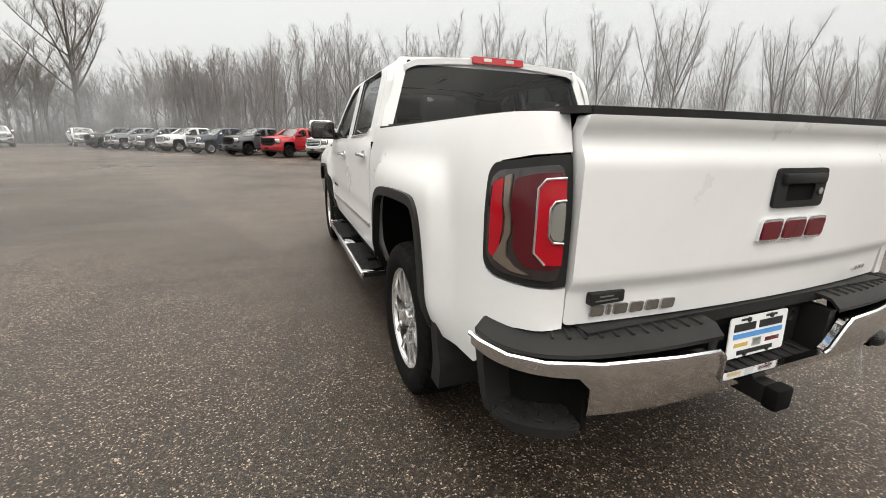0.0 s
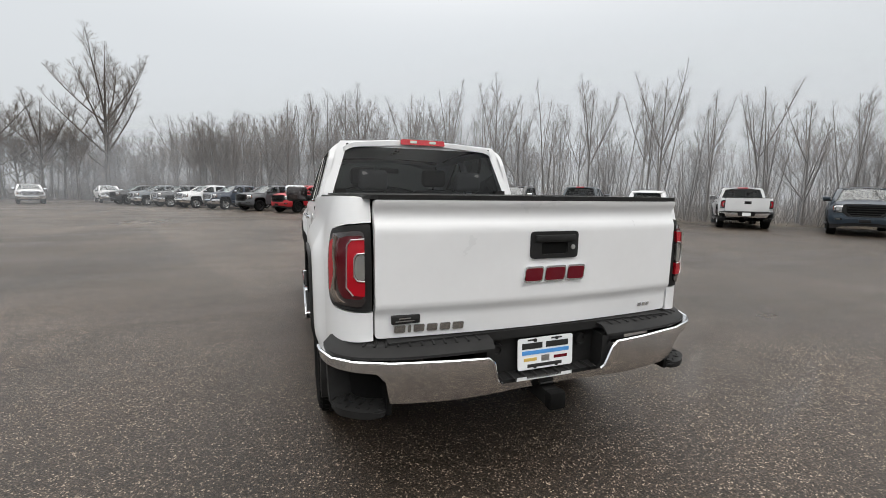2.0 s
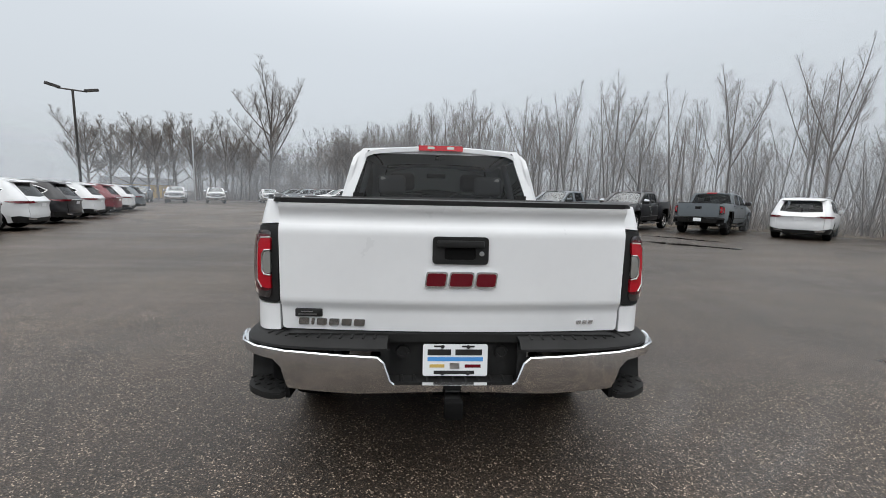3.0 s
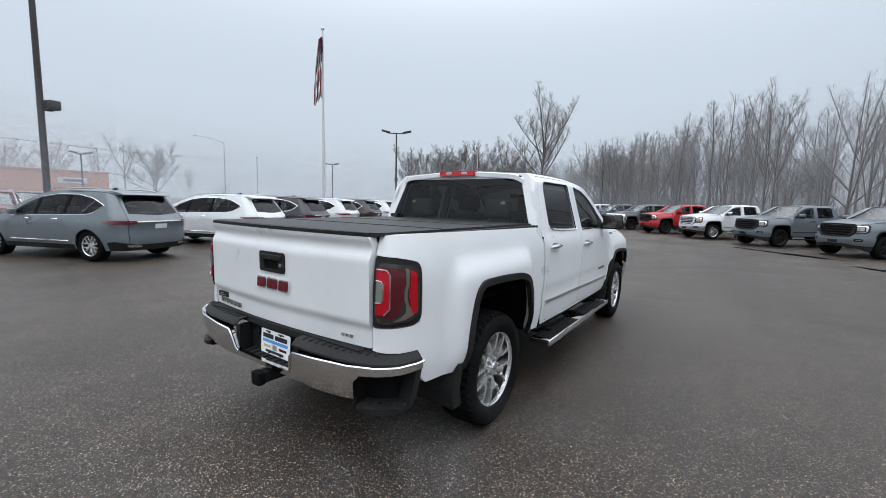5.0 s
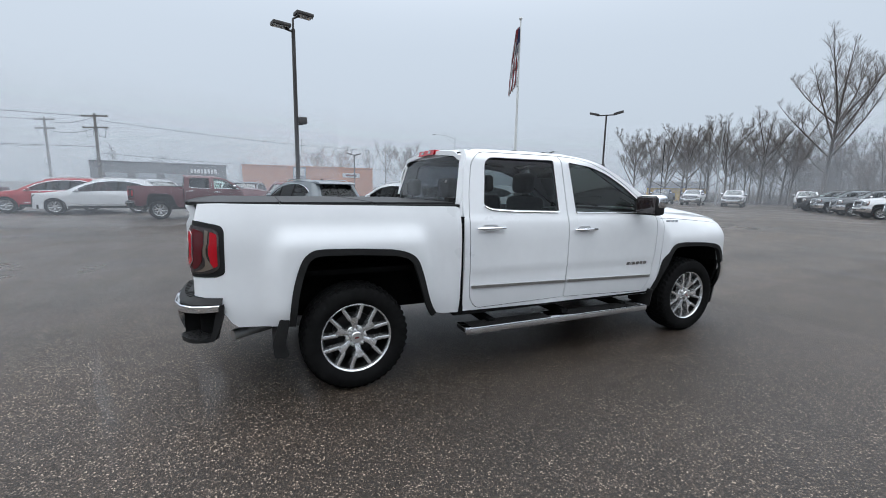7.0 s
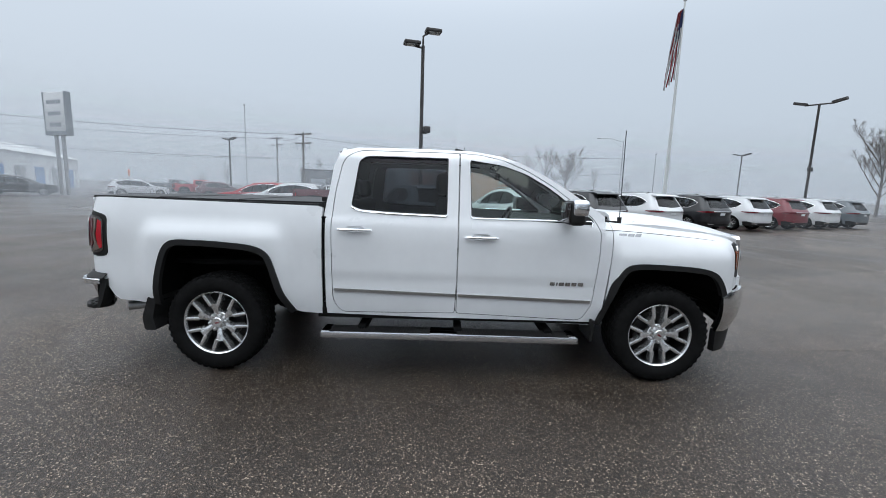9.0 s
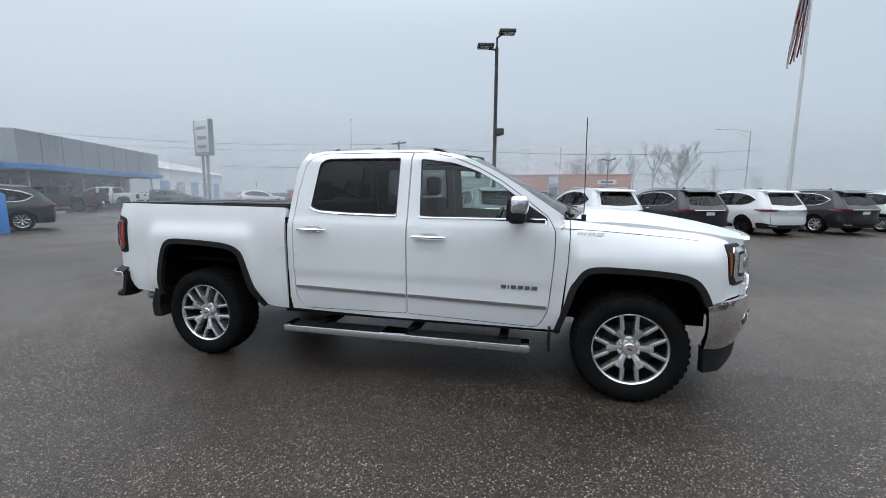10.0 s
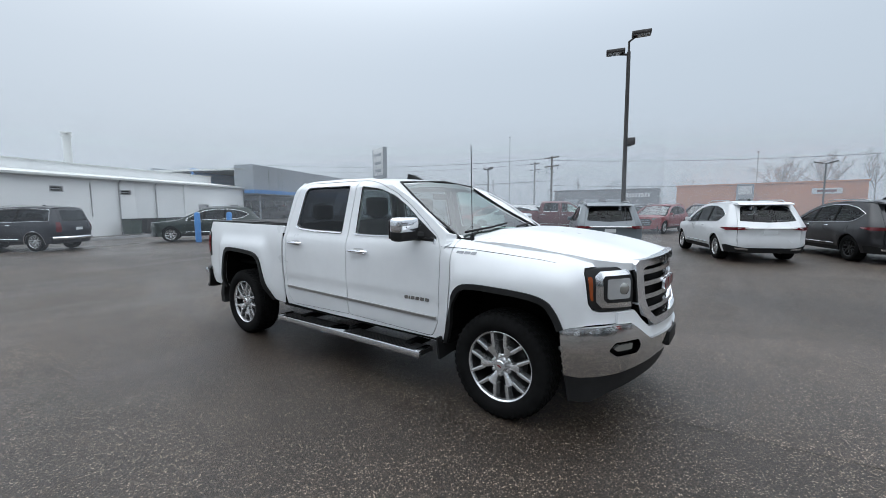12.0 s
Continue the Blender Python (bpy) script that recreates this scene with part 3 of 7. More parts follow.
def add_wheel(parent, x, y, sg, dark=False, near=False, turn=0.0):
    """A tyre with its rim, spokes, hub and nuts."""
    alloy = DARK_SHADED_ALLOY if dark else ALLOY
    w = new("wheel")
    w.parent = parent
    w.location = (0, y, 0.405)
    w.rotation_euler = (radians(turn), 0, 0)
    bm = bmesh.new()
    wheel_tyre(bm, x, sg, near=near)
    ty = part("tyre", bm, RUBBER, w)
    bm = bmesh.new()
    wheel_rim(bm, x, sg)
    part("rim", bm, alloy, w)
    bm = bmesh.new()
    lathe(bm, [(sg * 0.092, 0.249), (sg * 0.0, 0.236), (-sg * 0.10, 0.240), (-sg * 0.10, 0.02)], 32 if near else 18, "x", (x, 0, 0))
    # a silver barrel in truth; the shade inside the wheel is in its colour
    part("barrel", bm, DARK_SHADED_ALLOY, w)
    if not near:
        bm = bmesh.new()
        for k in range(6):
            spoke_y(bm, x, sg, radians(90 + 60 * k))
        lathe(bm, [(sg * 0.05, 0.09), (sg * 0.10, 0.07), (sg * 0.104, 0.0)], 14, "x", (x, 0, 0))
        part("spokes", bm, alloy, w, sharp=50)
        return w
    bm = bmesh.new()
    lathe(bm, [(-sg * 0.03, 0.02), (-sg * 0.03, 0.165), (-sg * 0.015, 0.165), (-sg * 0.015, 0.02)], 32, "x", (x, 0, 0), closed=True)
    part("brake_disc", bm, DARK_SHADED_ALLOY, w)
    for k in range(6):
        bm = bmesh.new()
        spoke_y(bm, x, sg, radians(90 + 60 * k))
        part("spoke", bm, alloy, w, sharp=50)
    f = x + sg * 0.09
    bm = bmesh.new()
    lathe(bm, [(-sg * 0.06, 0.086), (-sg * 0.020, 0.084), (-sg * 0.014, 0.078), (-sg * 0.014, 0.0)], 32, "x", (f, 0, 0))
    part("hub", bm, alloy, w)
    bm = bmesh.new()
    lathe(bm, [(-sg * 0.015, 0.046), (sg * 0.016, 0.044), (sg * 0.022, 0.038), (sg * 0.022, 0.0)], 28, "x", (f, 0, 0))
    part("centre_cap", bm, alloy, w)
    bm = bmesh.new()
    box(bm, (f + sg * 0.0225 - 0.001, -0.016, -0.005), (f + sg * 0.0225 + 0.001, 0.016, 0.005))
    part("cap_badge", bm, BADGE_RED, w, "small red emblem bar")
    for k in range(6):
        a = radians(60 * k + 60)
        bm = bmesh.new()
        lathe(bm, [(0, 0.0135), (sg * 0.026, 0.0125), (sg * 0.031, 0.007), (sg * 0.031, 0.0)], 6, "x", (f - sg * 0.016, 0.067 * math.cos(a), 0.066 * math.sin(a)))
        part("lug_nut", bm, BRUSHED, w)
    return w


def block_letters(bm, widths, height, gap, depth, slant=0.0):
    """A row of plain raised blocks with a slot in each, for a maker's badge; in x and z, facing -y."""
    x = -(sum(widths) + gap * (len(widths) - 1)) / 2
    for w in widths:
        o = [(x, 0), (x + w, 0), (x + w + slant * height, height), (x + slant * height, height)]
        prism(bm, rounded(o, height * 0.18, 2), "y", 0, -depth)
        x += w + gap
    return bm


def badge_blocks(widths, height, gap, depth, slant, parent, m):
    """A small chrome name badge of plain blocks, each its own part."""
    x = -(sum(widths) + gap * (len(widths) - 1)) / 2
    for w in widths:
        bm = bmesh.new()
        prism(bm, rounded([(x, 0), (x + w, 0), (x + w + slant * height, height), (x + slant * height, height)], height * 0.18, 2), "y", 0, -depth)
        part("badge_block", bm, BADGE_METAL, parent, "small chrome badge block").matrix_local = m
        x += w + gap


def painted(ob, color):
    ob.color = color
    return ob


def build_pickup(label, color, m, hero=False, chrome=True, group="", cover=True):
    """A crew-cab pickup with a short bed."""
    t = thing("pickup_truck", label, "pickup truck", None, group)
    bright = CHROME if chrome else BLACK_PLASTIC
    fine = 0.034 if hero else 0.16

    def paint(name, bm, lab="", parent=None):
        return painted(part(name, bm, PAINT, parent or t, lab, 42), color)

    # underbody
    bm = boxes(((-0.42, -0.86, 0.45), (-0.30, 4.3, 0.58)), ((0.30, -0.86, 0.45), (0.42, 4.3, 0.58)), ((-0.30, -0.9, 0.5), (0.30, 4.2, 0.58)))
    tube(bm, [(-0.8, 0, 0.405), (0.8, 0, 0.405)], 0.06, 10)
    tube(bm, [(0, 0, 0.40), (0, 2.6, 0.48)], 0.05, 8)
    lathe(bm, [(-0.16, 0.03), (-0.12, 0.13), (0.0, 0.16), (0.12, 0.13), (0.16, 0.03)], 14, "x", (0, 0, 0.405))
    part("chassis", bm, DARK_TRIM, t)
    for sg in (1, -1):
        for arch in (ARCH_REAR, ARCH_FRONT):
            bm = bmesh.new()
            rows = []
            for k, dep in enumerate((0.015, 0.2, 0.50)):
                rows.append([bm.verts.new(on_side(sg)(s, z + (0.0 if k == 0 else 0.01), dep)) for s, z in arch])
            for a, b in zip(rows, rows[1:]):
                for i in range(len(arch) - 1):
                    bm.faces.new((a[i], a[i + 1], b[i + 1], b[i]))
            bm.faces.new(rows[-1])
            part("wheel_liner", bm, DARK_TRIM, t)
    # bed
    for sg in (1, -1):
        out = [(S_GATE, 0.80), (-1.02, 0.795), (-0.93, 0.78), (-0.83, 0.61), (-0.79, 0.578)] + ARCH_REAR + [(0.70, 0.512), (0.860, 0.502), (0.860, 1.368), (0.82, 1.382), (-0.90, 1.402), (S_GATE, 1.397), (S_GATE, 1.297), (-1.02, 1.289), (-0.90, 1.270), (-0.868, 1.255), (-0.856, 1.235), (-0.852, 0.965), (-0.866, 0.94), (-0.91, 0.926), (S_GATE, 0.924)]
        bm = bmesh.new()
        panel(bm, out, on_side(sg), fine, 0.05)
        paint("bed_side", bm)
        bm = bmesh.new()
        prism(bm, [(0.80, -1.0), (0.84, -0.99), (0.885, -0.9), (0.895, 0.87), (0.80, 0.87)], "z", 1.376, 1.398)
        if sg < 0:
            bmesh.ops.scale(bm, vec=(-1, 1, 1), verts=bm.verts)
        part("rail_cap", bm, BLACK_PLASTIC, t, "black plastic bed rail cap")
        bm = bmesh.new()
        panel(bm, ARCH_REAR + inset(ARCH_REAR, 0.046)[::-1], on_side(sg, 0.016), 0.07, 0.04)
        part("wheel_flare", bm, BLACK_PLASTIC, t, "black plastic wheel arch moulding")
        bm = bmesh.new()
        panel(bm, ARCH_FRONT + inset(ARCH_FRONT, 0.042)[::-1], on_side(sg, 0.016), 0.07, 0.04)
        part("wheel_flare", bm, BLACK_PLASTIC, t, "black plastic wheel arch moulding")
        # tail lamp
        lamp_out = rounded([(S_GATE + 0.004, 0.930), (-0.90, 0.934), (-0.852, 0.960), (-0.848, 1.232), (-0.868, 1.262), (-1.05, 1.285), (S_GATE + 0.004, 1.291)], (0.01, 0.05, 0.04, 0.03, 0.03, 0.05, 0.01), 4)
        lamp = new("tail_lamp")
        lamp.parent = t
        lamp["label"] = "red and smoked wraparound tail lamp"
        bm = bmesh.new()
        panel(bm, lamp_out, on_side(sg, 0.004), 0.045, 0.05)
        part("bezel", bm, BLACK_PLASTIC, lamp)
        e = S_GATE
        bm = bmesh.new()
        panel(bm, rounded([(e + 0.035, 0.952), (-0.935, 0.955), (-0.878, 0.985), (-0.876, 1.215), (-0.904, 1.243), (-1.06, 1.262), (e + 0.035, 1.266)], 0.03, 3), on_side(sg, 0.012), 0.045, 0.02)
        part("lens", bm, SMOKE_AND_REFLECTION, lamp)
        bm = bmesh.new()
        panel(bm, rounded([(e + 0.04, 0.985), (-1.03, 0.985), (-0.99, 1.03), (-0.986, 1.11), (-0.974, 1.14), (-0.974, 1.225), (-1.05, 1.243), (e + 0.04, 1.247)], 0.02, 3), on_side(sg, 0.015), 0.045, 0.02)
        part("lens", bm, DEEP_RED, lamp, "dark red lens")
        bm = bmesh.new()
        panel(bm, rounded([(-0.940, 0.985), (-0.892, 1.0), (-0.890, 1.208), (-0.932, 1.226), (-0.936, 1.15), (-0.946, 1.12), (-0.946, 1.075), (-0.937, 1.045)], 0.01, 3), on_side(sg, 0.0135), 0.045, 0.02)
        part("lens", bm, RED_LENS, lamp, "bright red side lens")
        if hero:
            bm = bmesh.new()
            panel(bm, rounded([(-1.045, 0.966), (-0.985, 0.968), (-0.915, 0.990), (-0.948, 1.045), (-0.958, 1.075), (-0.958, 1.12), (-0.948, 1.15), (-0.940, 1.23), (-0.965, 1.238), (-0.966, 1.15), (-0.976, 1.12), (-0.979, 1.075), (-0.966, 1.045), (-0.968, 1.005), (-0.995, 0.981)], 0.006, 2), on_side(sg, 0.0175), 0.03, 0.008)
            part("lens", bm, TAN_LENS, lamp, "smoky tan reflector strip")
        cbow = [(e + 0.035, 0.998), (e + 0.085, 1.001), (e + 0.118, 1.033), (e + 0.118, 1.205), (e + 0.098, 1.228), (e + 0.035, 1.232), (e + 0.035, 1.175), (e + 0.067, 1.172), (e + 0.080, 1.155), (e + 0.080, 1.08), (e + 0.067, 1.063), (e + 0.035, 1.060)]
        bm = bmesh.new()
        panel(bm, cbow, on_side(sg, 0.019), 0.03, 0.02)
        part("lens", bm, RED_LENS, lamp, "bright red bracket-shaped lens")
        bm = bmesh.new()
        panel(bm, rounded([(e + 0.035, 1.066), (e + 0.064, 1.068), (e + 0.077, 1.085), (e + 0.077, 1.150), (e + 0.064, 1.168), (e + 0.035, 1.170)], 0.008, 2), on_side(sg, 0.018), 0.03, 0.02)
        part("lens", bm, CLEAR_LENS, lamp, "clear reversing lens")
        for rim_line in (cbow[1:6], cbow[6:12]) if hero else ():
            bm = bmesh.new()
            tube(bm, [on_side(sg, 0.020)(s, z, 0) for s, z in rim_line], 0.0035, 6)
            part("trim", bm, BRUSHED, lamp)
    # floor and front wall of the bed, tonneau cover
    part("bed_box", boxes(((-0.80, -1.0, 0.86), (0.80, 0.82, 0.90)), ((-0.88, 0.835, 0.6), (0.88, 0.862, 1.385))), DARK_TRIM, t)
    if cover:
        cov = new("bed_cover")
        cov.parent = t
        cov["label"] = "black folding vinyl bed cover"
        for y0, y1 in ((-1.06, -0.50), (-0.485, 0.15), (0.165, 0.84)):
            bm = bmesh.new()
            back = 0.07 if y0 < -1 else 0.004
            prism(bm, rounded([(-0.835, y0), (0.835, y0), (0.845, y1), (-0.845, y1)], (back, back, 0.004, 0.004), 5), "z", 1.393, 1.412)
            bmesh.ops.bevel(bm, geom=[e for e in bm.edges if abs(e.verts[0].co.z - e.verts[1].co.z) < 1e-6 and e.verts[0].co.z > 1.41], offset=0.006, segments=2, affect="EDGES")
            part("cover_panel", bm, VINYL, cov)
        for y in (-0.492, 0.157):
            bm = bmesh.new()
            tube(bm, [(-0.83, y, 1.411), (0.83, y, 1.411)], 0.006, 6)
            part("hinge", bm, BLACK_PLASTIC, cov)
        for x in (-0.745, 0.745):
            part("clamp", boxes(((x - 0.045, 0.82, 1.415), (x + 0.045, 0.865, 1.45))), BLACK_PLASTIC, cov)
    # tailgate
    gate = new("tailgate")
    gate.parent = t
    bm = bmesh.new()
    panel(bm, rounded([(-0.797, 0.805), (0.797, 0.805), (0.797, 1.390), (-0.797, 1.390)], (0.02, 0.02, 0.012, 0.012), 3), on_gate(), 0.016 if hero else 0.1, 0.05, cut=(True, True))
    paint("gate_skin", bm, parent=gate)
    bm = bmesh.new()
    panel(bm, [(-0.785, 1.391), (0.785, 1.391), (0.785, 1.411), (-0.785, 1.411)], on_gate(-0.002), 0.06, 0.05, edge=0.004)
    part("gate_cap", bm, BLACK_PLASTIC, gate, "black plastic tailgate top edge")
    bm = bmesh.new()
    panel(bm, rounded([(-0.104, 1.130), (0.148, 1.130), (0.148, 1.254), (-0.104, 1.254)], 0.02, 4), on_gate(0.010), 0.05, 0.02, holes=[rounded([(-0.05, 1.150), (0.09, 1.150), (0.09, 1.205), (-0.05, 1.205)], 0.012, 3)])
    hd = part("handle_bezel", bm, BLACK_PLASTIC, gate)
    bm = bmesh.new()
    panel(bm, [(-0.055, 1.145), (0.095, 1.145), (0.095, 1.21), (-0.055, 1.21)], on_gate(0.003), 0.1, 0.002, edge=0)
    part("handle_pocket", bm, DARK_TRIM, gate)
    bm = bmesh.new()
    box(bm, (-0.085, -1.136, 1.206), (0.128, -1.115, 1.238), 0.006)
    part("handle", bm, BLACK_PLASTIC, gate)
    bm = bmesh.new()
    lathe(bm, [(0, 0.011), (-0.005, 0.011), (-0.006, 0.0)], 16, "y", (0.117, -1.123, 1.180))
    part("lock", bm, BRUSHED, gate)
    if hero:
        bm = bmesh.new()
        block_letters(bm, (0.098, 0.112, 0.098), 0.074, 0.008, 0.012, 0.12)
        ob = part("badge_rim", bm, CHROME, gate, "chrome edged maker's badge")
        ob.location = (0.024, -1.112, 1.022)
        bm = bmesh.new()
        block_letters(bm, (0.086, 0.100, 0.086), 0.058, 0.020, 0.005, 0.12)
        ob = part("badge_face", bm, BADGE_RED, gate, "red badge face")
        ob.location = (0.025, -1.1225, 1.030)
        badge_blocks((0.047, 0.014, 0.047, 0.047, 0.047, 0.050), 0.032, 0.011, 0.006, 0.1, gate, pose(-0.565, -1.067, 0.828, 0, 0, -4.5))
        bm = bmesh.new()
        box(bm, (-0.730, -1.074, 0.868), (-0.607, -1.030, 0.905), 0.004)
        part("sticker", bm, VINYL, gate, "small black rectangular badge")
        bm = boxes(((-0.70, -1.076, 0.891), (-0.65, -1.073, 0.895)), ((-0.715, -1.076, 0.879), (-0.632, -1.073, 0.883)))
        part("sticker_print", bm, BRUSHED, gate)
        bm = bmesh.new()
        block_letters(bm, (0.024, 0.022, 0.024), 0.017, 0.007, 0.005, 0.15)
        ob = part("trim_badge", bm, CHROME, gate, "tiny chrome trim badge")
        ob.matrix_local = pose(0.628, -1.062, 0.842, 0, 0, 5)
    # rear bumper
    bump = new("rear_bumper")
    bump.parent = t
    half = [(0.0, 0.548), (0.18, 0.547), (0.32, 0.54), (0.45, 0.536), (0.76, 0.552), (0.775, 0.66), (0.81, 0.697), (1.0, 0.708), (1.15, 0.713), (1.15, 0.748), (1.0, 0.744), (0.75, 0.738), (0.335, 0.722), (0.318, 0.708), (0.285, 0.598), (0.268, 0.588), (0.0, 0.586)]
    bm = bmesh.new()
    panel(bm, half[:-1] + [half[-1]] + [(-s, z) for s, z in half[1:-1][::-1]], on_aft(0.0, 0.16), 0.03, 0.03)
    for sg in (1, -1) if hero and chrome else ():
        lip = bmesh.new()
        tube(lip, [on_aft(0.002, 0.16)(sg * s, z, 0) for s, z in ((0.27, 0.592), (0.29, 0.61), (0.315, 0.70), (0.34, 0.722), (0.5, 0.729), (0.75, 0.738), (0.9, 0.742), (1.0, 0.744), (1.1, 0.747), (1.155, 0.748))], 0.008, 6)
        part("bumper_lip", lip, CHROME, bump)
    part("bumper_face", bm, SATIN if chrome else bright, bump, "chrome bumper face" if chrome else "black bumper face")
    for sg in (1, -1):
        bm = bmesh.new()

        def top_pad(s, d, dep, sg=sg):
            x, y, nx, ny = AFT.at(s)
            return (sg * (x - nx * d), y - ny * d, 0.750 + 0.042 * smooth(-0.01, 0.05, d) - dep)
        panel(bm, [(0.30, 0.006), (0.60, 0.006), (0.9, 0.006), (1.165, 0.006), (1.175, 0.09), (1.05, 0.12), (0.95, 0.13), (0.30, 0.13)], top_pad, 0.04, 0.012, edge=0.004)
        part("step_pad", bm, BLACK_PLASTIC, bump, "ribbed black plastic step pad")
        for k in range(11 if hero else 0):
            s = 0.36 + 0.052 * k
            x, y, nx, ny = AFT.at(s)
            a = Vector((sg * (x - nx * 0.04), y - ny * 0.04, 0.789))
            b = Vector((sg * (x - nx * 0.115), y - ny * 0.115, 0.791))
            bm = bmesh.new()
            tube(bm, [a, (a + b) / 2 + Vector((0, 0, 0.002)), b], (0.005, 0.007, 0.005), 6)
            part("rib", bm, BLACK_PLASTIC, bump)
        # corner step under the face
        bm = bmesh.new()
        plan = [(AFT.at(s)[0] - AFT.at(s)[2] * d, AFT.at(s)[1] - AFT.at(s)[3] * d) for s, d in ((0.775, 0.0), (0.86, -0.014), (0.96, -0.012), (1.03, -0.002), (1.085, 0.02), (1.115, 0.06), (1.12, 0.14), (0.90, 0.17), (0.775, 0.17))]
        prism(bm, rounded([(sg * x, y) for x, y in plan], 0.03, 3), "z", 0.500, 0.530)
        bmesh.ops.bevel(bm, geom=bm.edges[:], offset=0.006, segments=2, affect="EDGES")
        st = part("corner_step", bm, BLACK_PLASTIC, bump)
        for i in range(6 if hero else 0):
            for j in range(4):
                s, d = 0.80 + 0.052 * i, 0.022 + 0.034 * j
                x, y, nx, ny = AFT.at(s)
                a = 0.8 if (i + j) % 2 else -0.8
                c = Vector((sg * (x - nx * d), y - ny * d, 0.532))
                dv = Vector((math.cos(a), math.sin(a), 0)) * 0.014
                bm = bmesh.new()
                tube(bm, [c - dv, c, c + dv], (0.002, 0.005, 0.002), 5)
                part("tread_stud", bm, BLACK_PLASTIC, st)
        bm = bmesh.new()
        panel(bm, [(0.76, 0.50), (1.12, 0.52), (1.17, 0.73), (0.76, 0.73)], lambda s, z, d, sg=sg: (sg * (AFT.at(s)[0] - AFT.at(s)[2] * (0.11 + d)), AFT.at(s)[1] - AFT.at(s)[3] * (0.11 + d), z), 0.06, 0.02)
        part("step_recess", bm, DARK_TRIM, bump)
        bm = bmesh.new()
        box(bm, (min(sg * 0.745, sg * 0.765), -1.125, 0.50), (max(sg * 0.745, sg * 0.765), -1.0, 0.71))
        part("recess_side", bm, DARK_TRIM, bump) if hero else bm.free()
        # black end cap that wraps the corner forward
        bm = bmesh.new()
        panel(bm, [(1.07, 0.503), (1.105, 0.508), (1.135, 0.56), (1.175, 0.69), (1.178, 0.748), (1.135, 0.735), (1.12, 0.66), (1.10, 0.57)], lambda s, z, d, sg=sg: (sg * (AFT.at(s)[0] - AFT.at(s)[2] * (0.014 + d)), AFT.at(s)[1] - AFT.at(s)[3] * (0.014 + d), z), 0.04, 0.11)
        part("end_cap", bm, BLACK_PLASTIC, bump)
    bm = boxes(((-0.33, -1.06, 0.55), (0.33, -1.03, 0.80)), ((-0.75, -1.1, 0.76), (0.75, -0.98, 0.80)))
    prism(bm, [(-0.27, -1.165), (0.27, -1.165), (0.30, -1.05), (-0.30, -1.05)], "z", 0.555, 0.580)
    for sg in (1, -1):
        prism(bm, [(sg * 0.29, -1.162), (sg * 0.33, -1.162), (sg * 0.34, -1.05), (sg * 0.315, -1.05)], "z", 0.57, 0.745)
    part("centre_recess", bm, BLACK_PLASTIC, bump)
    for k in range(9 if hero else 0):
        x = -0.24 + 0.06 * k
        bm = bmesh.new()
        tube(bm, [(x, -1.158, 0.580), (x, -1.11, 0.583), (x, -1.065, 0.581)], (0.007, 0.009, 0.007), 6)
        part("rib", bm, BLACK_PLASTIC, bump)
    for x in (0.235, -0.235) if hero else ():
        bm = bmesh.new()
        lathe(bm, [(0, 0.032), (-0.018, 0.030), (-0.018, 0.02), (-0.008, 0.018), (-0.008, 0)], 20, "y", (x, -1.06, 0.70))
        part("plug_socket", bm, BLACK_PLASTIC, bump)
    pl = new("plate")
    pl.parent = t
    pl.matrix_local = pose(0.012, -1.098, 0.672, -3, 0, 0)
    bm = bmesh.new()
    prism(bm, rounded([(-0.152, -0.076), (0.152, -0.076), (0.152, 0.076), (-0.152, 0.076)], 0.012, 3), "y", 0, -0.004)
    part("plate_panel", bm, WHITE_PLATE, pl, "white dealer plate with unreadable bars")
    if hero:
        for nm, mt, items in (("print_bar", INK, ((-0.13, -0.02, 0.024, 0.052), (0.0, 0.125, 0.024, 0.052), (-0.10, 0.09, -0.066, -0.050), (-0.10, -0.05, 0.062, 0.070), (0.03, 0.09, 0.062, 0.070))), ("print_band", BLUE_PLATE, ((-0.13, 0.13, -0.004, 0.015),)), ("print_mark", GOLD, ((-0.12, -0.05, -0.035, -0.020),)), ("print_mark", BRUSHED, ((-0.025, 0.02, -0.042, -0.012),)), ("print_mark", BADGE_RED, ((0.045, 0.12, -0.035, -0.020),))):
            for a, b, c, d in items:
                part(nm, boxes(((a, -0.0055, c), (b, -0.004, d))), mt, pl)
        for x in (-0.06, 0.06):
            for z in (-0.064, 0.064):
                bm = bmesh.new()
                lathe(bm, [(0, 0.009), (-0.005, 0.008), (-0.006, 0)], 10, "y", (x, -0.004, z))
                part("screw", bm, INK, pl)
    bm = boxes(((-0.034, -1.19, 0.455), (0.034, -0.90, 0.522)))
    part("hitch_receiver", bm, BLACK_PLASTIC, t)
    bm = bmesh.new()
    box(bm, (-0.042, -1.235, 0.447), (0.042, -1.185, 0.530), 0.010)
    tube(bm, [(-0.09, -1.06, 0.49), (0.09, -1.06, 0.49)], 0.012, 8)
    part("hitch_cover", bm, DARK_TRIM, t)
    bm = bmesh.new()
    tube(bm, [(0.62, -0.2, 0.48), (0.66, -0.6, 0.48), (0.80, -0.84, 0.475)], 0.038, 12)
    part("exhaust_pipe", bm, STEEL, t)
    # cab shell with door openings
    ring = grown(DOOR_REAR, 0.006)
    ring2 = grown(DOOR_FRONT, 0.006)
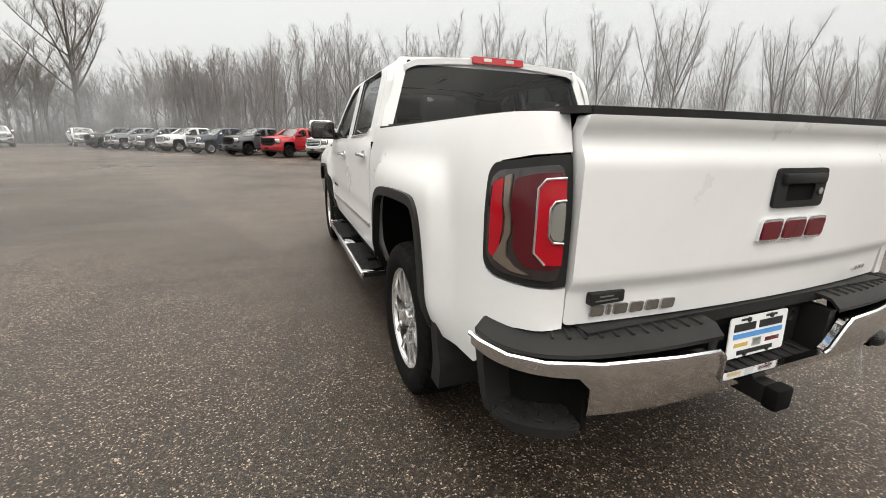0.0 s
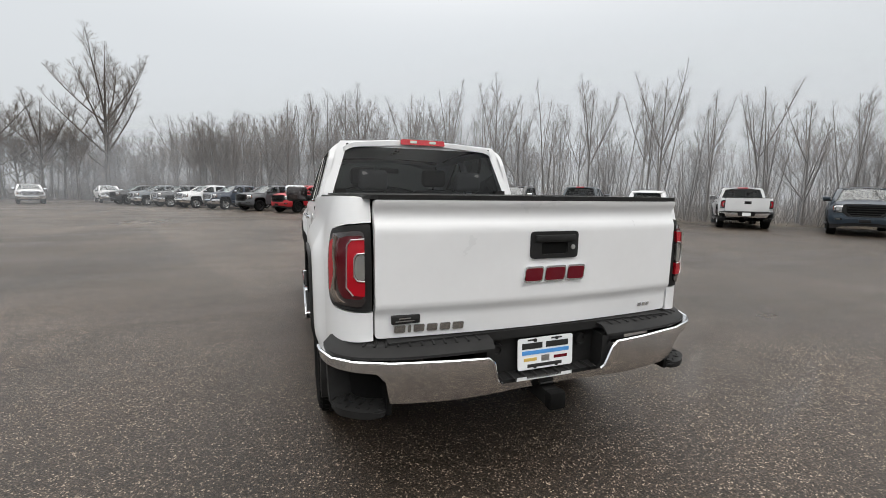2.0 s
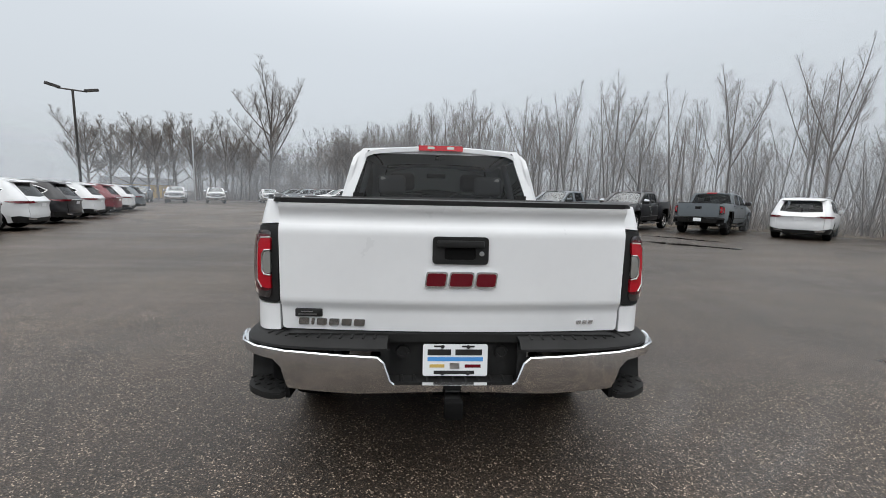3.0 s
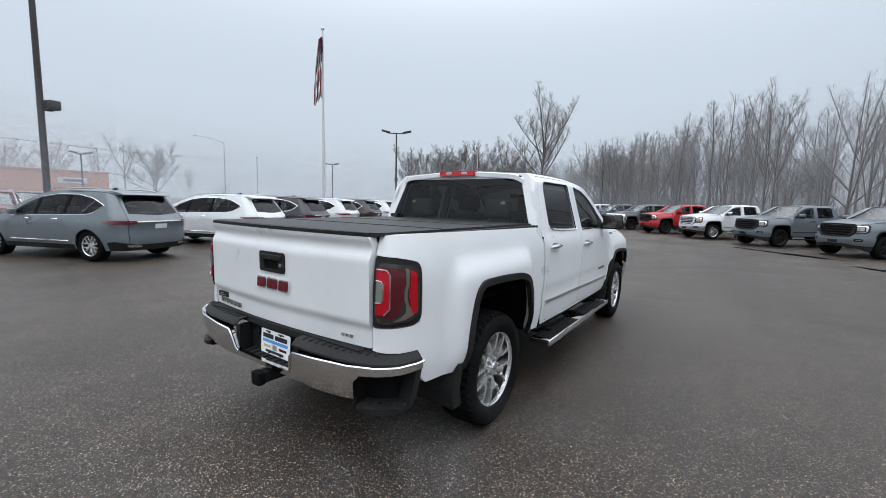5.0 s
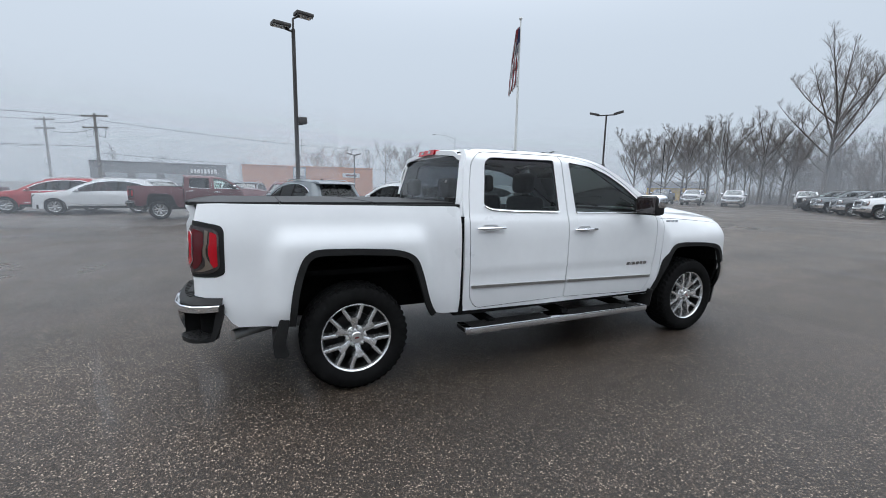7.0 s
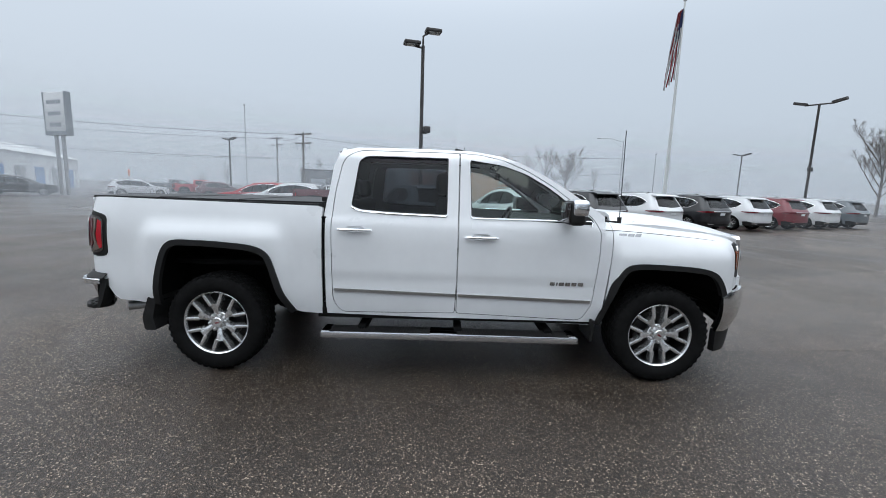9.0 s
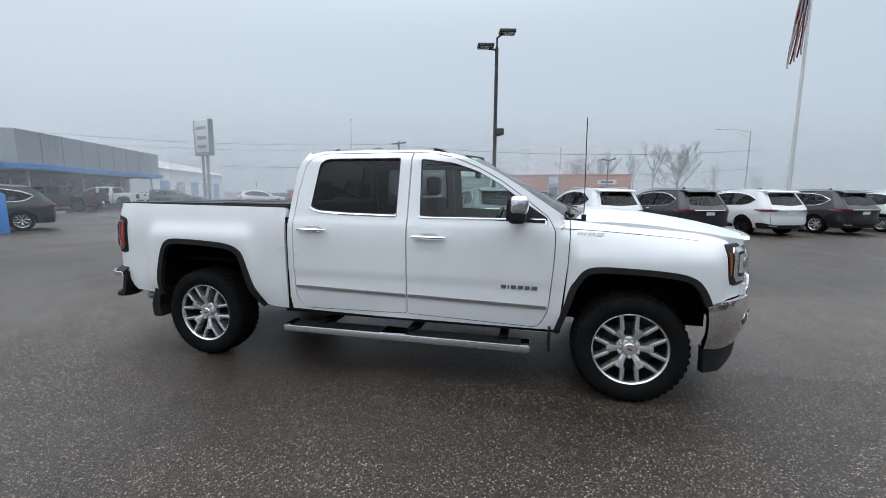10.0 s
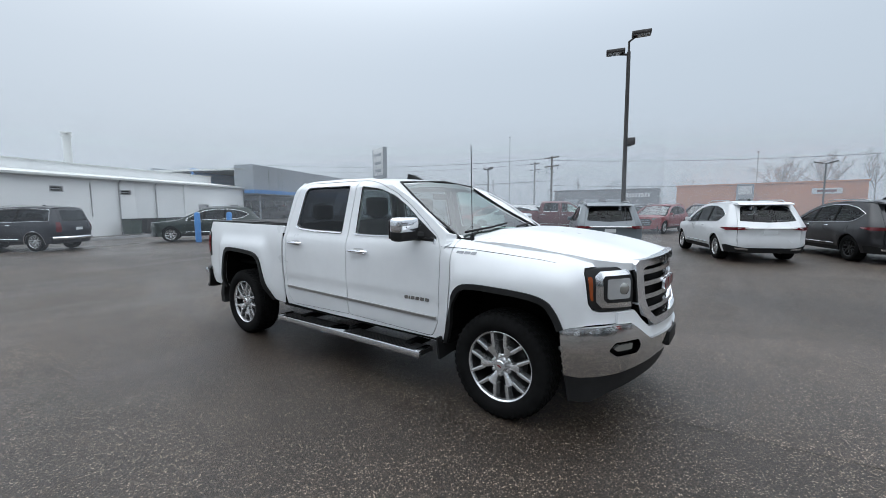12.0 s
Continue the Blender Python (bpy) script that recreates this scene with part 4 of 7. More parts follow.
    for sg in (1, -1):
        bm = bmesh.new()
        panel(bm, CAB_OUTER, on_side(sg), fine, 0.04, holes=[ring, ring2])
        paint("cab_side", bm)
        for nm, door, win, hand in (("rear_door", DOOR_REAR, WIN_REAR, (1.128, 1.207)), ("front_door", DOOR_FRONT, WIN_FRONT, (2.14, 1.174))):
            dr = new(nm)
            dr.parent = t
            bm = bmesh.new()
            panel(bm, door, on_side(sg), fine, 0.035, holes=[win])
            paint("door_skin", bm, parent=dr)
            bm = bmesh.new()
            panel(bm, grown(win, 0.012), on_side(sg, -0.016), 0.1, 0.004, edge=0)
            gl = part("window", bm, GLASS_DARK if nm == "rear_door" else GLASS_CLEAR, dr, "dark tinted side window" if nm == "rear_door" else "clear side window")
            gl.visible_shadow = False
            bm = bmesh.new()
            tube(bm, [on_side(sg, -0.006)(s, z, 0) for s, z in win] + [on_side(sg, -0.006)(*win[0], 0)], 0.006, 5, False)
            part("window_seal", bm, BLACK_PLASTIC, dr) if hero else bm.free()
            low = sorted([p for p in win if p[1] < 1.40], key=lambda p: p[0])
            bm = bmesh.new()
            tube(bm, [on_side(sg, 0.004)(s, z - 0.012, 0) for s, z in low], 0.008, 6)
            part("belt_moulding", bm, CHROME if hero or chrome else BLACK_PLASTIC, dr)
            hs, hz = hand
            h = new("door_handle")
            h.parent = dr
            bm = bmesh.new()
            panel(bm, rounded([(hs - 0.07, hz - 0.026), (hs + 0.07, hz - 0.026), (hs + 0.07, hz + 0.026), (hs - 0.07, hz + 0.026)], 0.025, 4), on_side(sg, 0.003), 0.05, 0.01)
            part("cup", bm, BRUSHED if chrome else BLACK_PLASTIC, h) if hero else bm.free()
            bm = bmesh.new()
            place = on_side(sg, 0)
            pts = []
            for k in range(9):
                u = -0.135 + 0.27 * k / 8
                x, y, z = place(hs + u, hz - 0.002, 0)
                pts.append((x + sg * (0.020 + 0.018 * (1 - (u / 0.135) ** 2)), y, z))
            tube(bm, pts, (0.009, 0.014, 0.015, 0.016, 0.016, 0.016, 0.015, 0.014, 0.009), 10)
            part("grip", bm, bright, h)
            bm = bmesh.new()
            z0 = 0.714 if nm == "rear_door" else 0.693
            s0, s1 = (0.960, 1.943) if nm == "rear_door" else (1.968, 3.048)
            dz = -0.021 if nm == "rear_door" else -0.025
            panel(bm, [(s0, z0 - 0.012), (s1, z0 + dz - 0.012), (s1, z0 + dz + 0.012), (s0, z0 + 0.012)], on_side(sg, 0.014), 0.2, 0.014, edge=0.006)
            part("door_moulding", bm, BRUSHED if chrome else BLACK_PLASTIC, dr)
            if hero and nm == "front_door":
                x, y, z = place(2.845, 0.81, 0)
                badge_blocks((0.040, 0.012, 0.040, 0.040, 0.040, 0.043), 0.028, 0.011, 0.006, 0.1, dr, pose(x, y, z - 0.012, 0, 0, 90 * sg))
            if nm == "front_door":
                bm = bmesh.new()
                panel(bm, rounded([(2.80, 1.306), (3.04, 1.296), (3.035, 1.335), (2.86, 1.452)], 0.012, 3), on_side(sg, 0.004), 0.1, 0.02)
                part("mirror_base", bm, BLACK_PLASTIC, dr)
                mir = new("door_mirror")
                mir.parent = dr
                bm = bmesh.new()
                box(bm, (0.965, 2.765, 1.305), (1.21, 2.89, 1.49), 0.035, 3)
                if sg < 0:
                    bmesh.ops.scale(bm, vec=(-1, 1, 1), verts=bm.verts)
                part("housing", bm, BLACK_PLASTIC, mir)
                bm = bmesh.new()
                box(bm, (0.975, 2.78, 1.370), (1.225, 2.905, 1.498), 0.035, 3)
                if sg < 0:
                    bmesh.ops.scale(bm, vec=(-1, 1, 1), verts=bm.verts)
                if chrome:
                    part("cap", bm, CHROME, mir, "chrome mirror cap")
                else:
                    paint("cap", bm, parent=mir)
                bm = bmesh.new()
                box(bm, (0.985, 2.755, 1.325), (1.195, 2.766, 1.475), 0.003)
                if sg < 0:
                    bmesh.ops.scale(bm, vec=(-1, 1, 1), verts=bm.verts)
                # plain mirror; its dark colour paints in a reflection of dark surroundings
                part("mirror_glass", bm, SMOKE_AND_REFLECTION, mir)
                bm = bmesh.new()
                tube(bm, [(sg * 0.90, 2.88, 1.335), (sg * 1.0, 2.84, 1.345)], 0.04, 8)
                part("arm", bm, BLACK_PLASTIC, mir)
        # front wing
        S1, S2 = 4.0, H1
        sb = SIDE.s_at_x(0.97)
        fout = ARCH_FRONT + [(sb, 0.79), (SIDE.s_at_x(0.86), 0.80), (SIDE.s_at_x(0.72), 0.80), (S2 + 0.02, 0.80), (S2 + 0.02, 0.875), (SIDE.s_at_x(0.86), 0.882), (H0 + 0.055, 0.895), (H0 + 0.02, 0.94), (H0 - 0.006, 1.14), (H0 + 0.005, 1.172), (H0 + 0.09, 1.178), (H0 + 0.08, 1.198), (H0 - 0.06, 1.225), (4.0, 1.252), (3.6, 1.285), (3.206, 1.318), (3.197, 1.0), (3.167, 0.60), (3.130, 0.472)]
        bm = bmesh.new()
        panel(bm, fout, on_side(sg), fine, 0.05)
        paint("front_wing", bm)
        if hero:
            bm = bmesh.new()
            tube(bm, [on_side(sg, -0.0015)(s, z, 0) for s, z in ((3.10, 1.262), (3.25, 1.257), (3.4, 1.249), (3.6, 1.236), (3.8, 1.221), (3.95, 1.209), (4.05, 1.198))], (0.0026, 0.0026, 0.0026, 0.0025, 0.0022, 0.0020, 0.0016), 5)
            part("bonnet_gap", bm, DARK_TRIM, t)
        # headlamp
        hl = new("headlamp")
        hl.parent = t
        h0, h1 = H0, H1
        bm = bmesh.new()
        panel(bm, rounded([(h0, 1.165), (h0 + 0.03, 0.93), (h0 + 0.075, 0.892), (h1 - 0.02, 0.882), (h1, 0.90), (h1, 1.172)], 0.025, 3), on_side(sg, 0.002), 0.05, 0.06)
        part("housing", bm, BLACK_PLASTIC, hl)
        bm = bmesh.new()
        panel(bm, rounded([(h0 + 0.016, 1.118), (h0 + 0.036, 0.965), (h0 + 0.056, 0.957), (h0 + 0.048, 1.118)], 0.012, 2), on_side(sg, 0.008), 0.05, 0.02)
        part("side_marker", bm, AMBER, hl, "amber side marker lens")
        cb = [(h1 - 0.02, 1.152), (h0 + 0.11, 1.150), (h0 + 0.068, 1.12), (h0 + 0.074, 0.955), (h0 + 0.118, 0.912), (h1 - 0.02, 0.905), (h1 - 0.02, 0.938), (h0 + 0.155, 0.943), (h0 + 0.128, 0.97), (h0 + 0.122, 1.10), (h0 + 0.142, 1.120), (h1 - 0.02, 1.120)]
        bm = bmesh.new()
        panel(bm, cb, on_side(sg, 0.010), 0.05, 0.02)
        part("light_bracket", bm, SATIN, hl, "grey bracket-shaped running light")
        bm = bmesh.new()
        panel(bm, rounded([(h0 + 0.16, 0.965), (h1 - 0.03, 0.962), (h1 - 0.03, 1.098), (h0 + 0.16, 1.098)], 0.02, 3), on_side(sg, 0.007), 0.05, 0.02)
        part("reflector", bm, HEAD_LENS, hl)
        bm = bmesh.new()
        x, y, nx, ny = SIDE.at(h1 - 0.10)
        lathe(bm, [(0.0, 0.040), (0.008, 0.038), (0.014, 0.028), (0.018, 0.014), (0.019, 0.0)], 20, "y", (0, 0, 0))
        ob = part("projector", bm, CLEAR_LENS, hl)
        ob.matrix_local = pose(sg * (x - 0.02), y - 0.015, 1.03, 0, 0, -35 * sg)
        bm = bmesh.new()
        if sg > 0:
            fb = new("front_bumper")
            fb.parent = t
            zf = lambda s: S_NOSE - s
            half_f = [(0.0, 0.50), (0.30, 0.505), (0.45, 0.49), (0.75, 0.452), (zf(4.24), 0.435), (zf(4.13), 0.45), (zf(4.100), 0.785), (zf(4.25), 0.790), (0.80, 0.798), (0.68, 0.790), (0.55, 0.70), (0.49, 0.665), (0.0, 0.655)]

            def on_front(off, lean=0.0):
                def place(q, z, d):
                    s = S_NOSE - abs(q)
                    x, y, nx, ny = SIDE.at(s)
                    k = off - d - (1.1 * (z - 0.68) ** 2 if z < 0.8 else 0.0159) - lean * max(0.0, z - 0.80)
                    return (math.copysign(1, q) * (x + nx * k), y + ny * k, z)
                return place
            fog = rounded([(0.64, 0.592), (0.82, 0.590), (0.885, 0.635), (0.84, 0.688), (0.64, 0.690), (0.61, 0.64)], 0.015, 3)
            bm = bmesh.new()
            panel(bm, half_f + [(-a, b) for a, b in half_f[1:-1][::-1]], on_front(0.030), 0.06, 0.03, holes=[fog, [(-a, b) for a, b in fog[::-1]]])
            part("bumper_face", bm, SATIN if chrome else PAINT, fb, "chrome front bumper" if chrome else "").color = color
            bm = bmesh.new()
            panel(bm, [(-zf(4.17), 0.46), (zf(4.17), 0.46), (zf(4.17), 0.78), (-zf(4.17), 0.78)], on_front(-0.03), 0.1, 0.02)
            part("bumper_core", bm, DARK_TRIM, fb)
            for k in (1, -1):
                bm = bmesh.new()
                panel(bm, rounded([(k * 0.675, 0.62), (k * 0.80, 0.618), (k * 0.835, 0.638), (k * 0.80, 0.662), (k * 0.675, 0.663)], 0.008, 2), on_front(0.012), 0.06, 0.02)
                part("fog_lamp", bm, CLEAR_LENS, fb)
            dam = [(0.0, 0.41), (0.5, 0.375), (0.80, 0.325), (zf(4.32), 0.262), (zf(4.16), 0.262), (zf(4.13), 0.46), (0.75, 0.46), (0.45, 0.50), (0.0, 0.51)]
            bm = bmesh.new()
            panel(bm, dam + [(-a, b) for a, b in dam[1:][::-1]], lambda q, z, d: (*on_front(0.022 - 0.10 * (0.46 - z))(q, 0.46, d)[:2], z), 0.08, 0.05)
            part("air_dam", bm, BLACK_PLASTIC, fb, "black plastic air dam")
            bm = bmesh.new()
            box(bm, (-0.16, 4.60, 0.53), (0.16, 4.635, 0.64), 0.006)
            part("plate_bracket", bm, BLACK_PLASTIC, fb, "black plastic plate bracket")
            # white strip under the grille
            vee = [(0.0, 0.655), (0.49, 0.668), (0.56, 0.705), (0.68, 0.795), (0.80, 0.80), (0.80, 0.876), (0.645, 0.876), (0.56, 0.80), (0.49, 0.745), (0.0, 0.735)]
            bm = bmesh.new()
            panel(bm, vee + [(-a, b) for a, b in vee[1:][::-1]], on_front(0.012), 0.06, 0.03)
            paint("nose_panel", bm)
            gr = new("grille")
            gr.parent = t
            gout = [(0.0, 0.745), (0.44, 0.750), (0.56, 0.83), (0.628, 0.93), (0.64, 1.185), (0.60, 1.21), (0.0, 1.226)]
            gin = [(0.0, 0.795), (0.41, 0.80), (0.50, 0.86), (0.548, 0.95), (0.558, 1.145), (0.52, 1.163), (0.0, 1.175)]
            full = lambda o: o + [(-a, b) for a, b in o[1:-1][::-1]]
            bm = bmesh.new()
            panel(bm, full(gout), on_front(0.032, 0.075), 0.06, 0.06, holes=[full(gin)])
            part("surround", bm, bright, gr)
            bm = bmesh.new()
            panel(bm, full(gin), on_front(-0.04, 0.075), 0.12, 0.02)
            part("mesh", bm, DARK_TRIM, gr)
            for z0, w in ((0.86, 0.49), (0.95, 0.545), (1.04, 0.555), (1.12, 0.555)):
                bm = bmesh.new()
                panel(bm, rounded([(-w, z0 - 0.016), (w, z0 - 0.016), (w, z0 + 0.016), (-w, z0 + 0.016)], 0.008, 2), on_front(0.014, 0.075), 0.08, 0.03, edge=0.01)
                part("bar", bm, SATIN if chrome else bright, gr)
            if hero:
                bm = bmesh.new()
                block_letters(bm, (0.11, 0.13, 0.11), 0.088, 0.010, 0.020, 0.1)
                ob = part("badge_rim", bm, CHROME, gr, "chrome edged maker's badge")
                ob.matrix_local = pose(0.0, 4.572, 0.955, 0, 0, 180)
                bm = bmesh.new()
                block_letters(bm, (0.094, 0.114, 0.094), 0.070, 0.026, 0.004, 0.1)
                ob = part("badge_face", bm, BADGE_RED, gr, "red badge face")
                ob.matrix_local = pose(0.0, 4.5925, 0.964, 0, 0, 180)
            # bonnet
            bm = bmesh.new()
            ho = rounded([(-0.82, 3.22), (-0.5, 3.33), (0.0, 3.38), (0.5, 3.33), (0.82, 3.22), (0.84, 3.5), (0.84, 4.0), (0.80, 4.24), (0.64, 4.43), (0.48, 4.51), (0.0, 4.56), (-0.48, 4.51), (-0.64, 4.43), (-0.80, 4.24), (-0.84, 4.0), (-0.84, 3.5)], 0.04, 3)
            panel(bm, ho, lambda x, y, d: (x, y, hood_z(x, y) - d), fine, 0.05)
            paint("bonnet", bm)
    for sg in (1, -1):
        bm = bmesh.new()
        if hero:
            block_letters(bm, (0.065, 0.05, 0.045), 0.022, 0.010, 0.005, 0.5)
            ob = part("trim_badge", bm, BADGE_METAL, t, "small chrome trim badge")
            x, y, z = on_side(sg)(3.33, 1.225, 0)
            ob.matrix_local = pose(x + sg * 0.002, y, z - 0.01, -20, 0, 90 * sg)
        else:
            bm.free()
    # roof
    bm = bmesh.new()
    panel(bm, rounded([(-0.70, 0.935), (0.70, 0.935), (0.705, 1.4), (0.70, 2.1), (0.665, 2.36), (0.60, 2.43), (-0.60, 2.43), (-0.665, 2.36), (-0.70, 2.1), (-0.705, 1.4)], 0.03, 3), lambda x, y, d: (x, y, roof_z(x, y) - d), fine * 1.3, 0.04)
    paint("roof", bm)
    # back of the cab
    def on_back(off):
        def place(x, z, d):
            return (x, 0.825 + 0.26 * max(0, z - 1.36) + 0.035 * (abs(x) / 0.8) ** 2 + d - off, z)
        return place
    rw = rounded([(-0.815, 1.38), (0.815, 1.38), (0.672, 1.815), (-0.672, 1.815)], 0.035, 4)
    bm = bmesh.new()
    panel(bm, [(-0.945, 0.6), (0.945, 0.6), (0.945, 1.25), (0.905, 1.32), (0.78, 1.79), (0.72, 1.86), (0.0, 1.893), (-0.72, 1.86), (-0.78, 1.79), (-0.905, 1.32), (-0.945, 1.25)], on_back(0), 0.12, 0.03, holes=[rw])
    paint("cab_back", bm)
    bm = bmesh.new()
    panel(bm, rw, on_back(-0.004), 0.15, 0.005, edge=0)
    part("rear_window", bm, GLASS_DARK, t, "dark tinted rear window").visible_shadow = False
    bm = bmesh.new()
    panel(bm, rounded([(-0.205, 1.845), (0.205, 1.845), (0.205, 1.893), (-0.205, 1.893)], 0.012, 3), on_back(0.045), 0.06, 0.06)
    bl = part("brake_light", bm, RED_LENS, t, "red high brake light")
    for x in (-0.09, 0.09) if hero else ():
        bm = bmesh.new()
        panel(bm, rounded([(x - 0.032, 1.860), (x + 0.032, 1.860), (x + 0.032, 1.884), (x - 0.032, 1.884)], 0.008, 2), on_back(0.048), 0.06, 0.01)
        part("cargo_lens", bm, CLEAR_LENS, bl, "clear cargo light lens")
    for sg in (1, -1):
        bm = bmesh.new()
        tube(bm, [(sg * 0.665, y, roof_z(0.665, y) + 0.001) for y in (0.945, 1.2, 1.6, 2.0, 2.25)], 0.011, 6)
        part("roof_moulding", bm, BLACK_PLASTIC, t)
    # windscreen
    def on_screen(off):
        def place(u, v, d):
            y = 2.415 + 0.95 * v - 0.06 * v * (1 - v)
            z = 1.842 - 0.50 * v - 0.05 * v * (1 - v)
            half_w = 0.615 + 0.20 * v
            return (u * half_w, y - (0.05 + 0.12 * v) * u * u + off * 0.5 - d * 0.5, z - 0.03 * u * u + off * 0.85 - d * 0.85)
        return place
    bm = bmesh.new()
    panel(bm, [(-1, 0), (1, 0), (1, 1), (-1, 1)], on_screen(0), 0.14, 0.005, edge=0)
    part("windscreen", bm, GLASS_SCREEN, t, "clear windscreen").visible_shadow = False
    bm = bmesh.new()
    tube(bm, [on_screen(0.006)(u, v, 0) for u, v in ((-1, 1), (-1, 0.5), (-1, 0), (0, 0), (1, 0), (1, 0.5), (1, 1))], 0.012, 6)
    part("windscreen_trim", bm, BLACK_PLASTIC, t)
    for sg in (1, -1):
        bm = bmesh.new()
        a = [on_screen(0.004)(sg, v, 0) for v in (0, 0.25, 0.5, 0.75, 1.0)]
        b = [on_side(sg, -0.004)(s, z, 0) for s, z in ((2.30, 1.825), (2.52, 1.742), (2.74, 1.628), (2.98, 1.472), (3.19, 1.325))]
        va, vb = [bm.verts.new(p) for p in a], [bm.verts.new(p) for p in b]
        for i in range(4):
            bm.faces.new((va[i], va[i + 1], vb[i + 1], vb[i]))
        paint("pillar", bm)
    bm = bmesh.new()
    prism(bm, [(-0.83, 3.15), (0.83, 3.15), (0.81, 3.28), (0.5, 3.37), (0.0, 3.42), (-0.5, 3.37), (-0.81, 3.28)], "z", 1.28, 1.326)
    part("cowl", bm, BLACK_PLASTIC, t)
    for x0, x1 in ((0.70, 0.10), (-0.02, -0.62)) if hero else ():
        wp = new("wiper")
        wp.parent = t
        bm = bmesh.new()
        tube(bm, [(x0, 3.23, 1.345), (x0 - 0.25, 3.17, 1.372), (x0 - 0.34, 3.14, 1.385)], (0.014, 0.009, 0.006), 6)
        part("arm", bm, BLACK_PLASTIC, wp)
        bm = bmesh.new()
        tube(bm, [on_screen(0.022)(u, v, 0) for u, v in ((x0 / 0.83 + 0.05, 0.93), ((x0 + x1) / 1.66, 0.90), (x1 / 0.83, 0.86))], 0.009, 6)
        part("blade", bm, BLACK_PLASTIC, wp)
    if hero:
        bm = bmesh.new()
        tube(bm, [(0.805, 3.30, 1.29), (0.805, 3.30, 1.36)], 0.018, 8)
        tube(bm, [(0.805, 3.30, 1.36), (0.808, 3.29, 2.06)], 0.0035, 6)
        part("antenna", bm, BLACK_PLASTIC, t, "thin black whip aerial")
        bm = bmesh.new()
        prism(bm, [(1.92, 1.88), (2.16, 1.87), (2.10, 1.90), (2.0, 1.945), (1.935, 1.955)], "x", -0.022, 0.022)
        part("roof_fin", bm, BLACK_PLASTIC, t, "black shark fin aerial")
    # running boards
    for sg in (1, -1):
        rb = new("running_board")
        rb.parent = t
        bm = bmesh.new()
        x0, x1 = sorted((sg * 0.86, sg * 1.045))
        box(bm, (x0, 0.88, 0.342), (x1, 2.935, 0.382), 0.012)
        part("board", bm, BLACK_PLASTIC, rb)
        bm = bmesh.new()
        x0, x1 = sorted((sg * 1.035, sg * 1.058))
        box(bm, (x0, 0.87, 0.335), (x1, 2.945, 0.390), 0.009)
        part("edge_trim", bm, bright, rb, "bright metal edge")
        for y in (0.905, 1.86, 2.905) if hero else ():
            bm = bmesh.new()
            x0, x1 = sorted((sg * 0.88, sg * 1.045))
            box(bm, (x0, y - (0.03 if y != 1.86 else 0.11), 0.379), (x1, y + (0.03 if y != 1.86 else 0.11), 0.392), 0.003)
            part("end_plate", bm, bright, rb)
        for k in range(34 if hero else 0):
            y = 0.945 + 0.023 * k
            for base in (0.0, 1.06):
                bm = boxes(((min(sg * 0.89, sg * 1.03), y + base, 0.380), (max(sg * 0.89, sg * 1.03), y + base + 0.011, 0.389)))
                part("tread_rib", bm, BLACK_PLASTIC, rb)
        for y in (1.15, 1.95, 2.7) if hero else ():
            part("bracket", boxes(((min(sg * 0.4, sg * 0.95), y, 0.35), (max(sg * 0.4, sg * 0.95), y + 0.06, 0.41))), DARK_TRIM, rb)
        # mud flaps
        for y0, z0, z1 in ((-0.60, 0.33, 0.62), (3.07, 0.33, 0.52)):
            bm = bmesh.new()
            if y0 < 0:
                prism(bm, rounded([(-0.465, 0.62), (-0.478, 0.54), (-0.50, 0.44), (-0.475, 0.335), (-0.575, 0.335), (-0.585, 0.45), (-0.54, 0.58), (-0.53, 0.62)], 0.02, 3), "x", *sorted((sg * 0.70, sg * 1.0)))
            else:
                prism(bm, [(sg * 0.70, z0 + 0.02), (sg * 0.97, z0), (sg * 1.0, z1), (sg * 0.70, z1)], "y", y0, y0 + 0.02)
            bmesh.ops.bevel(bm, geom=bm.edges[:], offset=0.003, segments=1, affect="EDGES")
            ob = part("mud_flap", bm, BLACK_PLASTIC, t)
    for sg in (1, -1):
        bm = bmesh.new()
        x0, x1 = sorted((sg * 0.80, sg * 0.93))
        box(bm, (x0, 0.82, 0.47), (x1, 3.16, 0.56))
        part("sill", bm, DARK_TRIM, t)
        part("gap_filler", boxes(((min(sg * 0.84, sg * 0.955), 0.858, 0.50), (max(sg * 0.84, sg * 0.945), 0.895, 1.30))), DARK_TRIM, t)
    # inside of the cab
    part("cab_floor", boxes(((-0.88, 0.86, 0.55), (0.88, 3.12, 0.62)), ((-0.86, 3.0, 0.6), (0.86, 3.1, 1.24))), DASH, t)
    for x, y in ((-0.40, 1.98), (0.40, 1.98)):
        st = new("front_seat")
        st.parent = t
        for nm, lo, hi, bv in (("seat_base", (-0.26, -0.10, 0.62), (0.26, 0.42, 0.86), 0.06), ("seat_back", (-0.25, -0.22, 0.80), (0.25, -0.06, 1.46), 0.06), ("headrest", (-0.14, -0.22, 1.49), (0.14, -0.10, 1.69), 0.05)):
            bm = bmesh.new()
            box(bm, lo, hi, bv, 3)
            ob = part(nm, bm, SEAT, st)
        st.location = (x, y, 0)
    rs = new("rear_bench")
    rs.parent = t
    for nm, lo, hi, bv in (("seat_base", (-0.75, 1.0, 0.62), (0.75, 1.5, 0.86), 0.05), ("seat_back", (-0.75, 0.90, 0.8), (0.75, 1.02, 1.42), 0.05), ("headrest", (-0.58, 0.90, 1.44), (-0.32, 1.0, 1.62), 0.04), ("headrest", (0.32, 0.90, 1.44), (0.58, 1.0, 1.62), 0.04)):
        bm = bmesh.new()
        box(bm, lo, hi, bv, 3)
        part(nm, bm, SEAT, rs)
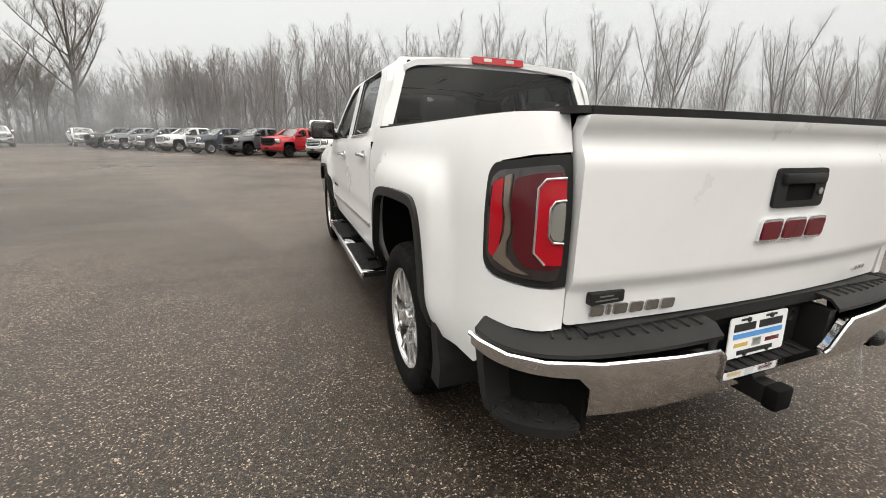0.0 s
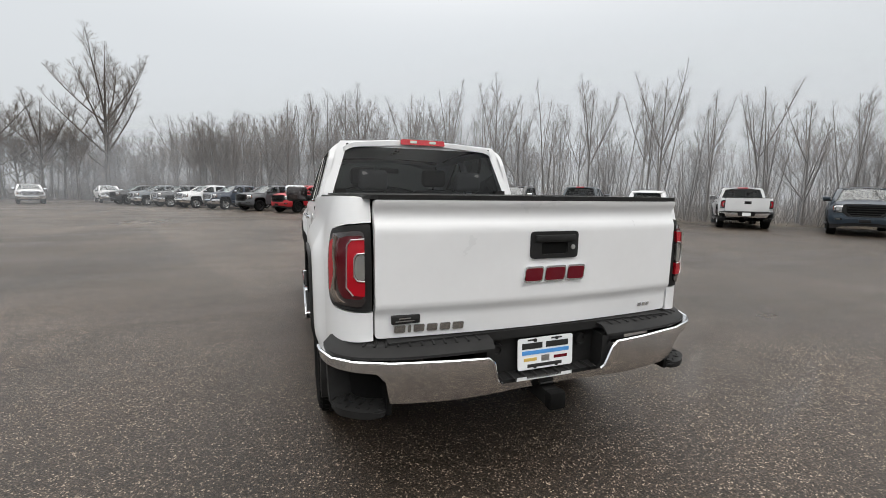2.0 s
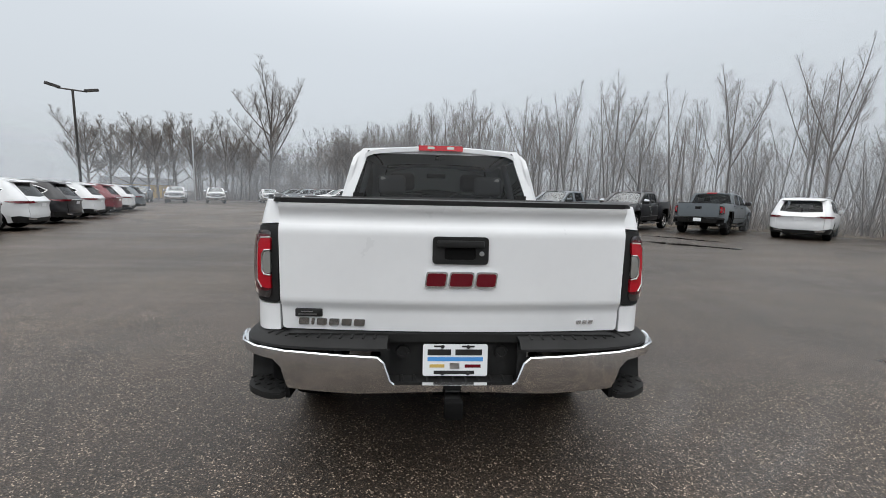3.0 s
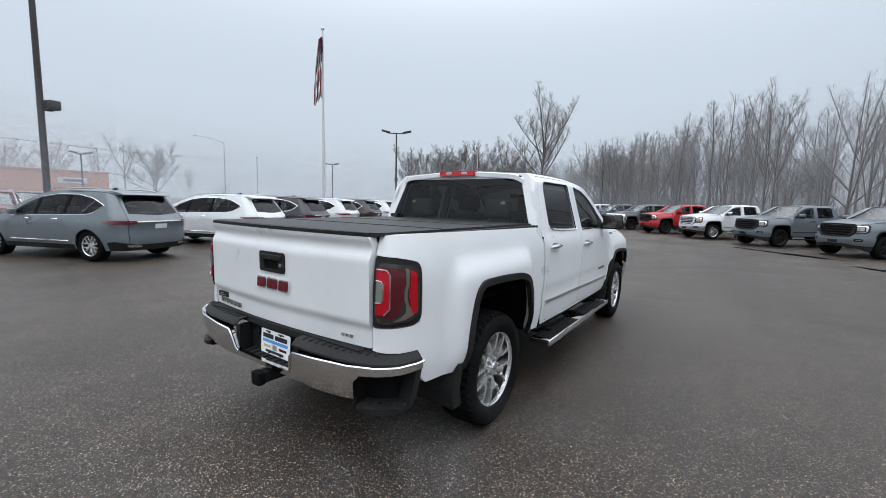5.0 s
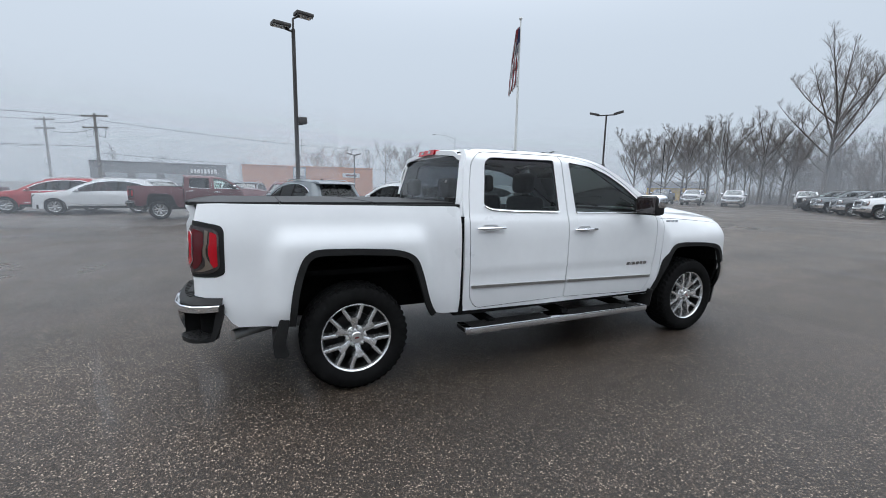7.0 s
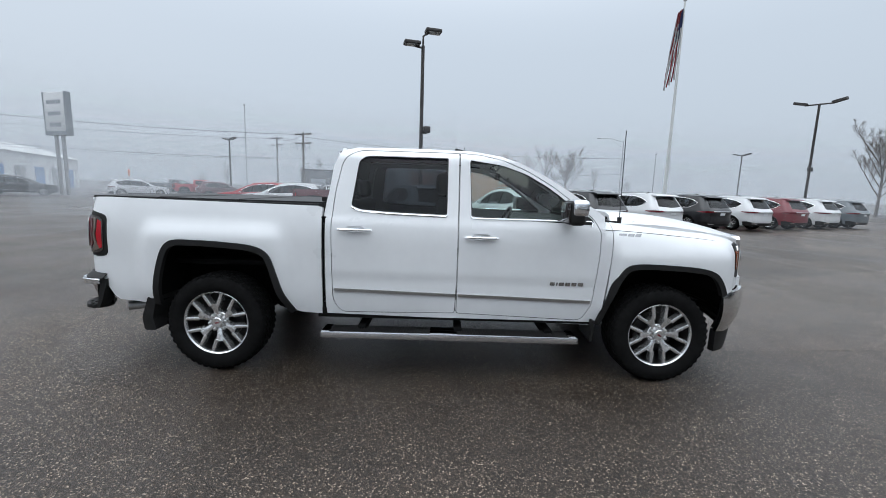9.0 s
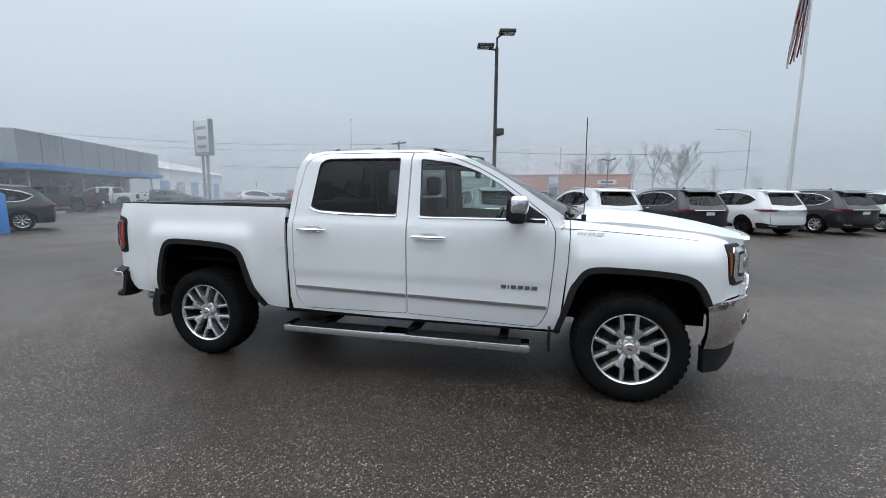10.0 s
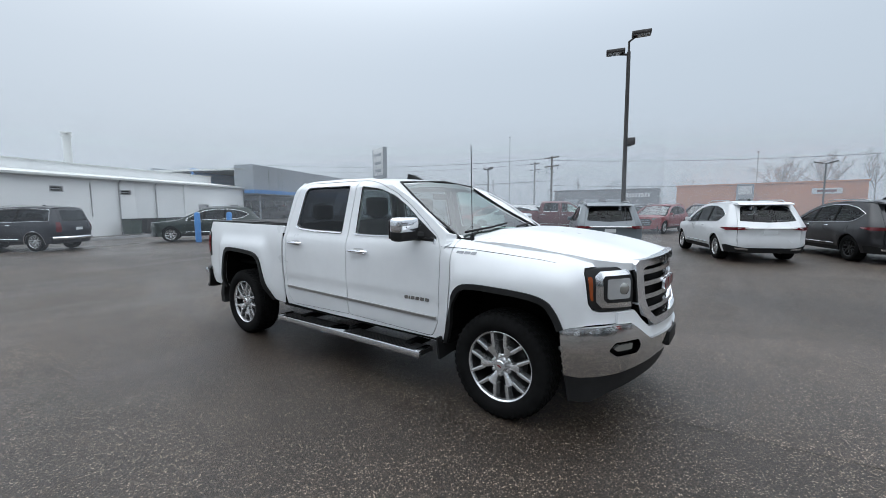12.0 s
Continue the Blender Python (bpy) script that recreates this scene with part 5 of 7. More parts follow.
    bm = bmesh.new()
    prism(bm, [(2.62, 0.95), (2.62, 1.22), (2.70, 1.30), (3.20, 1.30), (3.20, 0.95)], "x", -0.80, 0.80)
    part("dashboard", bm, DASH, t)
    bm = bmesh.new()
    ringpts = [(-0.40 + 0.185 * math.cos(a), 0, 0.185 * math.sin(a)) for a in (2 * math.pi * k / 24 for k in range(25))]
    tube(bm, ringpts, 0.015, 6, False)
    tube(bm, [(-0.58, 0, 0), (-0.22, 0, 0)], 0.018, 6)
    tube(bm, [(-0.40, 0, 0), (-0.40, 0.0, -0.18)], 0.018, 6)
    tube(bm, [(-0.40, 0.0, 0), (-0.40, 0.3, -0.02)], 0.03, 6)
    ob = part("steering_wheel", bm, DASH, t)
    ob.matrix_local = pose(0, 2.52, 1.20, -22, 0, 0)
    bm = bmesh.new()
    box(bm, (-0.12, 2.36, 1.66), (0.12, 2.39, 1.72), 0.012)
    part("rear_view_mirror", bm, DASH, t) if hero else bm.free()
    for y in (0.0, 3.645):
        for sg in (1, -1):
            add_wheel(t, sg * 0.865, y, sg, dark=not chrome, near=hero, turn=7 if y < 1 else -27)
    t.matrix_world = m
    return t


hero_truck = build_pickup("wet white crew-cab pickup with chrome bumpers and black bed cover", WHITE, pose(0.012, 0, 0), hero=True)

# ---- other parked vehicles ----
def suv_width(y, z, waist=0.98):
    """Half width of the SUV's body."""
    w = waist - 0.05 * max(0.0, (0.72 - z) / 0.35) ** 2 - 0.10 * max(0.0, (z - 0.80) / 0.45) ** 2
    w += 0.022 * math.exp(-((z - 0.93) / 0.05) ** 2)
    for yc in (0.0, 3.07):
        w += 0.02 * (1 - smooth(0.42, 0.58, abs(y - yc))) * (1 - smooth(0.82, 0.95, z))
    if z > 1.06:
        w = waist - 0.033 - 0.32 * (z - 1.06) - 0.9 * max(0.0, z - 1.52) ** 2
    return w


SUV_LINE = Line(super_arc(0, -0.55, 0.98, 0.49, 2.7, -90, 0, 90) + [(0.98, -0.55 + 0.05 * k) for k in range(1, 70)] + super_arc(0, 2.95, 0.98, 1.0, 2.5, 0, 90, 80), (0.98, 0.0), 0.0)
TAIL = float(SUV_LINE.s[0])


def build_suv(label, color, m, group="", dark_wheels=False, boxy=False):
    """A three-row crossover with a sloping tail, or an upright older wagon."""
    t = thing("suv", label, "suv", None, group)
    lean = 0.10 if boxy else 0.50
    tail_end = TAIL + 0.76

    def paint(name, bm, parent=None):
        return painted(part(name, bm, PAINT, parent or t, "", 40), color)

    def on(sg, off=0.0):
        def place(s, z, d):
            x, y, nx, ny = SUV_LINE.at(s)
            k = off - d + suv_width(y, z) - 0.98
            aft = smooth(0.9, -0.75, y)
            y1 = y + ny * k + aft * (lean * max(0.0, z - 1.04) ** 1.1 - (0.045 * math.exp(-((z - 0.97) / 0.06) ** 2) + 0.03 * (1 - smooth(0.56, 0.66, z)) if not boxy else 0))
            return (sg * (x + nx * k), y1, z)
        return place

    def on_tail(off=0.0):
        """The tail's skin; q runs from its middle round to both sides."""
        left, right = on(-1, off), on(1, off)

        def place(q, z, d):
            return (right if q >= 0 else left)(TAIL + abs(q), z, d)
        return place

    def arch(yc):
        pts = [(yc + 0.415 * math.cos(a), 0.36 + 0.415 * math.sin(a)) for a in (math.pi - math.pi * k / 12 for k in range(13))]
        return [(yc - 0.425, 0.27)] + pts + [(yc + 0.425, 0.27)]
    A0, A1 = arch(0.0), arch(3.07)
    if boxy:
        side_win = rounded([(-0.62, 1.16), (0.30, 1.14), (1.3, 1.12), (2.40, 1.10), (2.32, 1.16), (2.02, 1.40), (1.75, 1.57), (1.0, 1.60), (0.30, 1.60), (-0.62, 1.57)], 0.05, 3)
        top = [(2.62, 1.10), (2.35, 1.30), (2.05, 1.53), (1.85, 1.65), (1.0, 1.675), (0.2, 1.675), (-0.40, 1.67)]
    else:
        side_win = rounded([(-0.52, 1.335), (-0.18, 1.17), (0.05, 1.125), (1.3, 1.085), (2.42, 1.045), (2.30, 1.16), (1.95, 1.36), (1.55, 1.50), (1.0, 1.575), (0.30, 1.565), (-0.22, 1.485)], (0.01, 0.08, 0.05, 0.04, 0.03, 0.04, 0.04, 0.04, 0.04, 0.04, 0.06), 3)
        top = [(2.62, 1.10), (2.30, 1.29), (1.95, 1.46), (1.55, 1.60), (1.0, 1.665), (0.2, 1.66), (-0.40, 1.635)]
    front_win = [p for p in side_win if p[0] > 1.55]
    front_win = sorted([p for p in front_win if p[1] < 1.10 + (0.03 if boxy else 0)], key=lambda p: p[0]) + sorted([p for p in front_win if p[1] >= 1.10 + (0.03 if boxy else 0)], key=lambda p: -p[0])
    for sg in (1, -1):
        body = [(tail_end + 0.004, 0.30)] + [(-0.66, 0.30)] + A0 + A1 + [(3.62, 0.30), (3.95, 0.62), (3.93, 0.80), (3.70, 0.95), (3.2, 1.0), (2.85, 1.03)] + top + [(-0.70, 1.62), (tail_end + 0.004, 1.60)]
        bm = bmesh.new()
        panel(bm, body, on(sg), 0.09, 0.04, holes=[side_win])
        paint("body_side", bm)
        bm = bmesh.new()
        panel(bm, grown(side_win, 0.01), on(sg, -0.012), 0.25, 0.005, edge=0)
        part("side_window", bm, GLASS_DARK, t, "dark tinted side glass").visible_shadow = False
        for y0 in (0.72, 1.62):
            bm = bmesh.new()
            panel(bm, [(y0, 1.05), (y0 + 0.09, 1.05), (y0 - 0.02, 1.60), (y0 - 0.11, 1.60)], on(sg, -0.004), 0.2, 0.02)
            part("pillar", bm, DARK_TRIM, t)
        bm = bmesh.new()
        ring = grown(side_win, 0.012)
        tube(bm, [on(sg, 0.004)(s, z, 0) for s, z in ring] + [on(sg, 0.004)(*ring[0], 0)], 0.009, 5, False)
        part("window_trim", bm, CHROME, t)
        for A in (A0, A1):
            bm = bmesh.new()
            c = 0.0 if A is A0 else 3.07
            panel(bm, A + [(c + (s - c) * 0.95, 0.36 + (z - 0.36) * 0.95 if z > 0.36 else z) for s, z in A[::-1]], on(sg, 0.006), 0.15, 0.03)
            part("wheel_moulding", bm, CHROME, t) if boxy else bm.free()
            bm = bmesh.new()
            rows = [[bm.verts.new(on(sg)(s, z, d)) for s, z in A] for d in (0.015, 0.4)]
            for i in range(len(A) - 1):
                bm.faces.new((rows[0][i], rows[0][i + 1], rows[1][i + 1], rows[1][i]))
            bm.faces.new(rows[1])
            part("wheel_liner", bm, DARK_TRIM, t)
        bm = bmesh.new()
        panel(bm, [(0.45, 0.27), (2.62, 0.27), (2.62, 0.39), (0.45, 0.39)], on(sg, 0.008), 0.3, 0.03)
        part("sill", bm, BLACK_PLASTIC, t)
        bm = bmesh.new()
        tube(bm, [on(sg, 0.012)(s, 0.47, 0) for s in (0.6, 1.5, 2.45)], 0.013, 6)
        part("side_moulding", bm, CHROME, t)
        for y0 in (0.95, 1.85):
            bm = bmesh.new()
            pts = [on(sg, 0.02 + 0.012 * (1 - (k / 3) ** 2))(y0 + 0.03 * k, 0.985, 0) for k in range(-3, 4)]
            tube(bm, pts, 0.013, 6)
            part("door_handle", bm, CHROME, t)
        for s0 in (0.40, 1.44, 2.50):
            bm = bmesh.new()
            tube(bm, [on(sg, -0.003)(s0 + (0.05 * (1.05 - z) if s0 < 0.5 else 0), z, 0) for z in (0.42, 0.7, 1.03)], 0.005, 4)
            part("door_gap", bm, DARK_TRIM, t)
        bm = bmesh.new()
        box(bm, (0.94, 2.20, 1.07), (1.10, 2.32, 1.20), 0.03)
        if sg < 0:
            bmesh.ops.scale(bm, vec=(-1, 1, 1), verts=bm.verts)
        paint("door_mirror", bm)
        bm = bmesh.new()
        tube(bm, [(sg * 0.66, -0.25, 1.675), (sg * 0.67, -0.05, 1.725), (sg * 0.68, 1.2, 1.735), (sg * 0.66, 1.5, 1.68)], 0.014, 6)
        part("roof_rail", bm, STEEL, t)
    # tail
    if boxy:
        rwin = rounded([(-0.66, 1.14), (0.66, 1.14), (0.62, 1.56), (-0.62, 1.56)], 0.05, 3)
    else:
        rwin = rounded([(-0.70, 1.15), (0, 1.11), (0.70, 1.15), (0.64, 1.53), (0.5, 1.57), (-0.5, 1.57), (-0.64, 1.53)], 0.04, 3)
    bm = bmesh.new()
    panel(bm, [(-0.75, 0.30), (0.75, 0.30), (0.757, 1.60), (0.5, 1.625), (-0.5, 1.625), (-0.757, 1.60)], on_tail(), 0.09, 0.03, holes=[rwin])
    paint("tail_panel", bm)
    bm = bmesh.new()
    panel(bm, rwin, on_tail(-0.008), 0.2, 0.005, edge=0)
    part("rear_window", bm, GLASS_DARK, t, "dark rear window").visible_shadow = False
    bm = bmesh.new()
    if boxy:
        tube(bm, [on_tail(0.03)(x, 0.50, 0) for x in (-1.05, -0.7, -0.3, 0.3, 0.7, 1.05)], 0.07, 8)
        part("rear_bumper", bm, CHROME, t)
    else:
        prism(bm, [(-0.72, 1.60), (-0.70, 1.585), (-0.45, 1.585), (-0.30, 1.62), (-0.30, 1.665), (-0.48, 1.665), (-0.66, 1.635)], "x", -0.66, 0.66)
        paint("spoiler", bm)
        bm = bmesh.new()
        panel(bm, rounded([(-1.24, 0.28), (1.24, 0.28), (1.26, 0.48), (1.05, 0.50), (0.62, 0.42), (-0.62, 0.42), (-1.05, 0.50), (-1.26, 0.48)], 0.03, 2), on_tail(0.012), 0.11, 0.05)
        part("lower_bumper", bm, BLACK_PLASTIC, t)
        bm = bmesh.new()
        panel(bm, [(-0.60, 0.955), (0.60, 0.955), (0.60, 0.98), (-0.60, 0.98)], on_tail(0.014), 0.1, 0.03)
        part("tail_trim", bm, BRUSHED, t)
    for sg in (1, -1):
        bm = bmesh.new()
        if boxy:
            panel(bm, rounded([(sg * 0.75, 0.72), (sg * 0.92, 0.72), (sg * 0.92, 1.10), (sg * 0.75, 1.10)], 0.02, 2), on_tail(0.012), 0.1, 0.03)
        else:
            panel(bm, rounded([(sg * 0.40, 0.955), (sg * 0.70, 0.905), (sg * 1.02, 0.90), (sg * 1.36, 0.955), (sg * 1.38, 0.975), (sg * 1.00, 0.985), (sg * 0.55, 0.985)], 0.015, 2), on_tail(0.014), 0.1, 0.03)
        part("tail_lamp", bm, SUV_LENS, t, "dark red tail lamp")
        if not boxy:
            bm = bmesh.new()
            panel(bm, rounded([(sg * 0.50, 0.35), (sg * 0.80, 0.37), (sg * 0.82, 0.42), (sg * 0.52, 0.40)], 0.015, 2), on_tail(0.024), 0.1, 0.03)
            part("exhaust_tip", bm, CHROME, t)
    bm = bmesh.new()
    panel(bm, [(-0.16, 0.79), (0.16, 0.79), (0.16, 0.90), (-0.16, 0.90)], on_tail(0.012), 0.2, 0.01)
    part("plate", bm, WHITE_PLATE, t, "white plate")
    bm = bmesh.new()
    panel(bm, [(-0.12, 0.83), (0.12, 0.83), (0.12, 0.87), (-0.12, 0.87)], on_tail(0.0145), 0.3, 0.002, edge=0)
    part("plate_print", bm, INK, t)
    # bonnet, windscreen, roof, nose
    bm = bmesh.new()
    panel(bm, rounded([(-0.84, 2.78), (0.84, 2.78), (0.86, 3.3), (0.72, 3.70), (0.45, 3.86), (-0.45, 3.86), (-0.72, 3.70), (-0.86, 3.3)], 0.06, 2), lambda x, y, d: (x, y, 1.07 - 0.12 * smooth(2.7, 4.0, y) - 0.06 * (abs(x) / 0.85) ** 2.5 - d), 0.16, 0.04)
    paint("bonnet", bm)

    def on_ws(u, v, d):
        return (u * (0.62 + 0.18 * v), 1.66 + 1.14 * v - 0.10 * u * u, 1.635 - 0.56 * v - 0.07 * v * (1 - v) - 0.02 * u * u - d)
    bm = bmesh.new()
    panel(bm, [(-1, 0), (1, 0), (1, 1), (-1, 1)], on_ws, 0.2, 0.005, edge=0)
    part("windscreen", bm, GLASS_SCREEN, t, "clear windscreen").visible_shadow = False
    bm = bmesh.new()
    panel(bm, rounded([(-0.70, -0.50), (0.70, -0.50), (0.755, 0.5), (0.72, 1.45), (0.60, 1.70), (-0.60, 1.70), (-0.72, 1.45), (-0.755, 0.5)], 0.05, 2), lambda x, y, d: (x, y, lerp_table(((-0.6, 1.655), (-0.2, 1.70), (0.5, 1.725), (1.2, 1.70), (1.7, 1.638)), y) - 0.045 * (abs(x) / 0.74) ** 3 - d), 0.15, 0.03)
    paint("roof", bm)
    bm = bmesh.new()
    prism(bm, [(0.25, 1.71), (0.42, 1.71), (0.32, 1.775), (0.27, 1.775)], "x", -0.02, 0.02)
    part("roof_fin", bm, BLACK_PLASTIC, t)

    def on_nose(off):
        def place(x, z, d):
            k = min(abs(x) / 0.98, 1.0)
            y = 2.98 + 0.96 * (1 - k ** 2.5) ** 0.4
            return (x, y - d + off - 0.12 * max(0.0, z - 0.75), z)
        return place
    bm = bmesh.new()
    panel(bm, [(-0.90, 0.28), (0.90, 0.28), (0.92, 0.80), (0.80, 0.94), (0.4, 0.96), (-0.4, 0.96), (-0.80, 0.94), (-0.92, 0.80)], on_nose(0), 0.12, 0.04)
    paint("nose", bm)
    bm = bmesh.new()
    panel(bm, rounded([(-0.45, 0.46), (0.45, 0.46), (0.55, 0.70), (0.42, 0.86), (-0.42, 0.86), (-0.55, 0.70)], 0.05, 2), on_nose(0.012), 0.15, 0.03)
    part("grille", bm, BLACK_PLASTIC, t)
    for z in (0.56, 0.66, 0.76):
        bm = bmesh.new()
        tube(bm, [on_nose(0.02)(x, z, 0) for x in (-0.46, -0.2, 0.2, 0.46)], 0.012, 5)
        part("grille_bar", bm, CHROME, t)
    for sg in (1, -1):
        bm = bmesh.new()
        panel(bm, rounded([(sg * 0.52, 0.80), (sg * 0.85, 0.83), (sg * 0.86, 0.93), (sg * 0.52, 0.90)], 0.02, 2), on_nose(0.012), 0.1, 0.03)
        part("headlamp", bm, CLEAR_LENS, t)
    # cabin and floor
    part("floor_pan", boxes(((-0.80, -0.75, 0.28), (0.80, 3.7, 0.45)), ((-0.84, -0.6, 0.45), (0.84, 2.7, 0.95))), DARK_TRIM, t)
    for x, y in ((-0.38, 1.35), (0.38, 1.35), (-0.38, 0.35), (0.38, 0.35)):
        bm = bmesh.new()
        box(bm, (x - 0.24, y - 0.08, 0.9), (x + 0.24, y + 0.08, 1.28), 0.05)
        box(bm, (x - 0.13, y - 0.10, 1.30), (x + 0.13, y + 0.02, 1.44), 0.04)
        part("seat", bm, SEAT, t)
    for y in (0.0, 3.07):
        for sg in (1, -1):
            w = add_wheel(t, sg * 0.82, y, sg, dark=dark_wheels)
            w.scale = (1, 0.93, 0.93)
            w.location = (0, y, 0.405 * 0.93)
    t.matrix_world = m
    return t


def facing(x, y, hx, hy, back=0.0):
    """The pose of a vehicle at x, y that heads along (hx, hy); back shifts it along its own length."""
    k = math.hypot(hx, hy)
    a = math.atan2(-hx / k, hy / k)
    return pose(x, y, 0, 0, 0, math.degrees(a)) @ pose(0, back, 0)


def recolour(t, color):
    for o in t.children_recursive:
        if o.type == "MESH" and o.data.materials and o.data.materials[0] is PAINT:
            o.color = color


C_WHITE, C_BLACK, C_GREY = (0.68, 0.69, 0.70, 1), (0.012, 0.012, 0.014, 1), (0.13, 0.15, 0.165, 1)
C_RED, C_MAROON, C_NAVY, C_DGREY = (0.36, 0.022, 0.03, 1), (0.085, 0.012, 0.018, 1), (0.02, 0.032, 0.055, 1), (0.075, 0.08, 0.088, 1)
C_SILVER, C_BLUE, C_BRONZE = (0.42, 0.43, 0.44, 1), (0.020, 0.034, 0.050, 1), (0.13, 0.05, 0.025, 1)

COARSE[0] = 1.5
# the row of crossovers: their tails face the white pickup
U = (-0.925, -0.380)
suv_a = build_suv("white crossover with chrome trim parked on wet asphalt", C_WHITE, facing(-10.5, 5.6, *U, 1.04), "row of crossovers")
suv_b = build_suv("black crossover with dark wheels parked on wet asphalt", C_BLACK, facing(-11.85, 8.67, *U, 1.04), "row of crossovers", True)


def more_suv(src, label, color, m, group="row of crossovers"):
    c = copy_thing(src, m)
    tagged(c, label, "suv", group)
    recolour(c, color)
    return c


for k, (src, label, color) in enumerate(((suv_b, "white crossover with black wheels parked on wet asphalt", C_WHITE), (suv_a, "black crossover with chrome wheels parked in a row", C_BLACK), (suv_a, "white crossover with chrome wheels parked in a row", C_WHITE), (suv_a, "dark red crossover parked among white ones", (0.16, 0.012, 0.02, 1)), (suv_a, "white crossover with dark window glass in the row", C_WHITE), (suv_b, "grey crossover at the far end of the row", C_GREY))):
    s = 2 + k
    more_suv(src, label, color, facing(-10.5 - 1.36 * s, 5.6 + 3.08 * s, *U, 1.04))
more_suv(suv_a, "grey-blue crossover with chrome wheels on wet asphalt", C_GREY, facing(-9.4, 1.75, *U, 1.04), "row of crossovers")
# crossovers farther back
for x, y, hx, hy, color, label in ((-26.0, 1.0, 0.98, -0.2, (0.20, 0.03, 0.035, 1), "dark red crossover facing the car park lane"), (-27.5, -1.4, 0.98, -0.2, C_DGREY, "dark grey crossover seen from its front"), (-30, -3.6, 0.98, -0.2, C_WHITE, "white crossover parked beside dark ones"), (-21.9, -6.6, 0.2, -0.98, C_WHITE, "white crossover behind a maroon pickup"), (-23.6, -9.0, 0.2, -0.98, C_RED, "red crossover parked behind other cars"),
                                (-30.7, -35.9, -0.6, 0.8, C_BLACK, "black crossover by the street"), (-35.9, -29.3, -0.6, 0.8, C_WHITE, "white crossover by the street"), (-40.5, -23.6, -0.6, 0.8, C_MAROON, "maroon crossover by the street"), (-7.56, -16.9, 0.907, -0.42, (0.012, 0.024, 0.02, 1), "dark green crossover parked behind the blue bollards"), (-9.5, -30.8, 0.43, -0.9, C_DGREY, "dark crossover beside the showroom wall"), (-13.5, -29.5, 0.43, -0.9, C_WHITE, "white crossover in front of the showroom"), (-33, -8.0, 0.9, 0.4, C_SILVER, "silver crossover parked far off in the fog"), (-37, -5.0, 0.9, 0.4, C_NAVY, "dark blue crossover far off in the fog"), (-31, 3.0, 0.95, -0.2, C_NAVY, "dark blue crossover behind the front row"), (-36, -13, 0.9, 0.4, C_WHITE, "white crossover far off beside a light pole")):
    more_suv(suv_a, label, color, facing(x, y, hx, hy), "parked crossovers")

COARSE[0] = 2.2
# pickups: one plain copy with chrome, one with black trim
pick_a = build_pickup("white crew-cab pickup with chrome grille facing the lane", C_WHITE, facing(3.7, 27.0, -0.76, -0.65, 0.0), chrome=True, group="row of pickups", cover=False)
pick_b = build_pickup("grey crew-cab pickup with black grille facing the lane", C_GREY, facing(6.3, 24.0, -0.76, -0.65, 0.0), chrome=False, group="row of pickups", cover=False)


def more_pick(src, label, color, m, group="row of pickups"):
    c = copy_thing(src, m)
    tagged(c, label, "pickup truck", group)
    recolour(c, color)
    return c


# the row before the trees, from the far end to the near end
for x, y, face, src, color, label in (
        (-14.5, 48.3, 1, pick_b, C_BLACK, "black pickup at the foggy end of the row"), (-12.0, 45.2, 1, pick_a, C_GREY, "grey pickup with chrome bumper in the row"), (-9.4, 42.2, 1, pick_a, C_DGREY, "dark grey pickup with chrome bumper in the row"), (-6.8, 39.1, 1, pick_a, C_WHITE, "white pickup with chrome grille before the trees"), (-4.2, 36.1, 1, pick_a, C_NAVY, "navy blue pickup with chrome bumper"), (-1.5, 33.0, 1, pick_b, C_DGREY, "dark grey pickup with black wheels"), (1.1, 30.0, 1, pick_b, (0.42, 0.014, 0.022, 1), "bright red pickup with black grille"),
        (8.9, 20.9, 1, pick_b, C_GREY, "grey pickup with black grille before the trees"), (11.9, 18.8, 1, pick_a, C_BLACK, "older black pickup with chrome bumper"), (12.3, 14.9, -1, pick_b, C_GREY, "grey pickup parked nose to the trees"), (18.1, 10.2, -1, pick_a, C_WHITE, "white pickup parked nose to the trees"), (22.85, 8.47, 1, pick_b, C_BLUE, "dark blue pickup facing the lane"), (25.5, 5.0, 1, pick_b, C_BRONZE, "rust-coloured pickup at the end of the row")):
    hx, hy = (-0.76, -0.65) if x < 20 else (-0.88, -0.47)
    more_pick(src, label, color, facing(x, y, hx * face, hy * face, 0.0 if face > 0 else 0.6))
more_suv(suv_b, "small white crossover parked nose to the trees", C_WHITE, facing(15.2, 13.0, 0.76, 0.65, 0.6), "row of pickups")
for x, y in ((-22.0, 55.2), (-26.5, 50.2), (-30.5, 49.0), (-34, 48)):
    more_pick(pick_a, "white pickup facing the car park in the fog", C_WHITE if x > -33 else C_GREY, facing(x, y, 0.45, -0.89), "far pickups")
more_pick(pick_a, "maroon crew-cab pickup with chrome trim side-on", C_MAROON, facing(-17.6, -4.8, -0.17, 0.985), "single pickups")
more_pick(pick_b, "dark grey pickup behind the maroon one", C_DGREY, facing(-47.0, -33.0, -0.6, 0.8), "single pickups")
more_pick(pick_b, "black pickup parked before the showroom", C_BLACK, facing(-19.5, -30.2, 0.43, -0.9), "single pickups")
more_pick(pick_a, "white pickup parked before the showroom", C_WHITE, facing(-24.0, -31.5, 0.43, -0.9), "single pickups")
more_pick(pick_a, "white pickup far off in the fog", C_WHITE, facing(-44, -10.5, 0.9, 0.43), "single pickups")
more_pick(pick_b, "red pickup far off across the street", C_RED, facing(-42, -27, -0.5, 0.86), "single pickups")
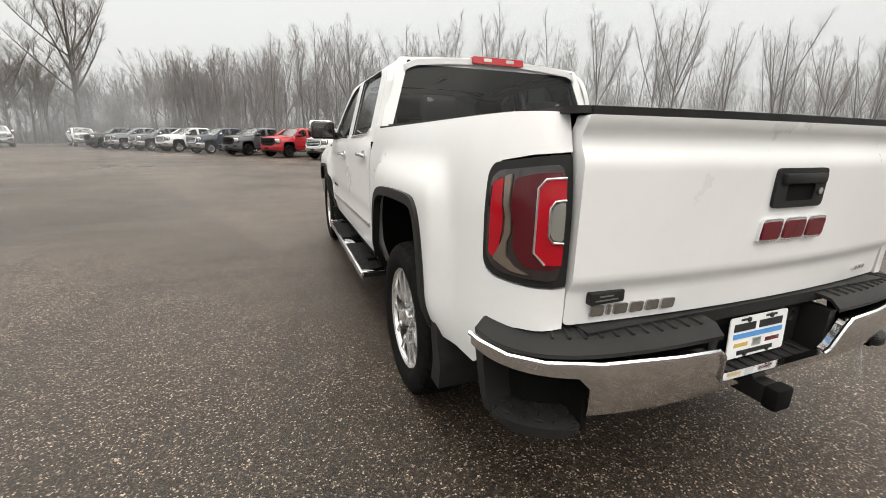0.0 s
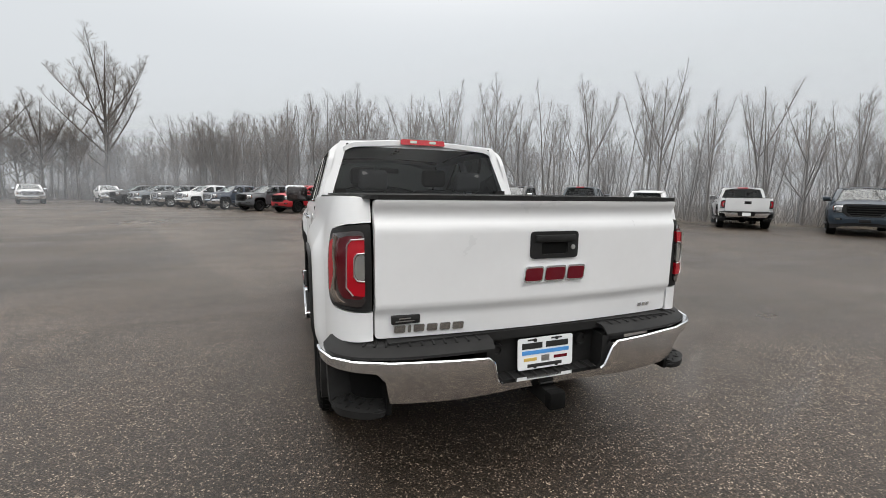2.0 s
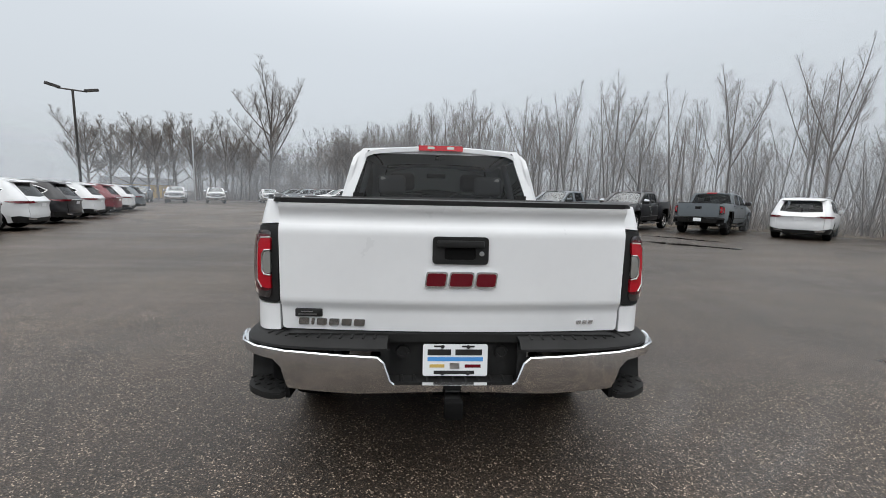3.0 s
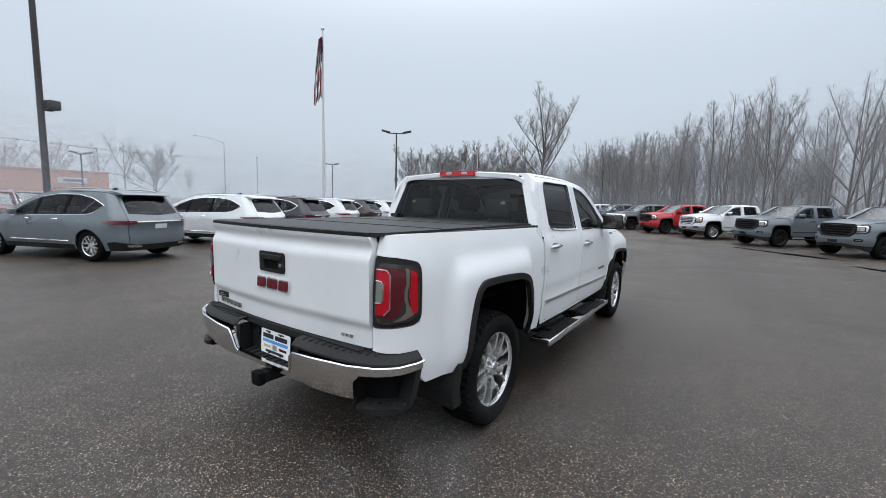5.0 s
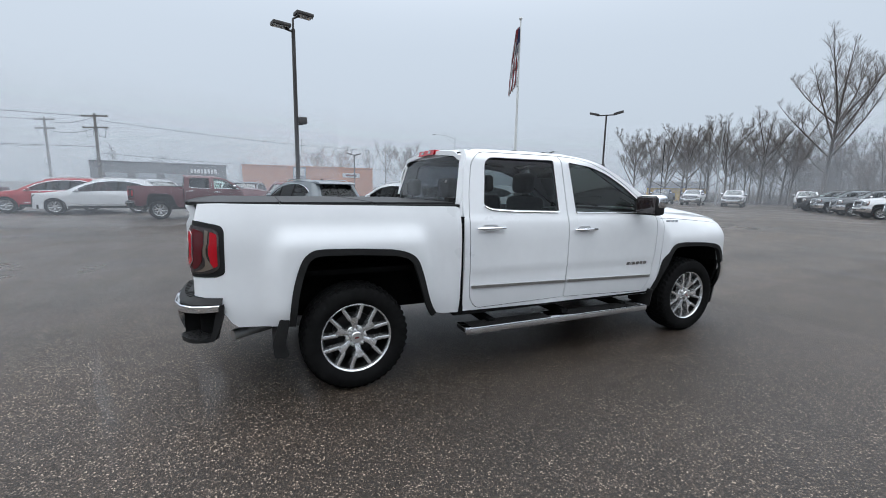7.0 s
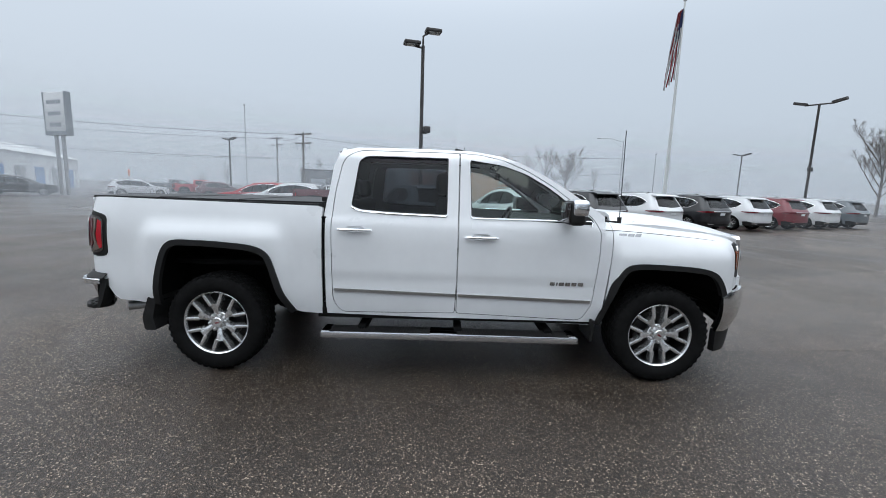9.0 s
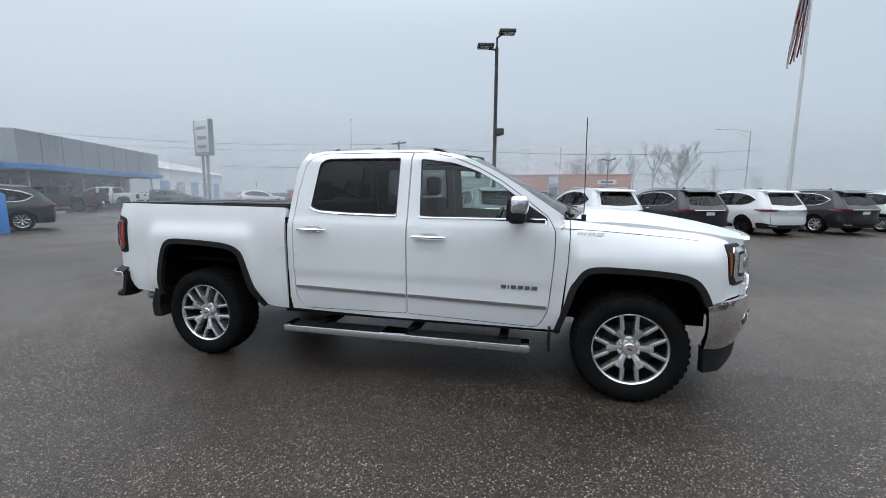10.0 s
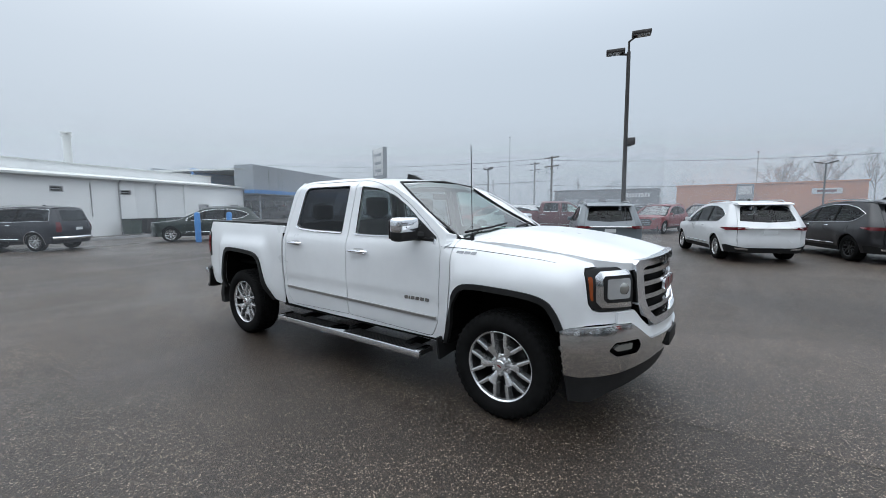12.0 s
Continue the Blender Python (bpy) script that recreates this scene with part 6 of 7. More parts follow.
build_suv("old boxy black station wagon with chrome bumper by the workshop", (0.012, 0.014, 0.022, 1), facing(-0.25, -17.35, 0.62, -0.78), "parked crossovers", boxy=True).scale = (0.92, 0.95, 1.02)

# ---- the showroom, its workshop and the sign ----
COARSE[0] = 1.0
WHITE_WALL = mottled("painted_block_wall", (0.70, 0.71, 0.71), (0.84, 0.85, 0.85), 0.35, 0.75, bump=0.15, fine=9, dist=0.01)
ROOF_METAL = mottled("pale_metal_roof", (0.52, 0.53, 0.52), (0.64, 0.65, 0.63), 0.4, 0.55, 0.2, 0.1, 12)
FASCIA = mottled("grey_fascia_panel", (0.23, 0.25, 0.27), (0.30, 0.32, 0.34), 0.3, 0.5, 0.2, 0.05, 14)
BLUE_PAINT = mottled("blue_paint", (0.04, 0.16, 0.42), (0.06, 0.22, 0.52), 0.8, 0.5, bump=0.05, fine=20)
ORANGE_WALL = mottled("orange_wall", (0.42, 0.15, 0.06), (0.54, 0.21, 0.09), 0.25, 0.8, bump=0.1, fine=8)
DARK_WALL = mottled("dark_wall", (0.035, 0.036, 0.04), (0.06, 0.062, 0.066), 0.3, 0.7, bump=0.1, fine=8)
GREEN_BIN = mottled("dark_green_paint", (0.015, 0.032, 0.022), (0.03, 0.05, 0.036), 1.5, 0.5, bump=0.05, fine=30)
CONE_ORANGE = mottled("orange_plastic", (0.55, 0.10, 0.02), (0.70, 0.15, 0.035), 4, 0.5, bump=0.05, fine=60)
YELLOW_WALL = mottled("yellow_paint", (0.50, 0.30, 0.03), (0.62, 0.40, 0.05), 0.4, 0.6, bump=0.05, fine=12)
WOOD_POLE = mottled("weathered_pole", (0.06, 0.05, 0.042), (0.11, 0.095, 0.08), 1.0, 0.85, bump=0.3, fine=30, stretch=(6, 6, 0.5))
CONCRETE = mottled("concrete", grey(0.24), grey(0.36), 0.8, 0.8, bump=0.2, fine=25)
SIGN_FACE = mottled("white_sign_face", grey(0.55), grey(0.62), 0.6, 0.4, bump=0.02, fine=20)
SITE = pose(0, 0, 0, 0, 0, math.degrees(math.atan2(-0.432, -0.902)))


def site_thing(name, label, category, kind=""):
    return thing(name, label, category, SITE, kind=kind)


ws = site_thing("workshop_building", "long white workshop with a low metal roof", "building")
wall_y = 22.3
# front wall with holes for windows and vents, built in bays
bm = bmesh.new()
openings = [(12.45, 13.14, 2.61, 2.95), (16.45, 17.19, 2.54, 2.87), (22.85, 23.9, 1.05, 1.98), (26.4, 27.4, 1.05, 1.98)]
edges_x = sorted({-14.0, 28.2} | {e for o in openings for e in o[:2]})
for x0, x1 in zip(edges_x, edges_x[1:]):
    hole = next((o for o in openings if abs(o[0] - x0) < 1e-6 and abs(o[1] - x1) < 1e-6), None)
    if hole:
        box(bm, (x0, wall_y, 0), (x1, wall_y + 0.25, hole[2]))
        box(bm, (x0, wall_y, hole[3]), (x1, wall_y + 0.25, 3.42))
    else:
        box(bm, (x0, wall_y, 0), (x1, wall_y + 0.25, 3.42))
box(bm, (-14.0, wall_y + 0.25, 0), (-13.75, 45, 3.42))
box(bm, (27.95, wall_y + 0.25, 0), (28.2, 45, 3.42))
part("wall", bm, WHITE_WALL, ws, "white painted block wall")
for o in openings:
    wn_ = new("window")
    wn_.parent = ws
    part("pane", boxes(((o[0] + 0.04, wall_y + 0.12, o[2] + 0.04), (o[1] - 0.04, wall_y + 0.14, o[3] - 0.04))), DARK_TRIM if o[2] > 2 else BRUSHED, wn_)
    fr = bmesh.new()
    for lo, hi in (((o[0], wall_y - 0.02, o[2]), (o[0] + 0.05, wall_y + 0.16, o[3])), ((o[1] - 0.05, wall_y - 0.02, o[2]), (o[1], wall_y + 0.16, o[3])), ((o[0] + 0.05, wall_y - 0.02, o[2]), (o[1] - 0.05, wall_y + 0.16, o[2] + 0.05)), ((o[0] + 0.05, wall_y - 0.02, o[3] - 0.05), (o[1] - 0.05, wall_y + 0.16, o[3]))):
        box(fr, lo, hi)
    part("frame", fr, STEEL, wn_)
    part("sash_bar", boxes(((o[0] + 0.05, wall_y + 0.08, (o[2] + o[3]) / 2 - 0.02), (o[1] - 0.05, wall_y + 0.118, (o[2] + o[3]) / 2 + 0.02))), STEEL, wn_)
bm = bmesh.new()
prism(bm, [(wall_y - 0.22, 3.42), (wall_y - 0.22, 3.58), (25.6, 4.02), (25.6, 3.86)], "x", -14.5, 28.2)
part("eave_roof", bm, ROOF_METAL, ws, "pale metal eave roof")
bm = boxes(((-14.3, 25.6, 3.4), (28.2, 25.8, 4.55)), ((-14.3, 25.8, 4.40), (28.2, 45.2, 4.5)))
part("upper_wall", bm, WHITE_WALL, ws)
part("coping", boxes(((-14.4, 25.5, 4.55), (28.2, 25.95, 4.64))), ROOF_METAL, ws)
part("gutter", boxes(((-14.5, wall_y - 0.34, 3.46), (28.0, wall_y - 0.222, 3.58))), ROOF_METAL, ws)
part("back_wall", boxes(((-14.0, 45.0, 0), (28.2, 45.25, 4.4))), WHITE_WALL, ws)
for x in (16.3, 18.95):
    bm = bmesh.new()
    tube(bm, [(x, wall_y - 0.28, 3.46), (x, wall_y - 0.10, 3.25), (x, wall_y - 0.08, 0.25), (x, wall_y - 0.25, 0.10)], 0.045, 8)
    part("downpipe", bm, STEEL, ws)
bm = bmesh.new()
tube(bm, [(14.6, wall_y - 0.03, 3.2), (14.6, wall_y - 0.03, 1.2)], 0.035, 6)
part("conduit", bm, STEEL, ws)
for x in (21.4,):
    part("pilaster", boxes(((x, wall_y - 0.12, 0), (x + 0.5, wall_y - 0.002, 3.42))), WHITE_WALL, ws)
bm = bmesh.new()
lathe(bm, [(0.0, 0.22), (2.0, 0.22), (2.0, 0.30), (2.08, 0.30), (2.08, 0.22), (2.22, 0.22), (2.22, 0.32), (2.32, 0.30), (2.36, 0.0)], 18, "z", (16.8, 26.6, 4.4))
part("flue", bm, ROOF_METAL, ws, "round metal roof flue")
part("blue_parapet", boxes(((28.8, 28.0, 4.2), (34.6, 28.3, 5.5))), BLUE_PAINT, ws, "blue roof parapet")
bm = bmesh.new()
tube(bm, [(33.6, 29.5, 4.5), (33.6, 29.5, 6.3)], 0.03, 6)
for z, w in ((5.9, 0.5), (6.05, 0.35)):
    tube(bm, [(33.6 - w, 29.5, z + 0.2), (33.6 + w, 29.5, z + 0.2)], 0.015, 5)
part("roof_aerial", bm, STEEL, ws)
sh = site_thing("showroom_building", "grey showroom with a blue band under its fascia", "building")
bm = boxes(((28.3, 21.2, 3.36), (48.6, 22.0, 5.66)), ((28.3, 22.0, 3.36), (29.0, 23.2, 5.66)), ((48.0, 22.0, 3.36), (48.6, 32, 5.66)))
part("fascia", bm, FASCIA, sh, "grey metal fascia")
for k in range(1, 9):
    x = 28.3 + 20.3 * k / 9
    part("fascia_joint", boxes(((x, 21.19, 3.4), (x + 0.02, 21.2, 5.6))), DARK_TRIM, sh)
part("blue_band", boxes(((28.0, 20.9, 3.02), (48.8, 22.0, 3.355))), BLUE_PAINT, sh, "blue canopy band")
part("canopy_soffit", boxes(((28.2, 21.0, 2.94), (48.6, 24.3, 3.018))), FASCIA, sh)
part("wall", boxes(((28.25, 24.3, 0), (30.0, 24.55, 3.0)), ((46.5, 24.3, 0), (48.6, 24.55, 3.0)), ((30.0, 24.3, 0), (46.5, 24.5, 0.35)), ((30.0, 24.3, 2.5), (46.5, 24.5, 3.0)), ((28.25, 24.55, 0), (28.5, 32, 3.3)), ((48.35, 24.55, 0), (48.6, 32, 3.3)), ((28.25, 32.0, 0), (48.6, 32.2, 5.6))), FASCIA, sh)
part("roof", boxes(((28.3, 22.0, 5.2), (48.6, 32.0, 5.35))), ROOF_METAL, sh)
for k in range(8):
    x = 30.0 + 16.5 * k / 8
    w_ = new("shop_window")
    w_.parent = sh
    pn = part("pane", boxes(((x + 0.06, 24.40, 0.36), (x + 2.0, 24.42, 2.5))), GLASS_DARK, w_)
    part("mullion", boxes(((x - 0.05, 24.32, 0.35), (x + 0.05, 24.46, 2.5))), STEEL, w_)
part("inner_wall", boxes(((29, 27.5, 0), (48, 27.7, 3.2))), WHITE_WALL, sh)
for x in (29.6, 35.5, 41.5, 47.5):
    bm = bmesh.new()
    tube(bm, [(x, 21.6, 0), (x, 21.6, 2.95)], 0.09, 8)
    part("canopy_post", bm, FASCIA, sh)
fb_ = site_thing("far_building", "long white building in the fog", "building")
part("wall", boxes(((62, 28, 0), (95, 40, 5.0))), WHITE_WALL, fb_)
bm = bmesh.new()
prism(bm, [(27.5, 5.0), (40.5, 5.0), (34, 7.0)], "x", 61.5, 95.5)
part("roof", bm, ROOF_METAL, fb_)
for k in range(5):
    part("door", boxes(((65 + 6 * k, 27.9, 0), (68 + 6 * k, 27.99, 3.2))), STEEL if k % 2 else BLUE_PAINT, fb_)

# the tall sign with plain bars for its makers' names
sg_ = thing("pylon_sign", "tall white dealer sign on two steel posts", "sign", pose(-35.3, -34.2, 0, 0, 0, 74))
for x in (-0.45, 0.45):
    bm = bmesh.new()
    tube(bm, [(x, 0, 0), (x, 0, 9.0)], 0.16, 10)
    part("post", bm, STEEL, sg_)
bm = bmesh.new()
box(bm, (-1.35, -0.25, 5.9), (1.35, 0.25, 9.4), 0.05)
part("sign_box", bm, SIGN_FACE, sg_)
part("sign_frame", boxes(((-1.42, -0.28, 5.8), (-1.352, 0.28, 9.47)), ((1.352, -0.28, 5.8), (1.42, 0.28, 9.47)), ((-1.42, -0.28, 5.55), (1.42, 0.28, 5.898))), FASCIA, sg_)
for z, w in ((8.55, 1.9), (7.5, 1.7), (6.5, 1.5)):
    for k in range(6):
        x = -w / 2 + w * k / 6
        part("sign_bar", boxes(((x, -0.262, z - 0.18), (x + w / 8, -0.25, z + 0.18))), FASCIA, sg_)

# orange and dark shops across the street
osh = thing("orange_shop", "long orange shop with a white sign in fog", "building", pose(-66, 6, 0, 0, 0, -3))
part("wall", boxes(((-12, -9.5, 0), (0, 10.5, 4.4))), ORANGE_WALL, osh)
part("parapet", boxes(((-12.1, -9.6, 4.4), (0.1, 10.6, 4.62))), ORANGE_WALL, osh)
part("sign_panel", boxes(((0.0, 5.5, 3.0), (0.12, 8.3, 3.7))), SIGN_FACE, osh)
part("sign_bar", boxes(((0.12, 6.0, 3.2), (0.14, 7.8, 3.5))), BADGE_RED, osh)
en = new("entrance")
en.parent = osh
part("gable", boxes(((0.0, -2.2, 0), (0.6, -0.3, 4.5))), FASCIA, en)
part("glass_door", boxes(((0.6, -1.9, 0.05), (0.63, -0.6, 2.5))), GLASS_DARK, en)
part("white_panel", boxes(((0.6, -2.0, 3.1), (0.65, -0.5, 4.2))), SIGN_FACE, en)
dsh = thing("dark_shop", "dark grey shop with pale sign blocks in fog", "building", pose(-64, -12, 0, 0, 0, 8))
part("wall", boxes(((-12, -9, 0), (0, 6.5, 4.1))), DARK_WALL, dsh)
part("roof_edge", boxes(((-12.1, -9.1, 4.1), (0.1, 6.6, 4.3))), DARK_TRIM, dsh)
for k in range(8):
    part("sign_block", boxes(((0.0, 2.0 + 0.42 * k, 3.0), (0.08, 2.3 + 0.42 * k, 3.6))), SIGN_FACE, dsh)
for k in range(3):
    part("garage_door", boxes(((0.0, -7.5 + 3.2 * k, 0), (0.06, -5.2 + 3.2 * k, 2.8))), FASCIA, dsh)
yb = thing("yellow_shed", "yellow shed with a dark roof far off", "building", pose(-52, 74, 0, 0, 0, 35))
part("wall", boxes(((-5, -3, 0), (5, 3, 2.3))), YELLOW_WALL, yb)
bm = bmesh.new()
prism(bm, [(-3.4, 2.3), (3.4, 2.3), (0, 3.6)], "x", -5.3, 5.3)
part("roof", bm, DARK_WALL, yb)


# ---- poles ----
def area_lamp_head(parent, x, y, z, turn, tilt):
    """A flat floodlight with louvres."""
    h = new("lamp_head")
    h.parent = parent
    h.matrix_local = pose(x, y, z, tilt, 0, turn)
    bm = bmesh.new()
    box(bm, (-0.36, -0.24, -0.06), (0.36, 0.24, 0.08), 0.03)
    part("housing", bm, BRONZE_POLE, h)
    part("lens", boxes(((-0.30, -0.19, -0.075), (0.30, 0.19, -0.061))), CLEAR_LENS, h)
    for k in range(7):
        part("louvre", boxes(((-0.34 + 0.105 * k, -0.235, -0.15), (-0.325 + 0.105 * k, -0.215, -0.06))), BRONZE_POLE, h)


fl = thing("floodlight_pole", "tall bronze floodlight pole with two lamp heads", "light pole", pose(-15.05, 0.80, 0, 0, 0, 15))
bm = bmesh.new()
tube(bm, [(0, 0, 0.6), (0, 0, 7.9)], (0.095, 0.075), 12)
part("pole", bm, BRONZE_POLE, fl)
bm = bmesh.new()
lathe(bm, [(0, 0.0), (0, 0.32), (0.6, 0.30), (0.62, 0.0)], 20, "z")
part("footing", bm, CONCRETE, fl)
bm = bmesh.new()
tube(bm, [(0, 0, 7.85), (0, 0.0, 8.3), (0, 0.28, 8.5)], 0.045, 8)
tube(bm, [(0, 0, 7.8), (0, -0.35, 7.85)], 0.045, 8)
part("bracket", bm, BRONZE_POLE, fl)
area_lamp_head(fl, 0.0, 0.45, 8.55, 90, 0)
area_lamp_head(fl, 0.0, -0.50, 7.95, 90, 0)
bm = bmesh.new()
box(bm, (0.06, 0.05, 4.12), (0.34, 0.36, 4.40), 0.03)
tube(bm, [(0.0, 0.0, 4.1), (0.16, 0.22, 4.1), (0.18, 0.22, 4.16)], 0.03, 6)
bx = part("side_flood", bm, BRONZE_POLE, fl, "small square floodlight")

fp = thing("flagpole", "tall white metal flagpole with a hanging striped flag", "flagpole", pose(-19.0, 14.45, 0))
bm = bmesh.new()
tube(bm, [(0, 0, 0), (0, 0, 11.9)], (0.11, 0.045), 12)
part("pole", bm, ROOF_METAL, fp)
bm = bmesh.new()
lathe(bm, [(-0.11, 0.0), (-0.08, 0.08), (0, 0.11), (0.08, 0.08), (0.11, 0.0)], 12, "z", (0, 0, 12.0))
part("ball", bm, ROOF_METAL, fp)
FLAG_RED = mottled("flag_red", (0.22, 0.03, 0.035), (0.32, 0.05, 0.055), 3, 0.9, bump=0.1, fine=80)
FLAG_WHITE = mottled("flag_white", grey(0.42), grey(0.55), 3, 0.9, bump=0.1, fine=80)
FLAG_BLUE = mottled("flag_blue", (0.02, 0.03, 0.09), (0.035, 0.045, 0.13), 3, 0.9, bump=0.1, fine=80)
flag = new("flag")
flag.parent = fp
for k in range(11):
    bm = bmesh.new()
    rows = []
    for i in range(19):
        v = i / 18
        z = 11.5 - 3.5 * v - 0.12 * k * (0.3 + v * 0.7) * 0.6
        base = 0.06 + 0.055 * k * (0.35 + 0.75 * v)
        rows.append([bm.verts.new((0.10 * math.sin(3.1 * k * 0.5 + 5 * v) * (0.3 + v), -(base + d), z)) for d in (0, 0.075)])
    for a, b in zip(rows, rows[1:]):
        bm.faces.new((a[0], a[1], b[1], b[0]))
    bmesh.ops.solidify(bm, geom=bm.faces[:], thickness=0.006)
    part("stripe", bm, FLAG_RED if k % 2 else FLAG_WHITE, flag)
bm = bmesh.new()
rows = [[bm.verts.new((0.03 + 0.05 * math.sin(4 * v), -(0.05 + 0.28 * u * (0.4 + 0.6 * v)), 11.55 - 1.5 * v - 0.25 * u)) for u in (0, 0.5, 1)] for v in (0, 0.25, 0.5, 0.75, 1)]
for a, b in zip(rows, rows[1:]):
    for i in range(2):
        bm.faces.new((a[i], a[i + 1], b[i + 1], b[i]))
bmesh.ops.solidify(bm, geom=bm.faces[:], thickness=0.012)
part("canton", bm, FLAG_BLUE, flag, "dark blue corner of the flag")


def twin_lamp(x, y, h, turn, label, gap=1.0, single=False, spot=True):
    t = thing("lamp_post", label, "light pole", pose(x, y, 0, 0, 0, turn), "lamp posts")
    bm = bmesh.new()
    tube(bm, [(0, 0, 0), (0, 0, h)], (0.09, 0.07), 8)
    part("pole", bm, BRONZE_POLE, t)
    bm = bmesh.new()
    tube(bm, [(-gap * (0 if single else 1), 0, h), (gap, 0, h)], 0.05, 6)
    part("arm", bm, BRONZE_POLE, t)
    for s_ in ((1,) if single else (1, -1)):
        bm = bmesh.new()
        prism(bm, rounded([(-0.4, -0.22), (0.4, -0.22), (0.4, 0.22), (-0.4, 0.22)], 0.08, 2), "z", -0.05, 0.09)
        ob = part("head", bm, BRONZE_POLE, t)
        ob.matrix_local = pose(s_ * (gap + 0.25), 0, h + 0.12, 0, -14 * s_, 0)
    if spot:
        bm = bmesh.new()
        box(bm, (-0.15, 0.05, h * 0.45), (0.15, 0.35, h * 0.45 + 0.28), 0.03)
        part("side_flood", bm, BRONZE_POLE, t)
    return t


twin_lamp(-24.3, 27.2, 8.1, 40, "bronze twin-headed lamp post with a side floodlight", 0.75)
twin_lamp(-56.3, 11.6, 6.0, 80, "far twin-headed lamp post in the fog", 0.35, spot=False)
twin_lamp(-43.5, -22.5, 6.5, 60, "far twin-headed lamp post by the street", 0.4, spot=False)
twin_lamp(-51.2, 41.85, 7.4, 30, "twin-headed lamp post in the fog", 0.45, spot=False)


def mast(x, y, h, label, arm=0.0, turn=0.0):
    t = thing("street_lamp", label, "street lamp", pose(x, y, 0, 0, 0, turn), "street lamps")
    bm = bmesh.new()
    tube(bm, [(0, 0, 0), (0, 0, h * 0.9), (0, 0, h)], (0.10, 0.07, 0.05), 8)
    part("pole", bm, STEEL, t)
    if arm:
        bm = bmesh.new()
        tube(bm, [(0, 0, h * 0.97), (arm * 0.5, 0, h + 0.35), (arm, 0, h + 0.5)], (0.05, 0.04, 0.03), 6)
        tube(bm, [(0, 0, h * 0.88), (arm * 0.6, 0, h + 0.38)], 0.025, 5)
        part("arm", bm, STEEL, t)
        bm = bmesh.new()
        box(bm, (arm - 0.1, -0.15, h + 0.42), (arm + 0.6, 0.15, h + 0.56), 0.04)
        part("head", bm, STEEL, t)
    else:
        bm = bmesh.new()
        lathe(bm, [(0, 0.06), (0.1, 0.16), (0.25, 0.16), (0.3, 0.0)], 10, "z", (0, 0, h))
        part("cap", bm, STEEL, t)
    return t


mast(-71.0, -33.6, 15.3, "very tall thin steel mast in the fog")
mast(-68.9, 33.5, 11.2, "long-armed street lamp in the fog", 3.8, -116)
mast(-75.0, 6.0, 9.5, "plain thin pole far off in fog")
mast(-70.0, 40.0, 9.0, "plain thin pole deep in fog")
mast(-30.0, 52.0, 10.0, "thin dark pole before the far trees")
mast(-58.0, -30.0, 6.0, "short thin pole by the street")


def utility_pole(x, y, h, turn, label):
    t = thing("utility_pole", label, "utility pole", pose(x, y, 0, 0, 0, turn), "utility poles")
    bm = bmesh.new()
    tube(bm, [(0, 0, 0), (0, 0, h)], (0.16, 0.11), 8)
    part("post", bm, WOOD_POLE, t)
    for z in (h - 0.25, h - 1.35):
        bm = boxes(((-1.3, -0.08, z - 0.07), (1.3, 0.06, z + 0.07)))
        part("cross_arm", bm, WOOD_POLE, t)
        for x_ in (-1.2, -0.7, 0.7, 1.2):
            bm = bmesh.new()
            lathe(bm, [(0, 0.03), (0.06, 0.06), (0.12, 0.04), (0.16, 0.0)], 6, "z", (x_, 0, z + 0.07))
            part("insulator", bm, STEEL, t)
    for s_ in (-1, 1):
        bm = bmesh.new()
        tube(bm, [(s_ * 1.1, 0, h - 1.4), (s_ * 0.9, 0, h - 2.3), (s_ * 0.35, 0, h - 2.2), (s_ * 0.1, 0, h - 1.2)], 0.02, 5)
        part("jumper_cable", bm, DARK_TRIM, t)
    bm = bmesh.new()
    tube(bm, [(0.42 * math.cos(a), -0.2, h * 0.42 + 0.42 * math.sin(a)) for a in (2 * math.pi * k / 14 for k in range(15))], 0.03, 5, False)
    part("cable_coil", bm, DARK_TRIM, t)
    return t


utility_pole(-48.0, -15.6, 8.2, 65, "weathered wooden utility pole with two cross arms")
utility_pole(-66.0, -26.0, 9.6, 65, "farther wooden utility pole in fog")
for (a, b, sag) in (((-48, -15.6, 7.9), (-66, -26, 9.3), 0.5), ((-48, -15.6, 6.8), (-66, -26, 8.2), 0.5), ((-48, -15.6, 7.6), (-66, 34, 8.0), 0.9), ((-48, -15.6, 4.4), (-66, 34, 5.4), 0.9), ((-48, -15.6, 7.9), (-30, -62, 9.0), 0.9), ((-48, -15.6, 5.0), (-28, -62, 6.2), 0.9), ((-66, -26, 9.3), (-46, -80, 10), 0.9), ((-66, -26, 6), (-46, -80, 7), 0.9)):
    bm = bmesh.new()
    A_, B_ = Vector(a), Vector(b)
    tube(bm, [A_.lerp(B_, k / 16) - Vector((0, 0, sag * 4 * (k / 16) * (1 - k / 16))) for k in range(17)], 0.022, 4)
    solid("overhead_cable", bm, DARK_TRIM, "thin dark overhead cable between poles", "cable", group="overhead cables")

